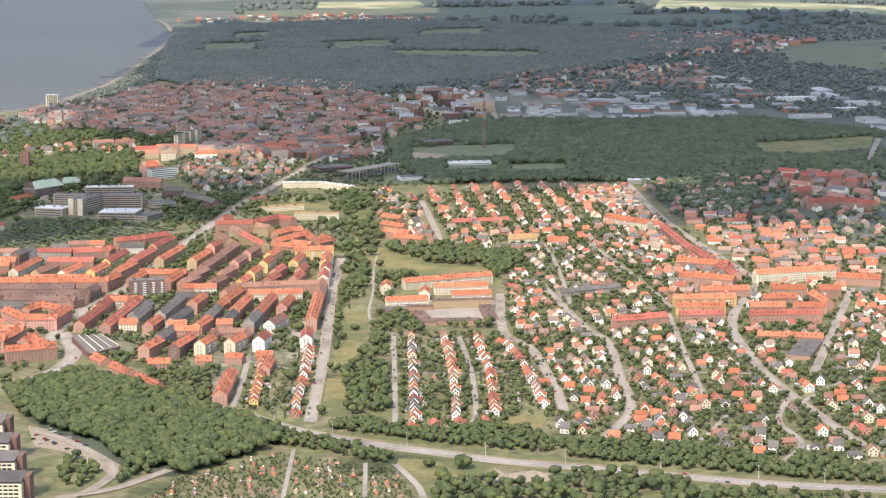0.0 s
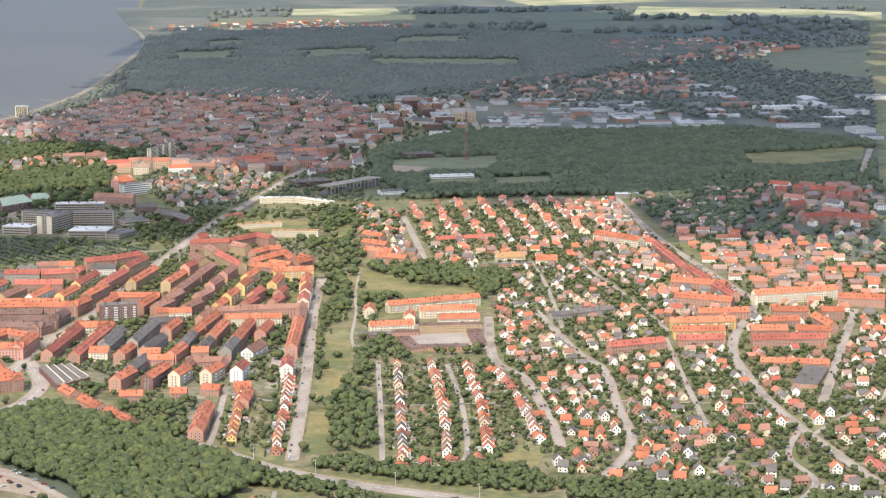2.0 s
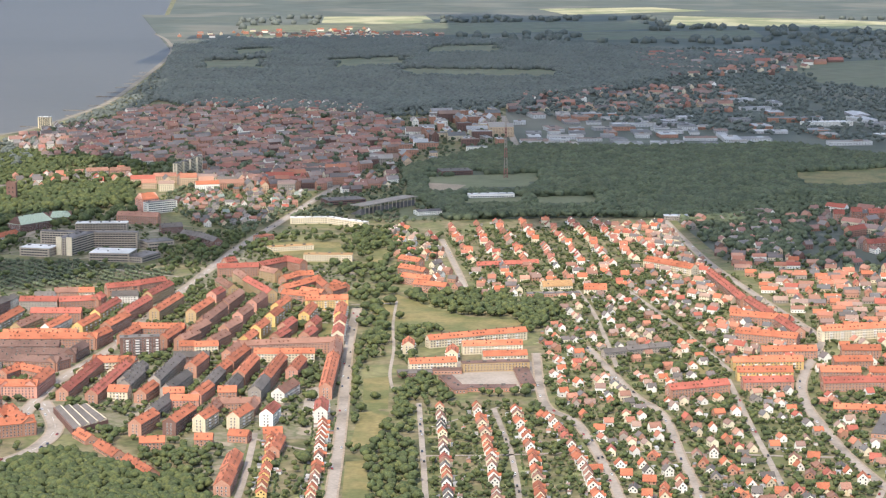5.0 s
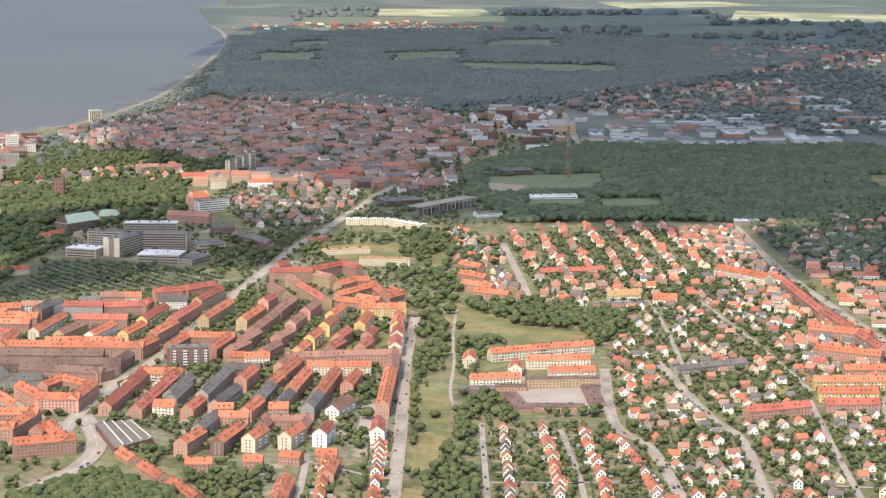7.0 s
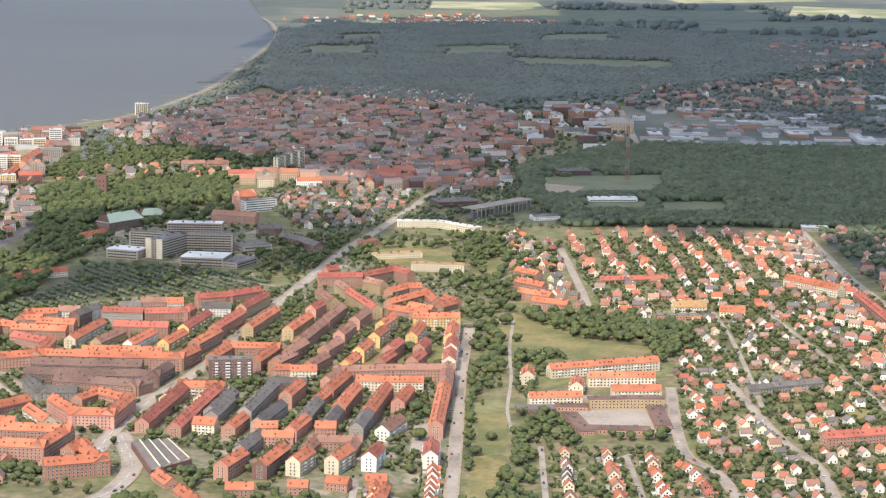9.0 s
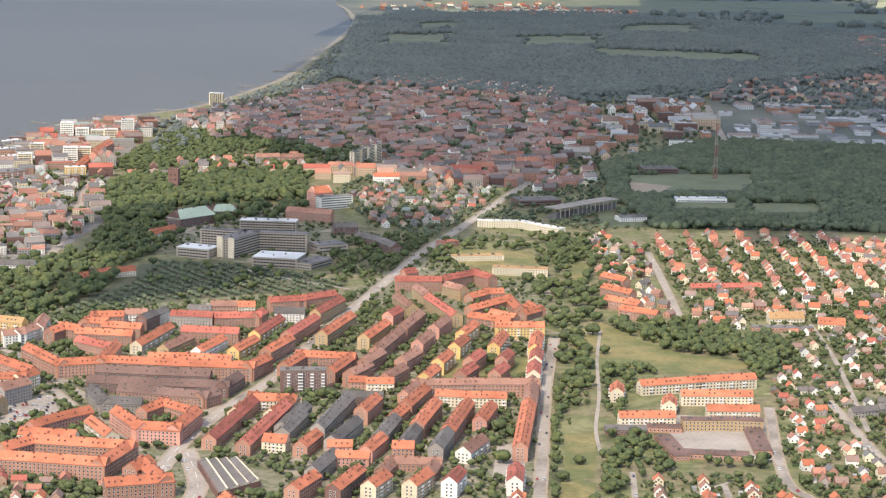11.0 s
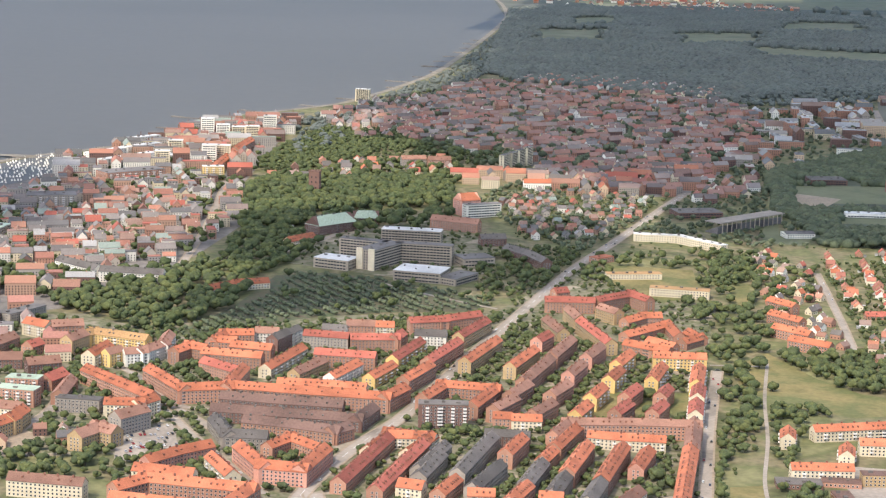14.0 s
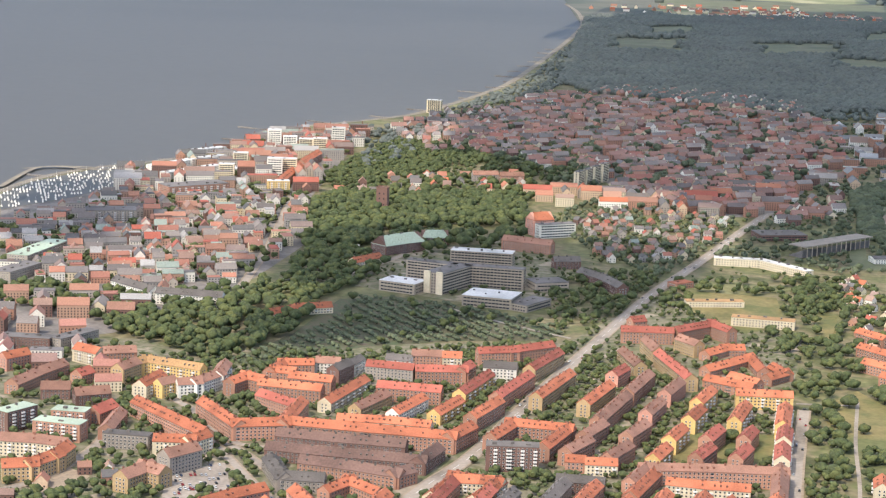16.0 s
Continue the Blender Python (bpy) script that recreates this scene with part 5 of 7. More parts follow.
def district(name, poly, deg, du, dv, ls, ws, hs, walls, roofs, label, keep=0.92, flat=0.0, turn=0.5, wobble=8, panes=True, gap=2.0, pitch=(0.38, 0.55), plot=False, single="", mats=(), jitter=0.25, lite=False):
    sh = Shape()
    for p in grid_in(poly, deg, du, dv, jitter):
        if random.random() > keep:
            continue
        l, w, h = random.uniform(*ls), random.uniform(*ws), random.uniform(*hs)
        if not free(p, min(l, w) / 2 + gap):
            continue
        a = radians(deg + (90 if random.random() < turn else 0) + random.uniform(-wobble, wobble))
        if plot:
            garden(*p, math.degrees(a))
        u = (math.cos(a), math.sin(a))
        if single:
            one = empty(single, 0, 0, label=label, category="building", group=label)
            body, top, glass = Shape(), Shape(), Shape()
            if random.random() < flat:
                body.box(p, u, l, w, 0, h)
                top.box(p, u, l + 0.4, w + 0.4, h + 0.05, h + 0.6)
            else:
                r = w * random.uniform(*pitch)
                body.gable_walls(p, u, l, w, 0, h, r)
                top.gable_roof(p, u, l, w, h, r, over=0.4)
            if lite:
                n0 = len(body.f)
                small_windows(body, p, u, l, w, max(1, int(h / 2.9)))
                body.m[n0:] = [1] * (len(body.f) - n0)
                if random.random() < 0.5:
                    q = (p[0] + u[0] * l * 0.15 + u[1] * w * 0.42, p[1] + u[1] * l * 0.15 - u[0] * w * 0.42)
                    body.gable_walls(q, (-u[1], u[0]), w * 0.5, l * 0.35, 0, h * 0.95, r * 0.55)
                    top.gable_roof(q, (-u[1], u[0]), w * 0.5, l * 0.35, h * 0.95, r * 0.55, over=0.3)
                body.link("wall", [mats[0], pane], one)
                roof_ob = top.link("roof", mats[1], one)
            else:
                small_windows(glass, p, u, l, w, max(1, int(h / 2.9)))
                wall_ob = body.link("wall", mats[0], one)
                roof_ob = top.link("roof", mats[1], one)
                glass.link("glazing", pane, wall_ob, kind="stuff")
            chim = Shape()
            chim.box((p[0] + u[0] * l * 0.2, p[1] + u[1] * l * 0.2), u, 1, 1, h - 0.5, h + w * 0.45 + 1.0)
            chim.link("chimney", chimney_brick, roof_ob)
            built.append((p[0], p[1], min(l, w) / 2 + 1))
            continue
        if random.random() < flat:
            sh.box(p, u, l, w, 0, h)
            sh.box(p, u, l + 0.4, w + 0.4, h + 0.05, h + 0.6, 1)
            if l > 25:
                sh.box((p[0] + u[0] * l * 0.2, p[1] + u[1] * l * 0.2), u, l * 0.2, w * 0.3, h + 0.5, h + 2.5, 1)
        else:
            r = w * random.uniform(*pitch)
            sh.gable_walls(p, u, l, w, 0, h, r)
            sh.gable_roof(p, u, l, w, h, r, over=0.4, mat=1)
            sh.box((p[0] + u[0] * l * 0.2, p[1] + u[1] * l * 0.2), u, 1, 1, h + r * 0.6, h + r + 1.2, 0)
        if panes:
            n0 = len(sh.f)
            small_windows(sh, p, u, l, w, max(1, int(h / 2.9)))
            sh.m[n0:] = [2] * (len(sh.f) - n0)
        built.append((p[0], p[1], min(l, w) / 2 + 1))
    return None if single else sh.link(name, [walls, roofs, pane], label=label, category="houses", kind="stuff")


LITE = dict(single="house", plot=True, lite=True)
district("houses", [(68, 2149), (137, 2224), (247, 2176), (328, 2221), (478, 2129), (441, 1956), (253, 1934), (125, 1936), (73, 1936)], 8, 18, 25, (8, 11), (6.8, 8), (3.2, 5.2), None, None, "white or brick house with tile roof in a leafy garden", keep=0.75, turn=0.65, wobble=14, mats=(house_walls_one, house_roofs_one), **LITE)
district("houses", [(69, 2179), (77, 2431), (121, 2721), (265, 2720), (263, 2271), (245, 2162), (137, 2218)], 12, 17, 22, (8, 11), (6.5, 8), (3.2, 5.5), None, None, "small white-walled house with tile roof among trees", keep=0.66, turn=0.6, mats=(house_walls_one, house_roofs_one), **dict(LITE, single="cottage"))
district("houses", [(10, 2900), (265, 2880), (265, 2720), (121, 2721), (60, 2672), (12, 2678)], 4, 19, 24, (9, 14), (7, 9), (3.5, 6), house_walls, house_roofs, "pale houses with tile roofs near the park", keep=0.72, turn=0.3, plot=True)
district("houses", [(-25, 3230), (108, 3300), (208, 3285), (283, 3057), (263, 2890), (-11, 2905)], -85, 19, 37, (9, 11.5), (8, 9.5), (4.5, 6), None, None, "orange-roofed house in a straight garden row", keep=0.88, turn=0.25, wobble=4, jitter=0.1, mats=(house_walls_one, row_roofs_one), **dict(LITE, single="row_house"))
district("houses", [(208, 3244), (303, 3275), (339, 2864), (388, 2426), (263, 2271), (265, 2866)], -38, 16, 22, (9, 15), (7, 9), (3.5, 7), house_walls, house_roofs, "pale and brick houses with tile roofs beside the avenue", keep=0.66, turn=0.3, plot=True)
district("houses", [(388, 2426), (340, 3027), (426, 2969), (605, 2713), (534, 2387), (488, 2387)], -4, 23, 20, (11, 21), (7.5, 9.5), (3.5, 5.5), town_walls, house_roofs, "brick terraces with brown and orange roofs", turn=0.2, wobble=6, keep=0.72)
district("houses", [(257, 2271), (392, 2426), (530, 2369), (472, 2100), (326, 2206)], 10, 22, 28, (9, 13), (8, 10), (3.5, 6), house_walls, house_roofs, "houses with orange roofs among gardens", plot=True)
district("houses", [(321, 3275), (581, 3444), (747, 3368), (605, 2713), (426, 2969), (348, 2943)], 20, 24, 34, (10, 18), (8, 11), (3.5, 8), town_walls, town_roofs, "brick houses with red roofs among dark trees", keep=0.45)
district("houses", [(584, 3408), (721, 3369), (642, 2993), (549, 2994), (550, 3204)], 40, 34, 40, (24, 40), (11, 13), (8, 11), town_walls, town_roofs, "red-brick apartment row among dark trees", keep=0.8, single="apartment_building", mats=(town_walls_one, town_roofs_one))
district("houses", [(-114, 3251), (-35, 3153), (-15, 2871), (-11, 2724), (-46, 2724), (-94, 2898)], 60, 19, 26, (9, 12), (8, 9), (3.2, 5), house_walls, house_roofs, "small houses beside the park", keep=0.7)
district("houses", [(-185, 1784), (-194, 1989), (-136, 1976), (-130, 1763)], 75, 26, 30, (4, 7), (3, 4.5), (2.2, 2.8), shed_walls, house_roofs, "garden sheds behind the row houses", keep=0.4, panes=False, pitch=(0.2, 0.3))
old_town = [(-826, 4370), (-804, 4738), (-726, 5104), (-446, 4982), (-146, 4833), (-114, 4285), (-166, 3961), (-208, 3657), (-276, 3629), (-366, 3669), (-443, 3791), (-491, 3954), (-637, 4016), (-767, 4178)]
district("town_blocks", old_town, 35, 27, 24, (17, 29), (9, 12), (7, 13), town_walls, town_roofs, "dense old red-roofed town quarter", keep=0.64, wobble=4, turn=0.12)
district("houses", [(-664, 5122), (-449, 5018), (-208, 4907), (-216, 5150), (-471, 5275), (-630, 5269)], 55, 26, 46, (12, 22), (9, 11), (5, 9), house_walls, town_roofs, "houses in rows at the edge of the wood", turn=0.05, wobble=4)
district("houses", [(-60, 4926), (108, 4996), (92, 4276), (-76, 4281)], 10, 60, 60, (30, 55), (12, 16), (9, 22), town_walls, shed_roofs, "large blocks beside the old town", flat=0.7)
district("town_blocks", [(-133, 4792), (95, 4969), (83, 4293), (-85, 3980), (-155, 3928)], 8, 50, 46, (24, 46), (12, 18), (6, 14), town_walls, shed_roofs, "mixed blocks and halls at the edge of the old town", keep=0.75, flat=0.6, wobble=5)
district("houses", [(-207, 3645), (-155, 3914), (-107, 3870), (-122, 3676), (-187, 3574)], 20, 26, 30, (12, 26), (10, 13), (5, 9), town_walls, town_roofs, "houses beside the arena", keep=0.7)
district("sheds", [(115, 4996), (647, 4831), (704, 4495), (564, 4297), (140, 4275)], 5, 58, 74, (30, 75), (18, 40), (5, 9), shed_walls, shed_roofs, "pale flat-roofed workshops and warehouses", flat=0.9, keep=0.8, pitch=(0.06, 0.12))
district("sheds", [(641, 5480), (1094, 4964), (893, 4041), (694, 4434), (602, 4905)], 5, 90, 120, (40, 90), (25, 50), (6, 10), shed_walls, shed_roofs, "pale flat warehouses among trees", flat=0.9, keep=0.6, pitch=(0.06, 0.12))
district("houses", [(149, 5497), (754, 5766), (653, 4978), (123, 5026)], 15, 40, 70, (14, 40), (10, 14), (5, 9), town_walls, town_roofs, "distant brick houses among trees", keep=0.7, flat=0.1)
district("houses", [(562, 7005), (1031, 7136), (1229, 6690), (931, 6081), (621, 6048)], 15, 50, 110, (18, 60), (12, 16), (6, 10), town_walls, town_roofs, "distant red-roofed village", keep=0.7, panes=False)
district("houses", [(-758, 8053), (-95, 8220), (39, 7976), (-381, 7590)], 10, 34, 70, (14, 30), (10, 14), (5, 8), house_walls, house_roofs, "distant coast village", keep=0.6, panes=False)
district("houses", [(-1123, 8272), (-311, 8519), (-295, 8018), (-1015, 7781)], 10, 45, 90, (14, 30), (10, 14), (5, 8), house_walls, house_roofs, "distant houses by the shore road", keep=0.5, panes=False)
port = [(-1253, 3416), (-1240, 3504), (-1176, 3601), (-1132, 3850), (-1095, 4063), (-1092, 4185), (-955, 4285), (-921, 4227), (-906, 3901), (-854, 3564), (-774, 3263), (-768, 3068), (-769, 2963), (-829, 2908), (-1002, 2941), (-1092, 3053)]
district("town_blocks", [(-1169, 3652), (-1132, 3850), (-1095, 4063), (-1092, 4185), (-955, 4285), (-921, 4227), (-906, 3901), (-867, 3612), (-991, 3614), (-1098, 3484)], 20, 25, 30, (22, 44), (11, 14), (11, 19), port_walls, port_roofs, "white and pale harbour quarter block", flat=0.45, wobble=4, single="town_block", mats=(port_walls_one, port_roofs_one))
district("town_blocks", [(-1154, 3193), (-1098, 3484), (-991, 3614), (-867, 3612), (-774, 3263), (-768, 3068), (-769, 2963), (-829, 2908), (-977, 2883), (-1050, 2958)], 25, 24, 20, (13, 28), (9, 13), (6, 14), port_walls, port_roofs, "dense town centre with mixed pale and red roofs", keep=0.8, flat=0.35, turn=0.35, wobble=4, gap=-1.0)
district("town_blocks", [(-1037, 2928), (-989, 2912), (-824, 2893), (-793, 2770), (-818, 2706), (-902, 2623)], 15, 30, 38, (18, 36), (11, 15), (9, 15), port_walls, port_roofs, "pale town blocks between trees", keep=0.6, flat=0.3)
district("town_blocks", [(-911, 2645), (-879, 2710), (-810, 2656), (-753, 2580), (-706, 2426), (-815, 2428)], 20, 30, 36, (16, 30), (11, 14), (9, 14), town_walls, town_roofs, "brick town block with tile roof", keep=0.7, single="town_block", mats=(town_walls_one, town_roofs_one))
district("villas", [(-463, 3503), (-425, 3632), (-313, 3614), (-242, 3595), (-264, 3471), (-305, 3269), (-401, 3212)], 30, 19, 26, (8, 12), (7, 9), (5, 7.5), port_walls, port_roofs, "pale villa with tile roof among trees", wobble=14, keep=0.72, single="villa", mats=(port_walls_one, port_roofs_one))
district("town_blocks", [(-567, 3716), (-449, 3767), (-318, 3883), (-202, 3964), (-206, 3659), (-264, 3586), (-417, 3636), (-528, 3625)], 10, 34, 34, (24, 50), (11, 14), (10, 14), town_walls, house_roofs, "orange-roofed brick apartment block in the sun", wobble=5, turn=0.2, single="apartment_building", mats=(town_walls_one, house_roofs_one))
district("houses", [(-827, 3602), (-793, 3773), (-655, 3872), (-580, 3844), (-567, 3716), (-736, 3604)], 15, 26, 36, (12, 20), (10, 13), (6, 11), port_walls, house_roofs, "pale villa along the park edge", keep=0.8, single="villa", mats=(port_walls_one, house_roofs_one))
district("houses", [(-920, 4354), (-880, 4607), (-720, 4846), (-603, 4425), (-615, 4179), (-785, 4062)], 20, 24, 34, (12, 24), (10, 13), (6, 12), port_walls, town_roofs, "white villas and red roofs above the shore", keep=0.85)
district("houses", [(-715, 2202), (-683, 2291), (-623, 2232), (-604, 2191), (-693, 2152)], 20, 24, 30, (10, 14), (8, 10), (4, 7), town_walls, house_roofs, "small houses behind the court blocks", keep=0.6)
district("houses", [(-599, 2043), (-563, 2065), (-506, 2065), (-450, 2032), (-438, 1989), (-569, 1962)], 12, 17, 22, (9, 12), (7, 8.5), (4, 6), house_walls, house_roofs, "small orange-roofed houses below the court block", keep=0.85, single="house", mats=(port_walls_one, house_roofs_one))
district("allotment_huts", [(-236, 1513), (-221, 1572), (-137, 1655), (-40, 1602), (-18, 1510)], 5, 9, 10, (2.0, 3.6), (1.8, 2.6), (1.8, 2.2), town_walls, house_roofs, "small allotment huts among vegetable plots", keep=0.3, panes=False, pitch=(0.25, 0.4), gap=1)
district("sheds", [(-36, 1762), (-39, 2107), (9, 2107), (15, 1761)], 85, 16, 22, (3, 6), (2.5, 4), (2.1, 2.6), shed_walls, house_roofs, "garden sheds behind the row houses", keep=0.3, panes=False, pitch=(0.2, 0.3), gap=1)
district("sheds", [(44, 1781), (45, 2078), (83, 1998), (97, 1812)], 85, 16, 22, (3, 6), (2.5, 4), (2.1, 2.6), shed_walls, house_roofs, "garden sheds behind the row houses", keep=0.3, panes=False, pitch=(0.2, 0.3), gap=1)

hedge_mat = material("clipped_hedge", [(0.06, 0.085, 0.03), (0.08, 0.1, 0.035), (0.05, 0.07, 0.03)], vary="island", grain=1.0, coarse=0.1, bump=0.8, stain=0.4)
grass_mats = [material(n, [c, d], grain=0.3, coarse=0.05, stain=0.3) for n, c, d in (("green_garden_grass", (0.12, 0.15, 0.05), (0.16, 0.17, 0.07)), ("dry_garden_grass", (0.24, 0.2, 0.09), (0.18, 0.18, 0.08)), ("vegetable_bed", (0.13, 0.1, 0.06), (0.09, 0.1, 0.04)))]
plots.link("garden_lawn", grass_mats, label="small garden lawns and beds round the houses", category="lawn", kind="stuff")
patios.link("terrace", [sand], label="pale paved terraces beside the houses", category="terrace", kind="stuff")
hedges.link("garden_hedge", [hedge_mat], label="clipped green hedges between the gardens", category="hedge", kind="stuff")
huts.link("garden_hut", [shed_walls, shed_roofs], label="small huts and garages in the gardens", category="shed", kind="stuff")


# ---- trees ----
def ico(level):
    bm = bmesh.new()
    bmesh.ops.create_icosphere(bm, subdivisions=level, radius=1)
    v = np.array([x.co[:] for x in bm.verts])
    f = np.array([[q.index for q in x.verts] for x in bm.faces])
    bm.free()
    return v, f


ICO = {1: ico(1), 2: ico(2)}


def puffs(centres, radii, level, squash=0.8, rag=0.26):
    """Leaf clumps: ragged balls at the centres, as arrays of vertices and faces."""
    v, f = ICO[level]
    n = len(centres)
    grow = 1 + np.random.uniform(-rag, rag, (n, len(v), 1))
    pts = v[None] * grow * np.asarray(radii)[:, None, None] * np.array([1, 1, squash]) + np.asarray(centres)[:, None]
    return pts.reshape(-1, 3), (f[None] + (np.arange(n) * len(v))[:, None, None]).reshape(-1, 3)


def mesh_of(name, v, f, mat):
    me = bpy.data.meshes.new(name)
    me.vertices.add(len(v))
    me.vertices.foreach_set("co", (np.asarray(v) * K).astype(np.float32).ravel())
    me.loops.add(len(f) * 3)
    me.loops.foreach_set("vertex_index", f.astype(np.int32).ravel())
    me.polygons.add(len(f))
    me.polygons.foreach_set("loop_start", np.arange(0, len(f) * 3, 3, dtype=np.int32))
    me.materials.append(mat)
    me.polygons.foreach_set("use_smooth", np.ones(len(f), dtype=bool))
    me.update(calc_edges=True)
    me.validate()
    return me


def crown_spots(x, y, size, clumps):
    """Clump centres and radii of a crown: one core, and smaller clumps over its upper side with gaps between."""
    if clumps == 1:
        return [(x, y, size * 0.24)], [size * 0.62]
    c, r = [(x, y, size * 0.62)], [size * 0.5]
    for k in range(clumps - 1):
        a, up = 2.4 * k + random.uniform(-0.6, 0.6), random.uniform(-0.3, 0.9)
        ring = math.sqrt(max(0.0, 1 - up * up))
        q = size * random.uniform(0.26, 0.4)
        c.append((x + math.cos(a) * ring * q, y + math.sin(a) * ring * q, size * 0.62 + up * q * 0.8))
        r.append(size * random.uniform(0.26, 0.4))
    return c, r


def wood(name, spots, size, clumps, level, mat, label, trunks=True):
    """Many trees as one thing: ragged crowns of several clumps on tapered trunks."""
    C, R, tv, tf = [], [], [], []
    for x, y in spots:
        s_ = random.uniform(*size)
        c, r = crown_spots(x, y, s_, clumps)
        C += c
        R += r
        if trunks:
            n = len(tv)
            for z, w in ((0, s_ * 0.045), (s_ * 0.8, s_ * 0.02)):
                tv += [(x + w * math.cos(q), y + w * math.sin(q), z) for q in (0, 2.09, 4.19)]
            for q in range(3):
                p = (q + 1) % 3
                tf += [(n + q, n + p, n + 3 + p), (n + q, n + 3 + p, n + 3 + q)]
    if not C:
        return
    v, f = puffs(C, R, level)
    if trunks:
        f = np.vstack([f, np.array(tf) + len(v)])
        v = np.vstack([v, np.array(tv)])
    ob = new(name, mesh_of(name, v, f, mat))
    if trunks:
        ob.data.materials.append(bark)
        idx = np.zeros(len(f), dtype=np.int32)
        idx[-len(tf):] = 1
        ob.data.polygons.foreach_set("material_index", idx)
    return tagged(ob, label=label, category="trees", kind="stuff")


def in_clearing(p):
    """True on the fields and on the mown strip before each."""
    if p[1] > 5000:
        p = (p[0] + 70 * noise.noise((p[0] / 90, p[1] / 60, 1.0)) + random.uniform(-25, 25), p[1] + 45 * noise.noise((p[0] / 60, p[1] / 60, 7.0)) + random.uniform(-25, 25))
    return p[1] > 3300 and any(inside((p[0], p[1] + d), q) for d in ((0, 40, 80) if p[1] > 5000 else (0, 30, 60)) for q in clearings)


def scatter(poly, gap, keep=1.0, clear=2.0, jitter=0.45, ground=True, lawns=False):
    return [p for p in grid_in(poly, 20, gap, gap, jitter) if random.random() < keep and free(p, clear, ground) and (lawns or not any(inside(p, q) for q in open_ground)) and not in_clearing(p)]


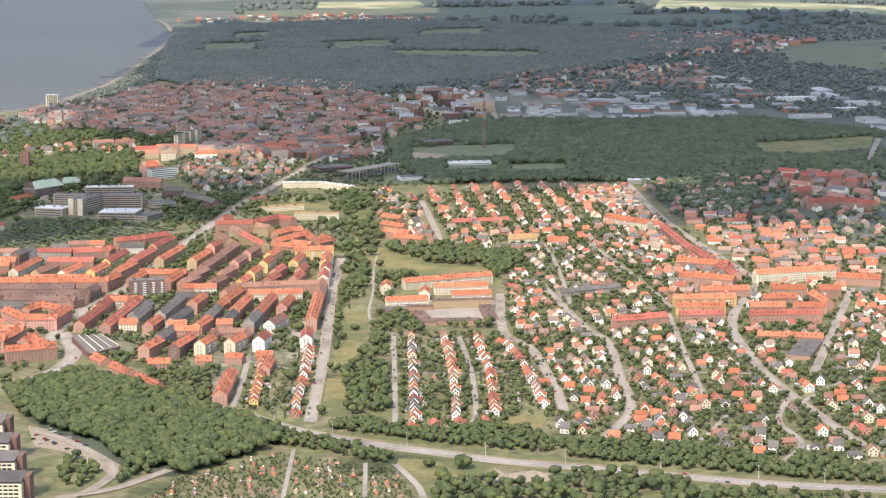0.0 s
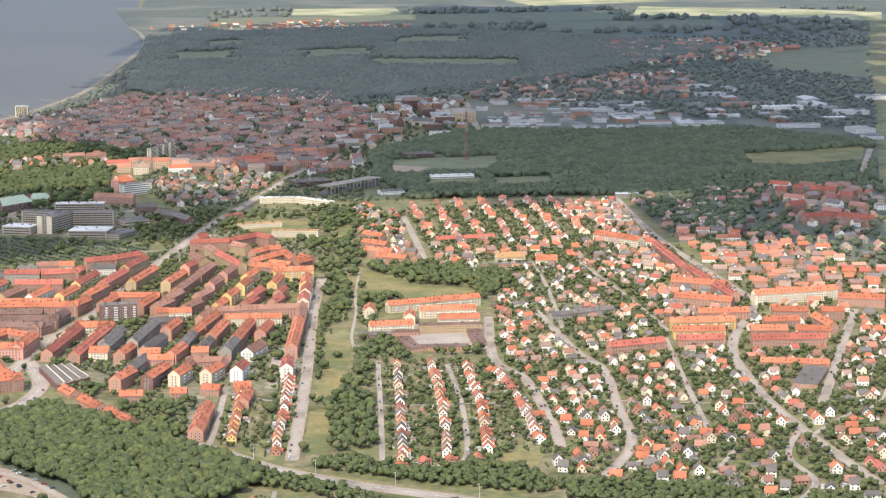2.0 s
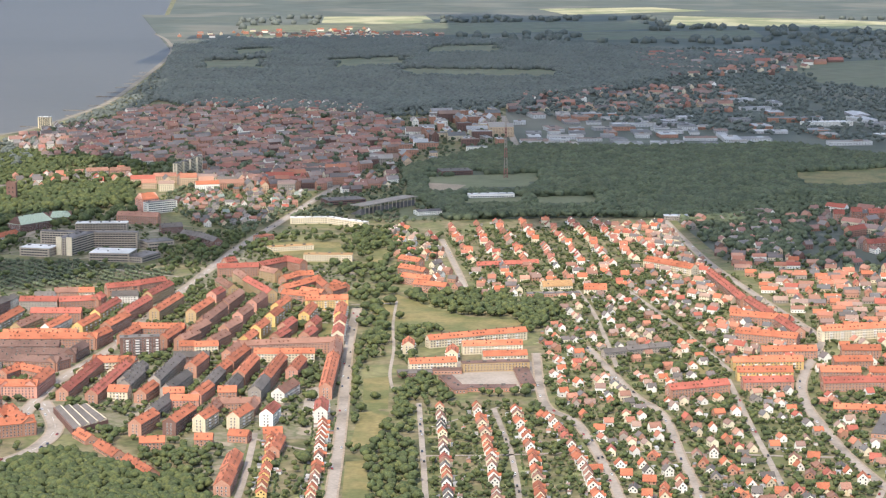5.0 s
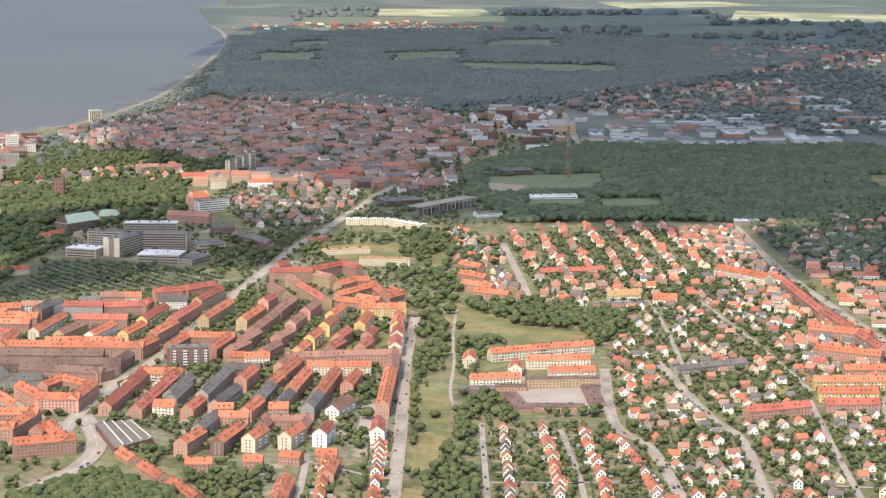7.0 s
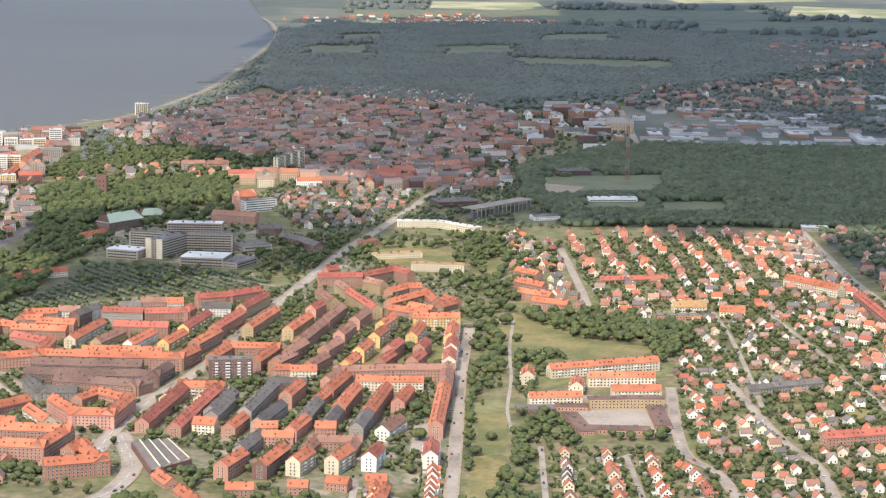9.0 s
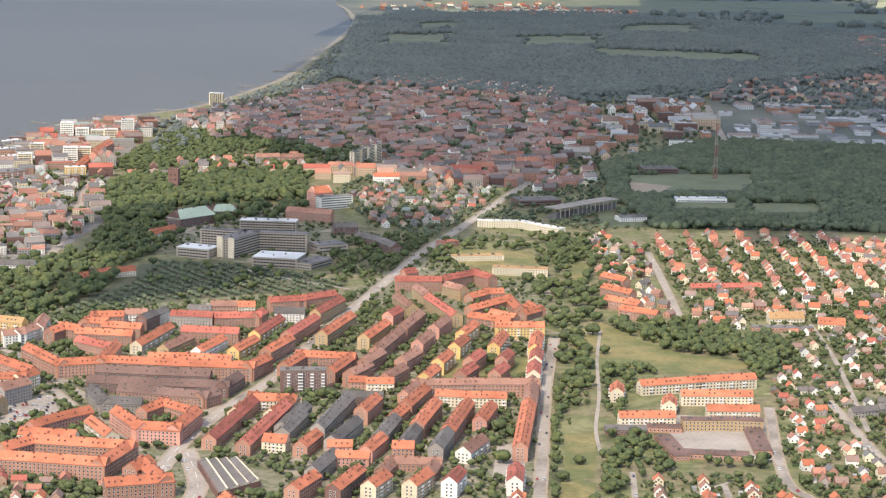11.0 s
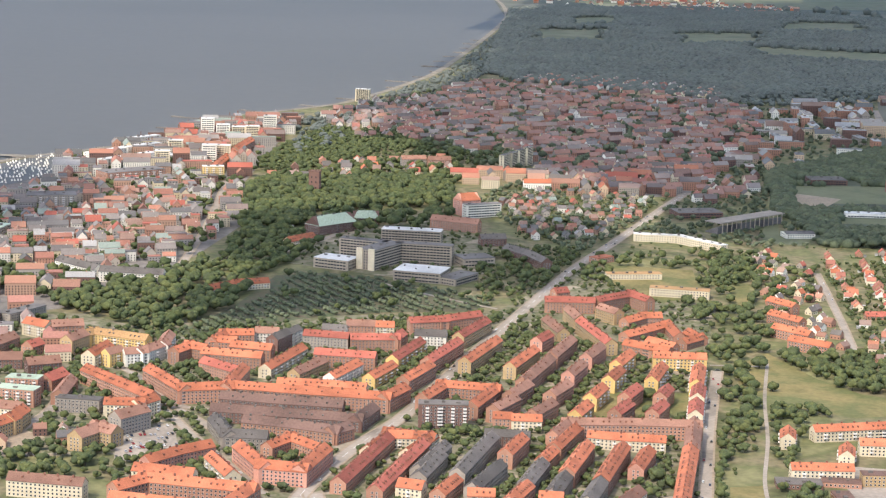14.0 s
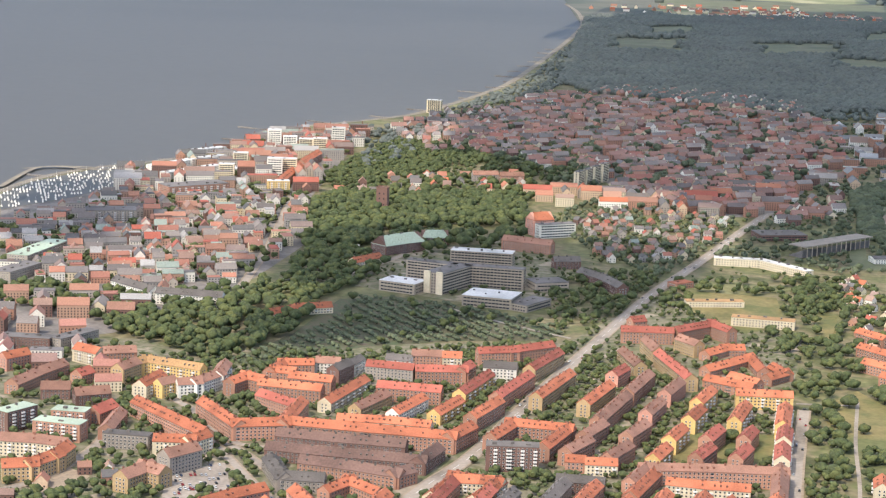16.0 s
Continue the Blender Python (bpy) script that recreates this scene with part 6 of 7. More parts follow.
WOODS = [  # area, spacing, tree size, clumps, level, share kept
    ([(-443, 3791), (-275, 3612), (-207, 3645), (-164, 3926), (79, 4194), (120, 4204), (21, 3834), (12, 3619), (-7, 3307), (-98, 3256), (-144, 3278), (-268, 3298), (-314, 3133), (-513, 3474)], 12, (5, 9), 5, 1, 0.5, lifted_leaf, "trees round the sports fields"),
    ([(-134, 4814), (109, 4996), (90, 4213), (-85, 3945), (-155, 3928)], 20, (6, 10), 4, 1, 0.6, lifted_leaf, "trees at the edge of the old town"),
    ([(-303, 3093), (-210, 3112), (-152, 3084), (-97, 3220), (-92, 2910), (-155, 2832), (-201, 2960), (-268, 2947)], 13, (5, 9), 5, 1, 0.4, leaf, "trees round the school"),
    ([(-873, 4681), (-863, 4925), (-839, 5130), (-843, 5538), (-870, 6086), (-889, 6513), (-865, 6848), (-771, 5900), (-743, 5314), (-765, 4909)], 15, (7, 11), 3, 1, 0.85, hazed_leaf, "trees on the shore slope"),
    ([(-97, 3220), (-31, 3149), (-46, 2919), (-92, 2910)], 12.1, (5.8, 10.3), 5, 1, 0.5, leaf, "trees beside the houses"),
    ([(-989, 7489), (-762, 5350), (-654, 5146), (-401, 5043), (-199, 4960), (99, 5269), (518, 5836), (1037, 6781), (458, 7556), (-184, 7951), (-793, 7832)], 15.0, (15, 20), 1, 1, 0.97, hazed_leaf, "dense northern wood"),
    ([(-103, 3920), (93, 4310), (380, 4268), (664, 4317), (884, 4041), (763, 3477), (555, 3599), (336, 3328), (111, 3361), (-22, 3295), (-84, 3558)], 10.0, (11, 16), 1, 1, 0.96, lifted_leaf, "dark broadleaved wood"),
    ([(4, 3470), (123, 3571), (345, 3783), (291, 3337), (85, 3312), (-7, 3307)], 11, (8, 13), 3, 1, 0.8, lifted_leaf, "dark broadleaved wood"),
    ([(-887, 3731), (-880, 4223), (-768, 4167), (-624, 4236), (-603, 4358), (-521, 4209), (-527, 4090), (-703, 3981), (-772, 3759), (-831, 3685)], 10.5, (6, 10), 4, 1, 0.95, leaf, "wooded slope above the town"),
    ([(-753, 3189), (-826, 3422), (-827, 3602), (-733, 3589), (-698, 3658), (-592, 3666), (-531, 3522), (-524, 3454), (-614, 3408), (-683, 3343), (-689, 3215), (-712, 3090)], 12, (9, 15), 6, 1, 0.85, leaf, "castle park trees"),
    ([(-750, 3190), (-684, 3197), (-631, 3122), (-638, 3014), (-655, 2880), (-685, 2899), (-740, 3043)], 13, (8, 13), 5, 1, 0.75, leaf, "trees round the hospital"),
    ([(-999, 2843), (-971, 2869), (-810, 2852), (-760, 2934), (-647, 2853), (-641, 2744), (-669, 2609), (-711, 2618), (-809, 2683), (-863, 2744), (-958, 2752)], 12, (8, 14), 5, 1, 0.8, leaf, "park trees south of the centre"),
    ([(-425, 3096), (-377, 3185), (-306, 3141), (-338, 2968), (-362, 2872), (-415, 2910)], 14, (6, 11), 5, 1, 0.7, leaf, "street trees by the hospital"),
    ([(-424, 1888), (-363, 1951), (-297, 1896), (-231, 1859), (-181, 1769), (-147, 1728), (-140, 1693), (-168, 1639), (-221, 1578), (-253, 1603), (-299, 1687), (-372, 1758)], 7.5, (8, 12), 7, 1, 0.9, leaf, "dense green copse"),
    ([(-297, 1995), (-261, 1989), (-225, 1973), (-220, 1842), (-263, 1891), (-291, 1921)], 8.8, (5.2, 8.6), 5, 1, 0.8, leaf, "trees behind the brick rows"),
    ([(-323, 1604), (-307, 1648), (-281, 1618), (-244, 1611), (-239, 1589), (-270, 1548), (-305, 1562)], 10.0, (4.6, 8.6), 5, 1, 0.9, leaf, "trees beside the car park"),
    ([(-102, 1747), (-72, 1768), (-41, 1749), (-2, 1720), (42, 1754), (76, 1732), (95, 1691), (93, 1652), (40, 1668), (-2, 1684), (-61, 1713), (-96, 1726)], 6.4, (4.6, 7.4), 5, 1, 0.95, leaf, "belt of trees along the main road"),
    ([(-153, 1730), (-126, 1722), (-80, 1699), (-64, 1669), (-41, 1646), (-42, 1616), (-56, 1623), (-94, 1654), (-149, 1686)], 6.4, (4.6, 7.4), 5, 1, 0.95, leaf, "belt of trees along the main road"),
    ([(100, 1689), (201, 1677), (293, 1645), (363, 1598), (354, 1559), (281, 1576), (193, 1603), (102, 1642)], 6.4, (4.6, 7.4), 5, 1, 0.95, leaf, "belt of trees along the main road"),
    ([(-7, 1573), (30, 1592), (62, 1572), (99, 1591), (189, 1567), (207, 1501), (-7, 1503)], 11.2, (5.8, 11.5), 5, 1, 0.9, leaf, "trees south of the main road"),
    ([(212, 1539), (274, 1535), (346, 1522), (340, 1492), (206, 1493)], 10, (5, 9), 8, 1, 0.8, leaf, "trees south of the main road"),
    ([(-100, 2028), (-82, 2059), (-71, 2007), (-56, 1987), (-48, 1795), (-85, 1780), (-96, 1827), (-102, 1922)], 9.4, (5.8, 9.8), 5, 1, 0.95, leaf, "clump of park trees"),
    ([(-73, 2194), (-51, 2243), (-32, 2230), (-15, 2181), (-26, 2134), (-48, 2146), (-51, 2007), (-71, 2027), (-76, 2113)], 8.8, (5.2, 8.6), 5, 1, 0.85, leaf, "clump of park trees"),
    ([(-131, 2270), (-118, 2296), (-113, 2114), (-104, 1969), (-112, 1932), (-107, 1780), (-118, 1780), (-122, 1941), (-123, 2114)], 8.8, (5.2, 8.6), 5, 1, 0.95, leaf, "row of round street trees"),
    ([(-100, 2194), (-87, 2231), (-87, 2113), (-100, 2113)], 10.0, (5.8, 9.2), 5, 1, 0.95, leaf, "clump of park trees"),
    ([(-128, 2379), (-105, 2422), (-99, 2323), (-118, 2296)], 10.0, (4.6, 8.6), 5, 1, 0.85, leaf, "clump of park trees"),
    ([(-47, 2687), (-10, 2708), (36, 2703), (56, 2640), (46, 2553), (9, 2558), (-24, 2546), (-42, 2604)], 10.0, (6.9, 10.9), 5, 1, 0.97, leaf, "tall park trees"),
    ([(44, 2626), (85, 2659), (104, 2575), (98, 2505), (67, 2456), (50, 2519)], 10.0, (6.9, 10.9), 5, 1, 0.95, leaf, "tall park trees"),
    ([(-92, 2477), (-51, 2524), (-22, 2495), (-22, 2470), (-53, 2456), (-89, 2429)], 8.8, (5.2, 8.6), 5, 1, 0.95, leaf, "belt of park trees"),
    ([(-120, 2523), (-95, 2505), (-86, 2408), (-100, 2366), (-116, 2414)], 15.0, (6.9, 11.5), 5, 1, 0.8, leaf, "belt of park trees"),
    ([(-90, 2653), (-59, 2699), (-53, 2608), (-75, 2592)], 11.2, (9.2, 13.8), 5, 1, 0.98, leaf, "tall park trees"),
    ([(-76, 2240), (-33, 2256), (-31, 2222), (-74, 2211)], 10.0, (4.6, 8.0), 5, 1, 0.95, leaf, "trees by the school"),
    ([(-80, 2190), (-62, 2193), (-60, 2087), (-76, 2073), (-88, 2141)], 10.0, (4.6, 8.6), 5, 1, 0.8, leaf, "trees by the school"),
    ([(-3, 2186), (59, 2188), (61, 2157), (0, 2155)], 11.0, (5.8, 10.3), 5, 1, 0.7, leaf, "trees by the school"),
    ([(-159, 2774), (-135, 2842), (-112, 2887), (-107, 2726), (-110, 2652), (-141, 2631)], 12.1, (5.8, 10.3), 5, 1, 0.45, leaf, "tall park trees"),
    ([(-181, 2914), (-155, 2950), (-139, 2878), (-160, 2809)], 11.0, (6.9, 10.3), 5, 1, 0.7, leaf, "tall park trees"),
    ([(-167, 3219), (-94, 3218), (-68, 2872), (-87, 2679), (-125, 2680), (-145, 2774)], 15, (7, 12), 6, 1, 0.5, leaf, "park trees"),
    ([(-714, 2605), (-382, 2788), (-146, 2626), (-139, 2053), (-522, 1994)], 12, (5, 8), 5, 1, 0.5, leaf, "yard trees between the apartment rows"),
    ([(-571, 2315), (-562, 2337), (-519, 2261), (-521, 2243), (-547, 2242)], 8.8, (5.8, 9.8), 5, 1, 0.9, leaf, "street trees by the court blocks"),
    ([(-541, 2203), (-523, 2224), (-502, 2162), (-520, 2150)], 8.8, (5.2, 8.0), 5, 1, 0.9, leaf, "trees in the court"),
    ([(-503, 2220), (-458, 2147), (-462, 2128), (-501, 2195)], 8.8, (5.2, 8.0), 5, 1, 0.8, leaf, "street trees by the court blocks"),
    ([(-683, 2162), (-667, 2214), (-605, 2208), (-582, 2168), (-590, 2141), (-661, 2110)], 10.0, (5.8, 10.3), 5, 1, 0.8, leaf, "trees beside the yellow-brick house"),
    ([(-606, 2063), (-567, 2078), (-505, 2077), (-435, 2022), (-437, 1983), (-567, 1956)], 8, (3, 6.5), 8, 1, 0.8, leaf, "garden trees below the court block"),
    ([(-595, 2310), (-590, 2351), (-563, 2279), (-571, 2249)], 10.0, (4.6, 8.0), 5, 1, 0.7, leaf, "street trees by the court blocks"),
    ([(-880, 4223), (-521, 4209), (-516, 4013), (-560, 3719), (-736, 3604), (-870, 3668)], 13, (6, 10), 4, 1, 0.6, leaf, "trees between the hillside villas"),
    ([(-803, 3631), (-599, 3981), (-497, 3292), (-619, 3197), (-703, 3167)], 17, (10, 16), 5, 1, 0.6, leaf, "town park trees"),
    ([(-647, 2909), (-600, 2961), (-374, 2904), (-371, 2817), (-600, 2688)], 24, (7, 11), 5, 1, 0.3, leaf, "cemetery trees"),
    ([(321, 3275), (581, 3444), (771, 3477), (595, 2667), (423, 2942), (348, 2943)], 20, (7, 12), 5, 1, 0.6, lifted_leaf, "trees among the eastern houses"),
    ([(128, 5936), (1333, 6065), (939, 4253), (653, 4497), (134, 4920)], 23, (8, 13), 3, 1, 0.6, hazed_leaf, "scattered far trees"),
    ([(435, 7163), (1630, 7431), (1333, 6065), (518, 5836)], 36, (9, 15), 3, 1, 0.65, hazed_leaf, "scattered far woods"),
    ([(-954, 9436), (2049, 9362), (1630, 7431), (462, 7625), (-186, 8028), (-801, 7906)], 48, (24, 34), 1, 1, 0.32, hazed_leaf, "hedges and copses on the far plain"),
    ([(-875, 4556), (-717, 5133), (-146, 4867), (-113, 4243), (-277, 3641), (-416, 3639), (-764, 4162)], 22, (10, 15), 4, 1, 0.45, lifted_leaf, "trees in the old town"),
    ([(-1154, 3193), (-1098, 3484), (-991, 3614), (-867, 3612), (-774, 3263), (-768, 3068), (-769, 2963), (-829, 2908), (-977, 2883), (-1050, 2958)], 15, (7, 11), 5, 1, 0.45, leaf, "trees in the streets of the centre"),
    ([(-1169, 3652), (-1132, 3850), (-1095, 4063), (-1092, 4185), (-955, 4285), (-921, 4227), (-906, 3901), (-867, 3612), (-991, 3614), (-1098, 3484)], 18, (7, 11), 4, 1, 0.4, leaf, "trees in the harbour quarter"),
    ([(-902, 4278), (-870, 4612), (-736, 4948), (-761, 5440), (-790, 5287), (-855, 4884), (-900, 4597)], 26, (7, 12), 5, 1, 0.6, hazed_leaf, "trees above the shore"),
    ([(-957, 4339), (-899, 4419), (-741, 4947), (-648, 5098), (-696, 4732), (-815, 4301), (-813, 3986), (-846, 3828)], 22, (8, 13), 5, 1, 0.7, hazed_leaf, "trees above the shore"),
    ([(-765, 2955), (-700, 3010), (-690, 3120), (-640, 3110), (-640, 2960), (-670, 2880)], 13, (7, 12), 5, 1, 0.7, leaf, "trees on the slope beside the hospital"),
    ([(-902, 2600), (-800, 2640), (-662, 2589), (-570, 2480), (-560, 2205), (-697, 2162), (-800, 2400)], 13, (5, 9), 5, 1, 0.5, leaf, "yard trees between the town blocks"),
    ([(336, 3404), (534, 3428), (487, 3098), (434, 2970), (386, 2972), (354, 3104)], 12, (8, 12.5), 4, 1, 0.85, lifted_leaf, "dark trees among the eastern houses"),
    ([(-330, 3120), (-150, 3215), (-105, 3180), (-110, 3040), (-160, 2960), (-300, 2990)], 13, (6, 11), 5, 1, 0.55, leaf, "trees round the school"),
    ([(300, 3325), (560, 3570), (760, 3440), (740, 3350), (560, 3400), (330, 3270)], 11, (8, 12), 3, 1, 0.9, lifted_leaf, "dark edge of the wood"),
    ([(-657, 2308), (-584, 2323), (-529, 2136), (-593, 2123)], 12, (5, 8.5), 5, 1, 0.6, leaf, "yard trees beside the car park"),
    ([(-230, 4990), (110, 5310), (520, 5850), (560, 5740), (140, 5060), (60, 4960), (-150, 4830)], 19, (11, 16), 3, 1, 0.7, hazed_leaf, "trees along the edge of the northern wood"),
    ([(-463, 2028), (-409, 2021), (-395, 1937), (-433, 1903)], 11, (4.5, 8), 5, 1, 0.55, leaf, "trees round the car park by the crossing"),
    ([(-86, 2493), (-51, 2461), (-56, 2263), (-75, 2240)], 12, (6, 10), 5, 1, 0.7, leaf, "trees beside the pale blocks"),
    ([(-363, 2024), (-321, 2044), (-299, 2000), (-336, 1939)], 10, (5, 8), 5, 1, 0.7, leaf, "trees behind the market hall"),
]
for poly, gap, size, clumps, level, kept, mat, label in WOODS:
    wood("woodland" if gap > 9.5 else "trees", scatter(poly, gap, kept, -3.0 if "centre" in label or "town" in label or "quarter" in label else size[1] * 0.45 if gap < 12 else 2.5), size, clumps, level, mat, label, trunks=gap < 12)

wood("trees", [p for p in grid_in([(-669, 2609), (-634, 2720), (-618, 2835), (-620, 2939), (-518, 2931), (-390, 2862), (-377, 2813), (-564, 2715), (-633, 2599)], -50, 4.6, 14, 0.12) if random.random() < 0.82 and free(p, 1.0)], (3.4, 6.0), 3, 1, lifted_leaf, "clipped dark cemetery trees in straight rows", trunks=False)

# garden trees and hedges
GARDENS = [
    ([(-43, 1732), (-54, 2136), (62, 2135), (111, 1780), (79, 1761), (47, 1712)], 6.5, 0.6),
    ([(75, 2179), (245, 2162), (328, 2221), (478, 2129), (369, 1627), (281, 1628), (106, 1708), (88, 1855)], 6.5, 0.62),
    ([(-188, 1784), (-195, 2002), (-128, 1976), (-124, 1757)], 9, 0.6),
    ([(69, 2179), (77, 2431), (145, 2894), (265, 2866), (263, 2271), (245, 2162)], 7.5, 0.6),
    ([(257, 2271), (392, 2426), (530, 2369), (472, 2100)], 8.5, 0.55),
    ([(-30, 3185), (208, 3244), (339, 2864), (388, 2426), (263, 2271), (111, 2676), (12, 2678)], 8.5, 0.6),
    ([(-236, 1513), (-221, 1572), (-137, 1655), (-40, 1602), (-18, 1510)], 4.2, 0.7),
    ([(-714, 2605), (-382, 2788), (-146, 2626), (-139, 2053), (-522, 1994)], 9.0, 0.7),
    ([(-902, 2623), (-662, 2589), (-374, 2788), (-301, 2288), (-697, 2162)], 10, 0.5),
    ([(-309, 2437), (-143, 2593), (-129, 2001), (-279, 2003)], 14, 0.5),
    ([(-151, 2599), (-88, 2637), (-79, 2063), (-135, 2054)], 15, 0.35),
    ([(388, 2426), (340, 3027), (426, 2969), (605, 2713), (534, 2387)], 9, 0.55),
    ([(-374, 2788), (-288, 3081), (-144, 2897), (-146, 2648), (-345, 2590)], 9, 0.5),
    ([(-668, 3002), (-641, 3194), (-531, 3362), (-422, 3167), (-405, 3004), (-489, 2942), (-604, 2977)], 11, 0.5),
    ([(-430, 3160), (-330, 3200), (-300, 3060), (-350, 2840), (-390, 2830), (-420, 2950)], 9, 0.6),
    ([(-463, 3503), (-313, 3614), (-242, 3595), (-264, 3471), (-305, 3269), (-401, 3212)], 9, 0.55),
    ([(-443, 3791), (-164, 3926), (77, 4131), (7, 3242), (-98, 3265), (-210, 3112), (-314, 3133), (-513, 3474)], 20, 0.5),
    ([(-463, 3503), (-242, 3595), (-303, 3251), (-401, 3212)], 20, 0.6),
    ([(-1154, 3193), (-774, 3263), (-769, 2963), (-977, 2883)], 50, 0.4),
]
for poly, gap, kept in GARDENS:
    wood("garden_trees", scatter(poly, gap, kept, 1.2), (1.8, 6.6) if gap > 5 else (1.2, 2.9), 4, 1, leaf, "garden trees, hedges and bushes", trunks=False)

# single park trees
solo = []
for k in range(5):
    ob = empty("tree", 0, 0, label="broad green park tree standing alone on grass", category="tree", group="single park trees")
    size = 7 + k
    c, r = crown_spots(0, 0, size, 22)
    v, f = puffs(c, r, 2, rag=0.28)
    crown = new("crown", mesh_of("crown", v, f, leaf))
    crown.parent = ob
    s = Shape()
    for z0, z1, w0, w1, dx in ((0, size * 0.5, 0.5, 0.35, 0), (size * 0.4, size * 0.8, 0.25, 0.12, 2.0), (size * 0.4, size * 0.8, 0.25, 0.12, -1.8)):
        ring0 = [(w0 * math.cos(q), w0 * math.sin(q), z0) for q in np.linspace(0, 5.03, 5)]
        ring1 = [(dx + w1 * math.cos(q), w1 * math.sin(q), z1) for q in np.linspace(0, 5.03, 5)]
        s.solid(ring0 + ring1, [(i, (i + 1) % 5, 5 + (i + 1) % 5, 5 + i) for i in range(5)])
    s.link("trunk", bark, ob)
    solo.append(ob)
used = set()
for poly, gap, kept in (([(-114, 2238), (-85, 2250), (-83, 2113), (-106, 2113), (-114, 1927), (-89, 1827), (-111, 1780)], 40, 0.35), ([(-123, 2621), (-88, 2694), (-42, 2604), (-2, 2556), (50, 2536), (-9, 2469), (-95, 2482)], 40, 0.35),
                        ([(-237, 2462), (-223, 2501), (-149, 2517), (-147, 2434), (-234, 2402)], 24, 0.5), ([(-134, 2624), (-105, 2624), (-90, 2437), (-122, 2367)], 18, 0.7), ([(-39, 1616), (-2, 1626), (46, 1586), (4, 1579)], 26, 0.6),
                        ([(-173, 2258), (-154, 2233), (-132, 1861), (-141, 1796)], 22, 0.5), ([(176, 2303), (240, 2329), (244, 2268), (177, 2257)], 20, 0.7)):
    for p in scatter(poly, gap, kept, 3, lawns=True):
        k = random.randrange(5)
        m = pose(p[0] * K, p[1] * K, 0, 0, 0, random.uniform(0, 360))
        if k in used:
            copy_thing(solo[k], m)
        else:
            solo[k].matrix_basis = m
            used.add(k)

# ---- cars ----
CARS = [("white", (0.7, 0.7, 0.68)), ("silver", (0.45, 0.45, 0.46)), ("dark blue", (0.03, 0.05, 0.1)), ("red", (0.35, 0.03, 0.03)), ("black", (0.02, 0.02, 0.022))]
car_protos = []
for n, c in CARS:
    ob = empty("car", 0, 0, label="%s parked car on the asphalt" % n, category="car", group="cars in the streets")
    s = Shape()
    s.solid([(x, y, z) for z, k in ((0.35, 1.0), (0.9, 0.96)) for x, y in ((-2.2 * k, -0.88 * k), (2.2 * k, -0.88 * k), (2.2 * k, 0.88 * k), (-2.2 * k, 0.88 * k))],
            [(4, 5, 6, 7), (0, 1, 5, 4), (1, 2, 6, 5), (2, 3, 7, 6), (3, 0, 4, 7)])
    s.solid([(-1.5, -0.8, 0.9), (1.0, -0.8, 0.9), (1.0, 0.8, 0.9), (-1.5, 0.8, 0.9), (-1.1, -0.65, 1.45), (0.4, -0.65, 1.45), (0.4, 0.65, 1.45), (-1.1, 0.65, 1.45)], [(4, 5, 6, 7)])
    s.link("body", material(n + "_car_paint", [c], rough=0.3, bump=0, stain=0.05), ob)
    s = Shape()
    s.solid([(-1.5, -0.8, 0.92), (1.0, -0.8, 0.92), (1.0, 0.8, 0.92), (-1.5, 0.8, 0.92), (-1.1, -0.65, 1.42), (0.4, -0.65, 1.42), (0.4, 0.65, 1.42), (-1.1, 0.65, 1.42)], [(0, 1, 5, 4), (1, 2, 6, 5), (2, 3, 7, 6), (3, 0, 4, 7)])
    s.link("window", pane, ob)
    for x in (-1.35, 1.35):
        for y in (-0.8, 0.8):
            s = Shape()
            ring = [(x + 0.33 * math.cos(q), 0.33 + 0.33 * math.sin(q)) for q in np.linspace(0, 5.5, 8)]
            s.solid([(a, y - 0.1, b) for a, b in ring] + [(a, y + 0.1, b) for a, b in ring], [(i, (i + 1) % 8, 8 + (i + 1) % 8, 8 + i) for i in range(8)] + [tuple(range(8)), tuple(range(15, 7, -1))])
            s.link("wheel", dark_metal, ob)
    car_protos.append(ob)
placed = set()


def put_car(x, y, deg):
    k = random.randrange(len(CARS))
    m = Matrix.Translation((x * K, y * K, 0.66 * K)) @ pose(0, 0, 0, 0, 0, deg)
    if k in placed:
        copy_thing(car_protos[k], m)
    else:
        car_protos[k].matrix_basis = m
        placed.add(k)


for (pts, w), n in zip(streets, (14, 26, 26, 10, 3, 8, 8, 10, 10, 5, 10, 6, 4, 4, 8)):
    for _ in range(n):
        i = random.randrange(len(pts) - 1)
        (ux, uy), d = unit(pts[i], pts[i + 1])
        q, side = random.uniform(0, d), random.choice((-1, 1)) * (w / 2 - 2.0)
        put_car(pts[i][0] + ux * q - uy * side, pts[i][1] + uy * q + ux * side, math.degrees(math.atan2(uy, ux)))
for poly in ([(-581, 2209), (-586, 2276), (-569, 2296), (-544, 2231)], [(-603, 2252), (-583, 2274), (-570, 2296), (-564, 2195), (-579, 2175)]):
    for p in grid_in(poly, 30, 3.4, 11, 0.1):
        if random.random() < 0.32:
            put_car(*p, 120 + random.uniform(-3, 3))

for p in grid_in([(-366, 1742), (-348, 1733), (-312, 1688), (-280, 1628), (-290, 1618), (-330, 1670), (-356, 1690)], -52, 5.2, 9, 0.1):
    if random.random() < 0.4 and free(p, 1.5):
        put_car(*p, 38 + random.uniform(-3, 3))

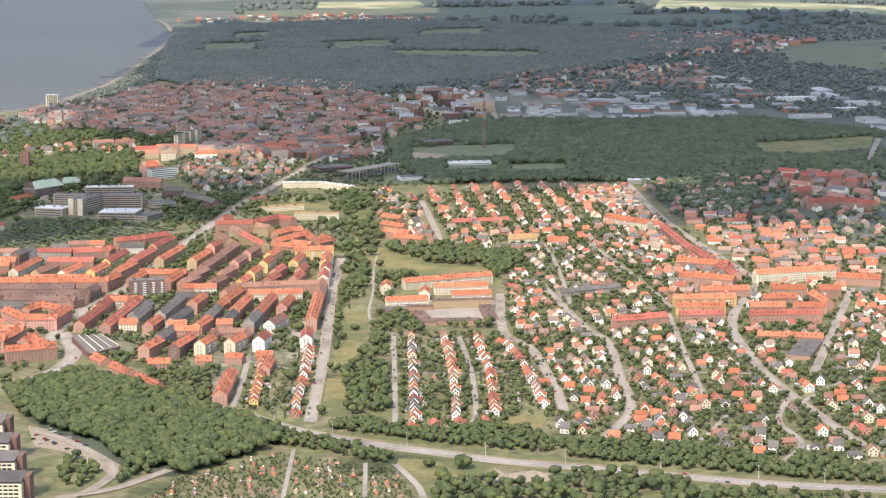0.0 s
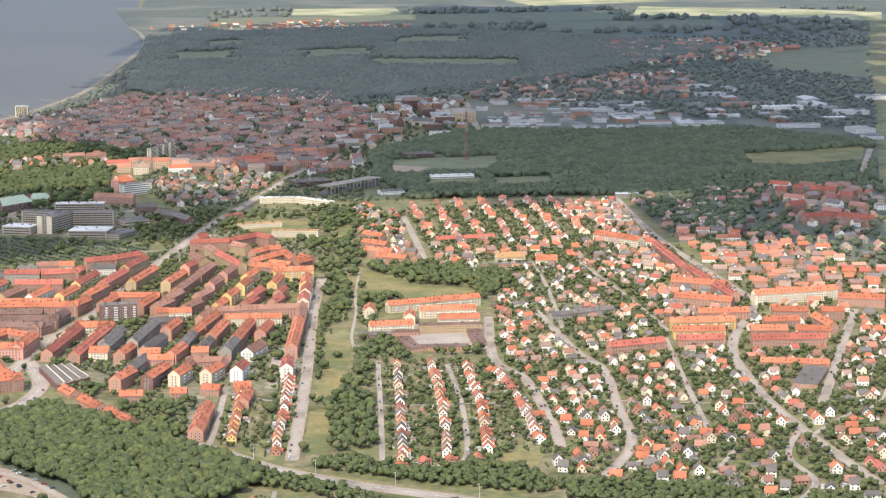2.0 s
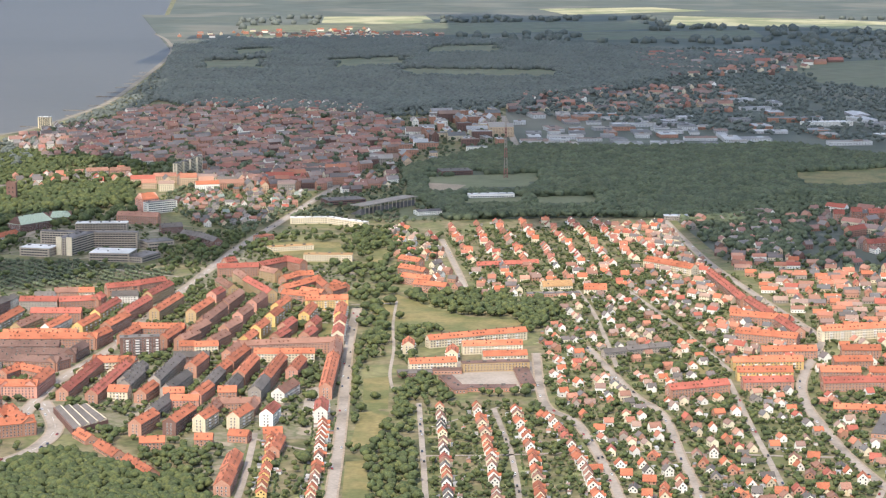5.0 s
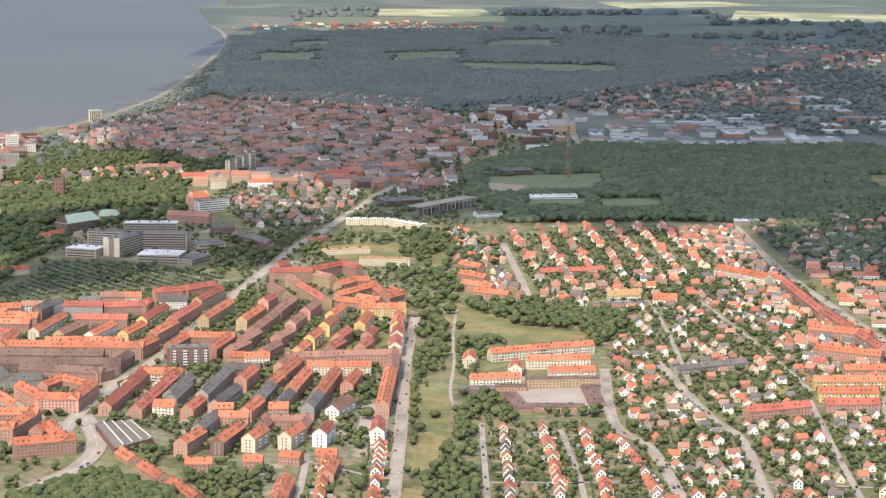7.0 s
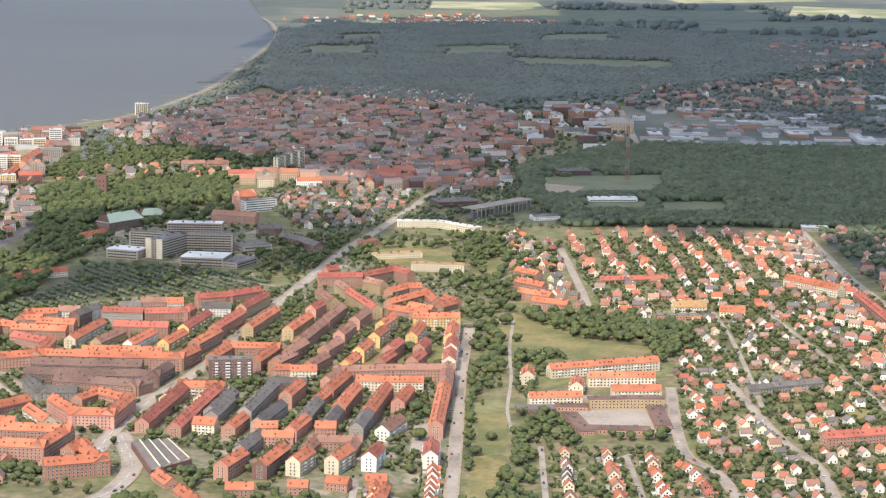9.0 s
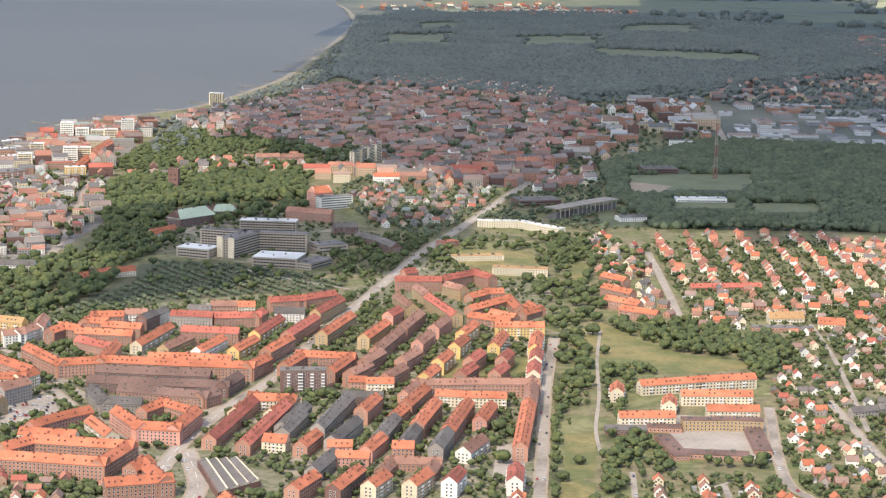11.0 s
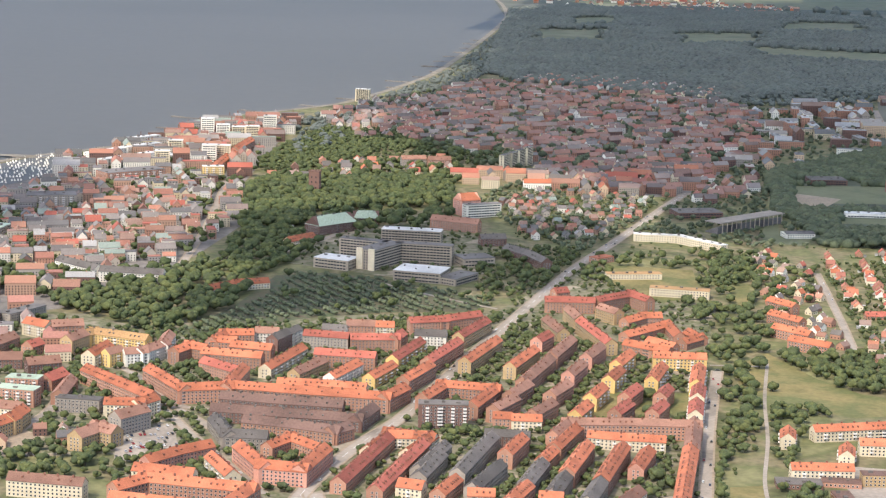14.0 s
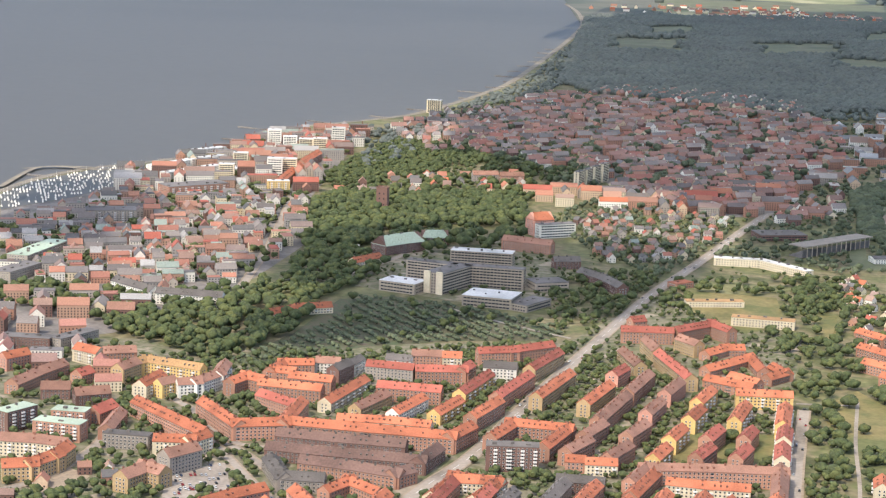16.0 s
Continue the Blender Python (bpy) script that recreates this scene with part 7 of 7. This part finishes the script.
# ---- street lamps along the main road ----
lamp = empty("street_lamp", 0, 0, label="tall grey steel street lamp beside the main road", category="street lamp", group="street lamps of the main road")
s = Shape()
s.solid([(w * math.cos(q), w * math.sin(q), z) for z, w in ((0, 0.22), (12, 0.12)) for q in np.linspace(0, 5.03, 5)], [(i, (i + 1) % 5, 5 + (i + 1) % 5, 5 + i) for i in range(5)])
s.link("pole", roof_mats["pale"], lamp)
s = Shape()
s.box((0, 1.0), (0, 1), 2.6, 0.35, 11.7, 12.0)
s.link("lamp_head", roof_mats["pale"], lamp)
pts, w = streets[0]
first = True
for i in range(0, len(pts) - 1, 2):
    (ux, uy), d = unit(pts[i], pts[i + 1])
    m = pose((pts[i][0] - uy * (w / 2 + 2)) * K, (pts[i][1] + ux * (w / 2 + 2)) * K, 0, 0, 0, math.degrees(math.atan2(uy, ux)) + 180)
    if first:
        lamp.matrix_basis, first = m, False
    else:
        copy_thing(lamp, m)

# ---- marina ----
basin = [(-1202, 3302), (-1253, 3416), (-1257, 3542), (-1217, 3705), (-1143, 3804), (-1132, 3552), (-1153, 3434)]
sheet("water", basin, sea_mat, 0.5, label="sheltered grey marina basin", category="water", kind="structure")
s = Shape()
for p in grid_in(basin, 25, 4.6, 17, 0.15):
    if random.random() < 0.45:
        l = random.uniform(6, 10)
        a = radians(115 + random.uniform(-6, 6))
        u = (math.cos(a), math.sin(a))
        P = lambda q, b, z: (p[0] + u[0] * q - u[1] * b, p[1] + u[1] * q + u[0] * b, z)
        s.solid([P(-l / 2, -1.0, 0.4), P(l * 0.25, -1.1, 0.4), P(l / 2, 0, 0.6), P(l * 0.25, 1.1, 0.4), P(-l / 2, 1.0, 0.4), P(-l / 2, -1.1, 1.4), P(l * 0.25, -1.2, 1.5), P(l / 2 + 0.5, 0, 1.7), P(l * 0.25, 1.2, 1.5), P(-l / 2, 1.1, 1.4)],
                [(5, 6, 7, 8, 9), (0, 1, 6, 5), (1, 2, 7, 6), (2, 3, 8, 7), (3, 4, 9, 8), (4, 0, 5, 9)])
        s.box((p[0], p[1]), u, l * 0.4, 1.6, 1.7, 2.6)
        s.box((p[0] + u[0] * 0.8, p[1] + u[1] * 0.8), u, 0.12, 0.12, 2, 8.5)
s.link("moored_boats", wall_mats["white"], label="rows of white moored sailing boats", category="boats", kind="stuff")
s = Shape()
ribbon(smooth_line([(-1279, 3475), (-1304, 3653), (-1272, 3686), (-1208, 3684), (-1179, 3775)]), 9, 1.2, s)
ribbon(smooth_line([(-1319, 3646), (-1282, 3688), (-1228, 3700)]), 10, 1.3, s)
s.link("breakwater", sand, label="pale stone breakwater of the marina", category="breakwater", kind="structure")


# ---- the cloud whose shade lies over the northern half ----
cloud_mat = bpy.data.materials.new("white_cloud")
cloud_mat.use_nodes = True
nt = cloud_mat.node_tree
nt.nodes.remove(nt.nodes["Principled BSDF"])
glow, dull, mix = nt.nodes.new("ShaderNodeBsdfTranslucent"), nt.nodes.new("ShaderNodeBsdfDiffuse"), nt.nodes.new("ShaderNodeMixShader")
for n in (glow, dull):
    n.inputs["Color"].default_value = (0.93, 0.93, 0.94, 1)
mix.inputs[0].default_value = 0.72
nt.links.new(dull.outputs[0], mix.inputs[1])
nt.links.new(glow.outputs[0], mix.inputs[2])
nt.links.new(mix.outputs[0], nt.nodes["Material Output"].inputs[0])


def cloud(poly, height, cell=110.0):
    """A flat-bottomed cumulus: lumpy on top, ragged at the rim."""
    xs, ys = [p[0] for p in poly], [p[1] for p in poly]
    s = Shape()
    lump = lambda x, y: height + 60 + 240 * max(0.0, noise.fractal((x / 500, y / 500, 3.0), 1.0, 2.0, 4))
    base = lambda x, y: height + 25 * noise.noise((x / 300, y / 300, 9.0))
    cells = set()
    for i in range(int((max(xs) - min(xs)) / cell) + 1):
        for j in range(int((max(ys) - min(ys)) / cell) + 1):
            x, y = min(xs) + (i + 0.5) * cell, min(ys) + (j + 0.5) * cell
            wx, wy = x + 160 * noise.noise((x / 260, y / 260, 0.0)), y + 160 * noise.noise((x / 260, y / 260, 5.0))
            if inside((wx, wy), poly):
                cells.add((i, j))
    for i, j in cells:
        q = [(min(xs) + (i + a) * cell, min(ys) + (j + b) * cell) for a, b in ((0, 0), (1, 0), (1, 1), (0, 1))]
        s.face([(x, y, lump(x, y)) for x, y in q])
        s.face([(x, y, base(x, y)) for x, y in q[::-1]])
        for k, (di, dj) in enumerate(((0, -1), (1, 0), (0, 1), (-1, 0))):
            if (i + di, j + dj) not in cells:
                a, b = q[k], q[(k + 1) % 4]
                s.face([(*a, base(*a)), (*b, base(*b)), (*b, lump(*b)), (*a, lump(*a))])
    return s.link("cloud", cloud_mat, label="broad flat white cumulus cloud high over the land", category="cloud", kind="structure")


CLOUD_Z = 1300.0
shift = (sun_way.x / sun_way.z * CLOUD_Z, sun_way.y / sun_way.z * CLOUD_Z)
SHADE = [(-827, 4301), (-809, 5025), (-1006, 7229), (-900, 8150), (-330, 8230), (-40, 8560), (-60, 9600), (840, 9600), (870, 8700), (1900, 8800), (941, 3894), (640, 2759), (429, 2925), (326, 3329), (208, 3244), (-22, 3316), (-132, 3251), (-256, 3726), (-575, 3821)]
cloud([(x + shift[0], y + shift[1]) for x, y in SHADE], CLOUD_Z)
SMALL_SHADES = [
    [(-740, 3194), (-685, 3321), (-542, 3424), (-452, 3373), (-314, 3217), (-340, 2982), (-375, 2835), (-570, 2738), (-664, 2684), (-749, 2679), (-836, 2754), (-756, 2842), (-734, 2977)],
    [(-1270, 3488), (-1129, 3526), (-1041, 3493), (-949, 3184), (-990, 3037), (-1065, 3011)],
]
for poly in SMALL_SHADES:
    cloud([(x + shift[0], y + shift[1]) for x, y in poly], CLOUD_Z, 45.0)
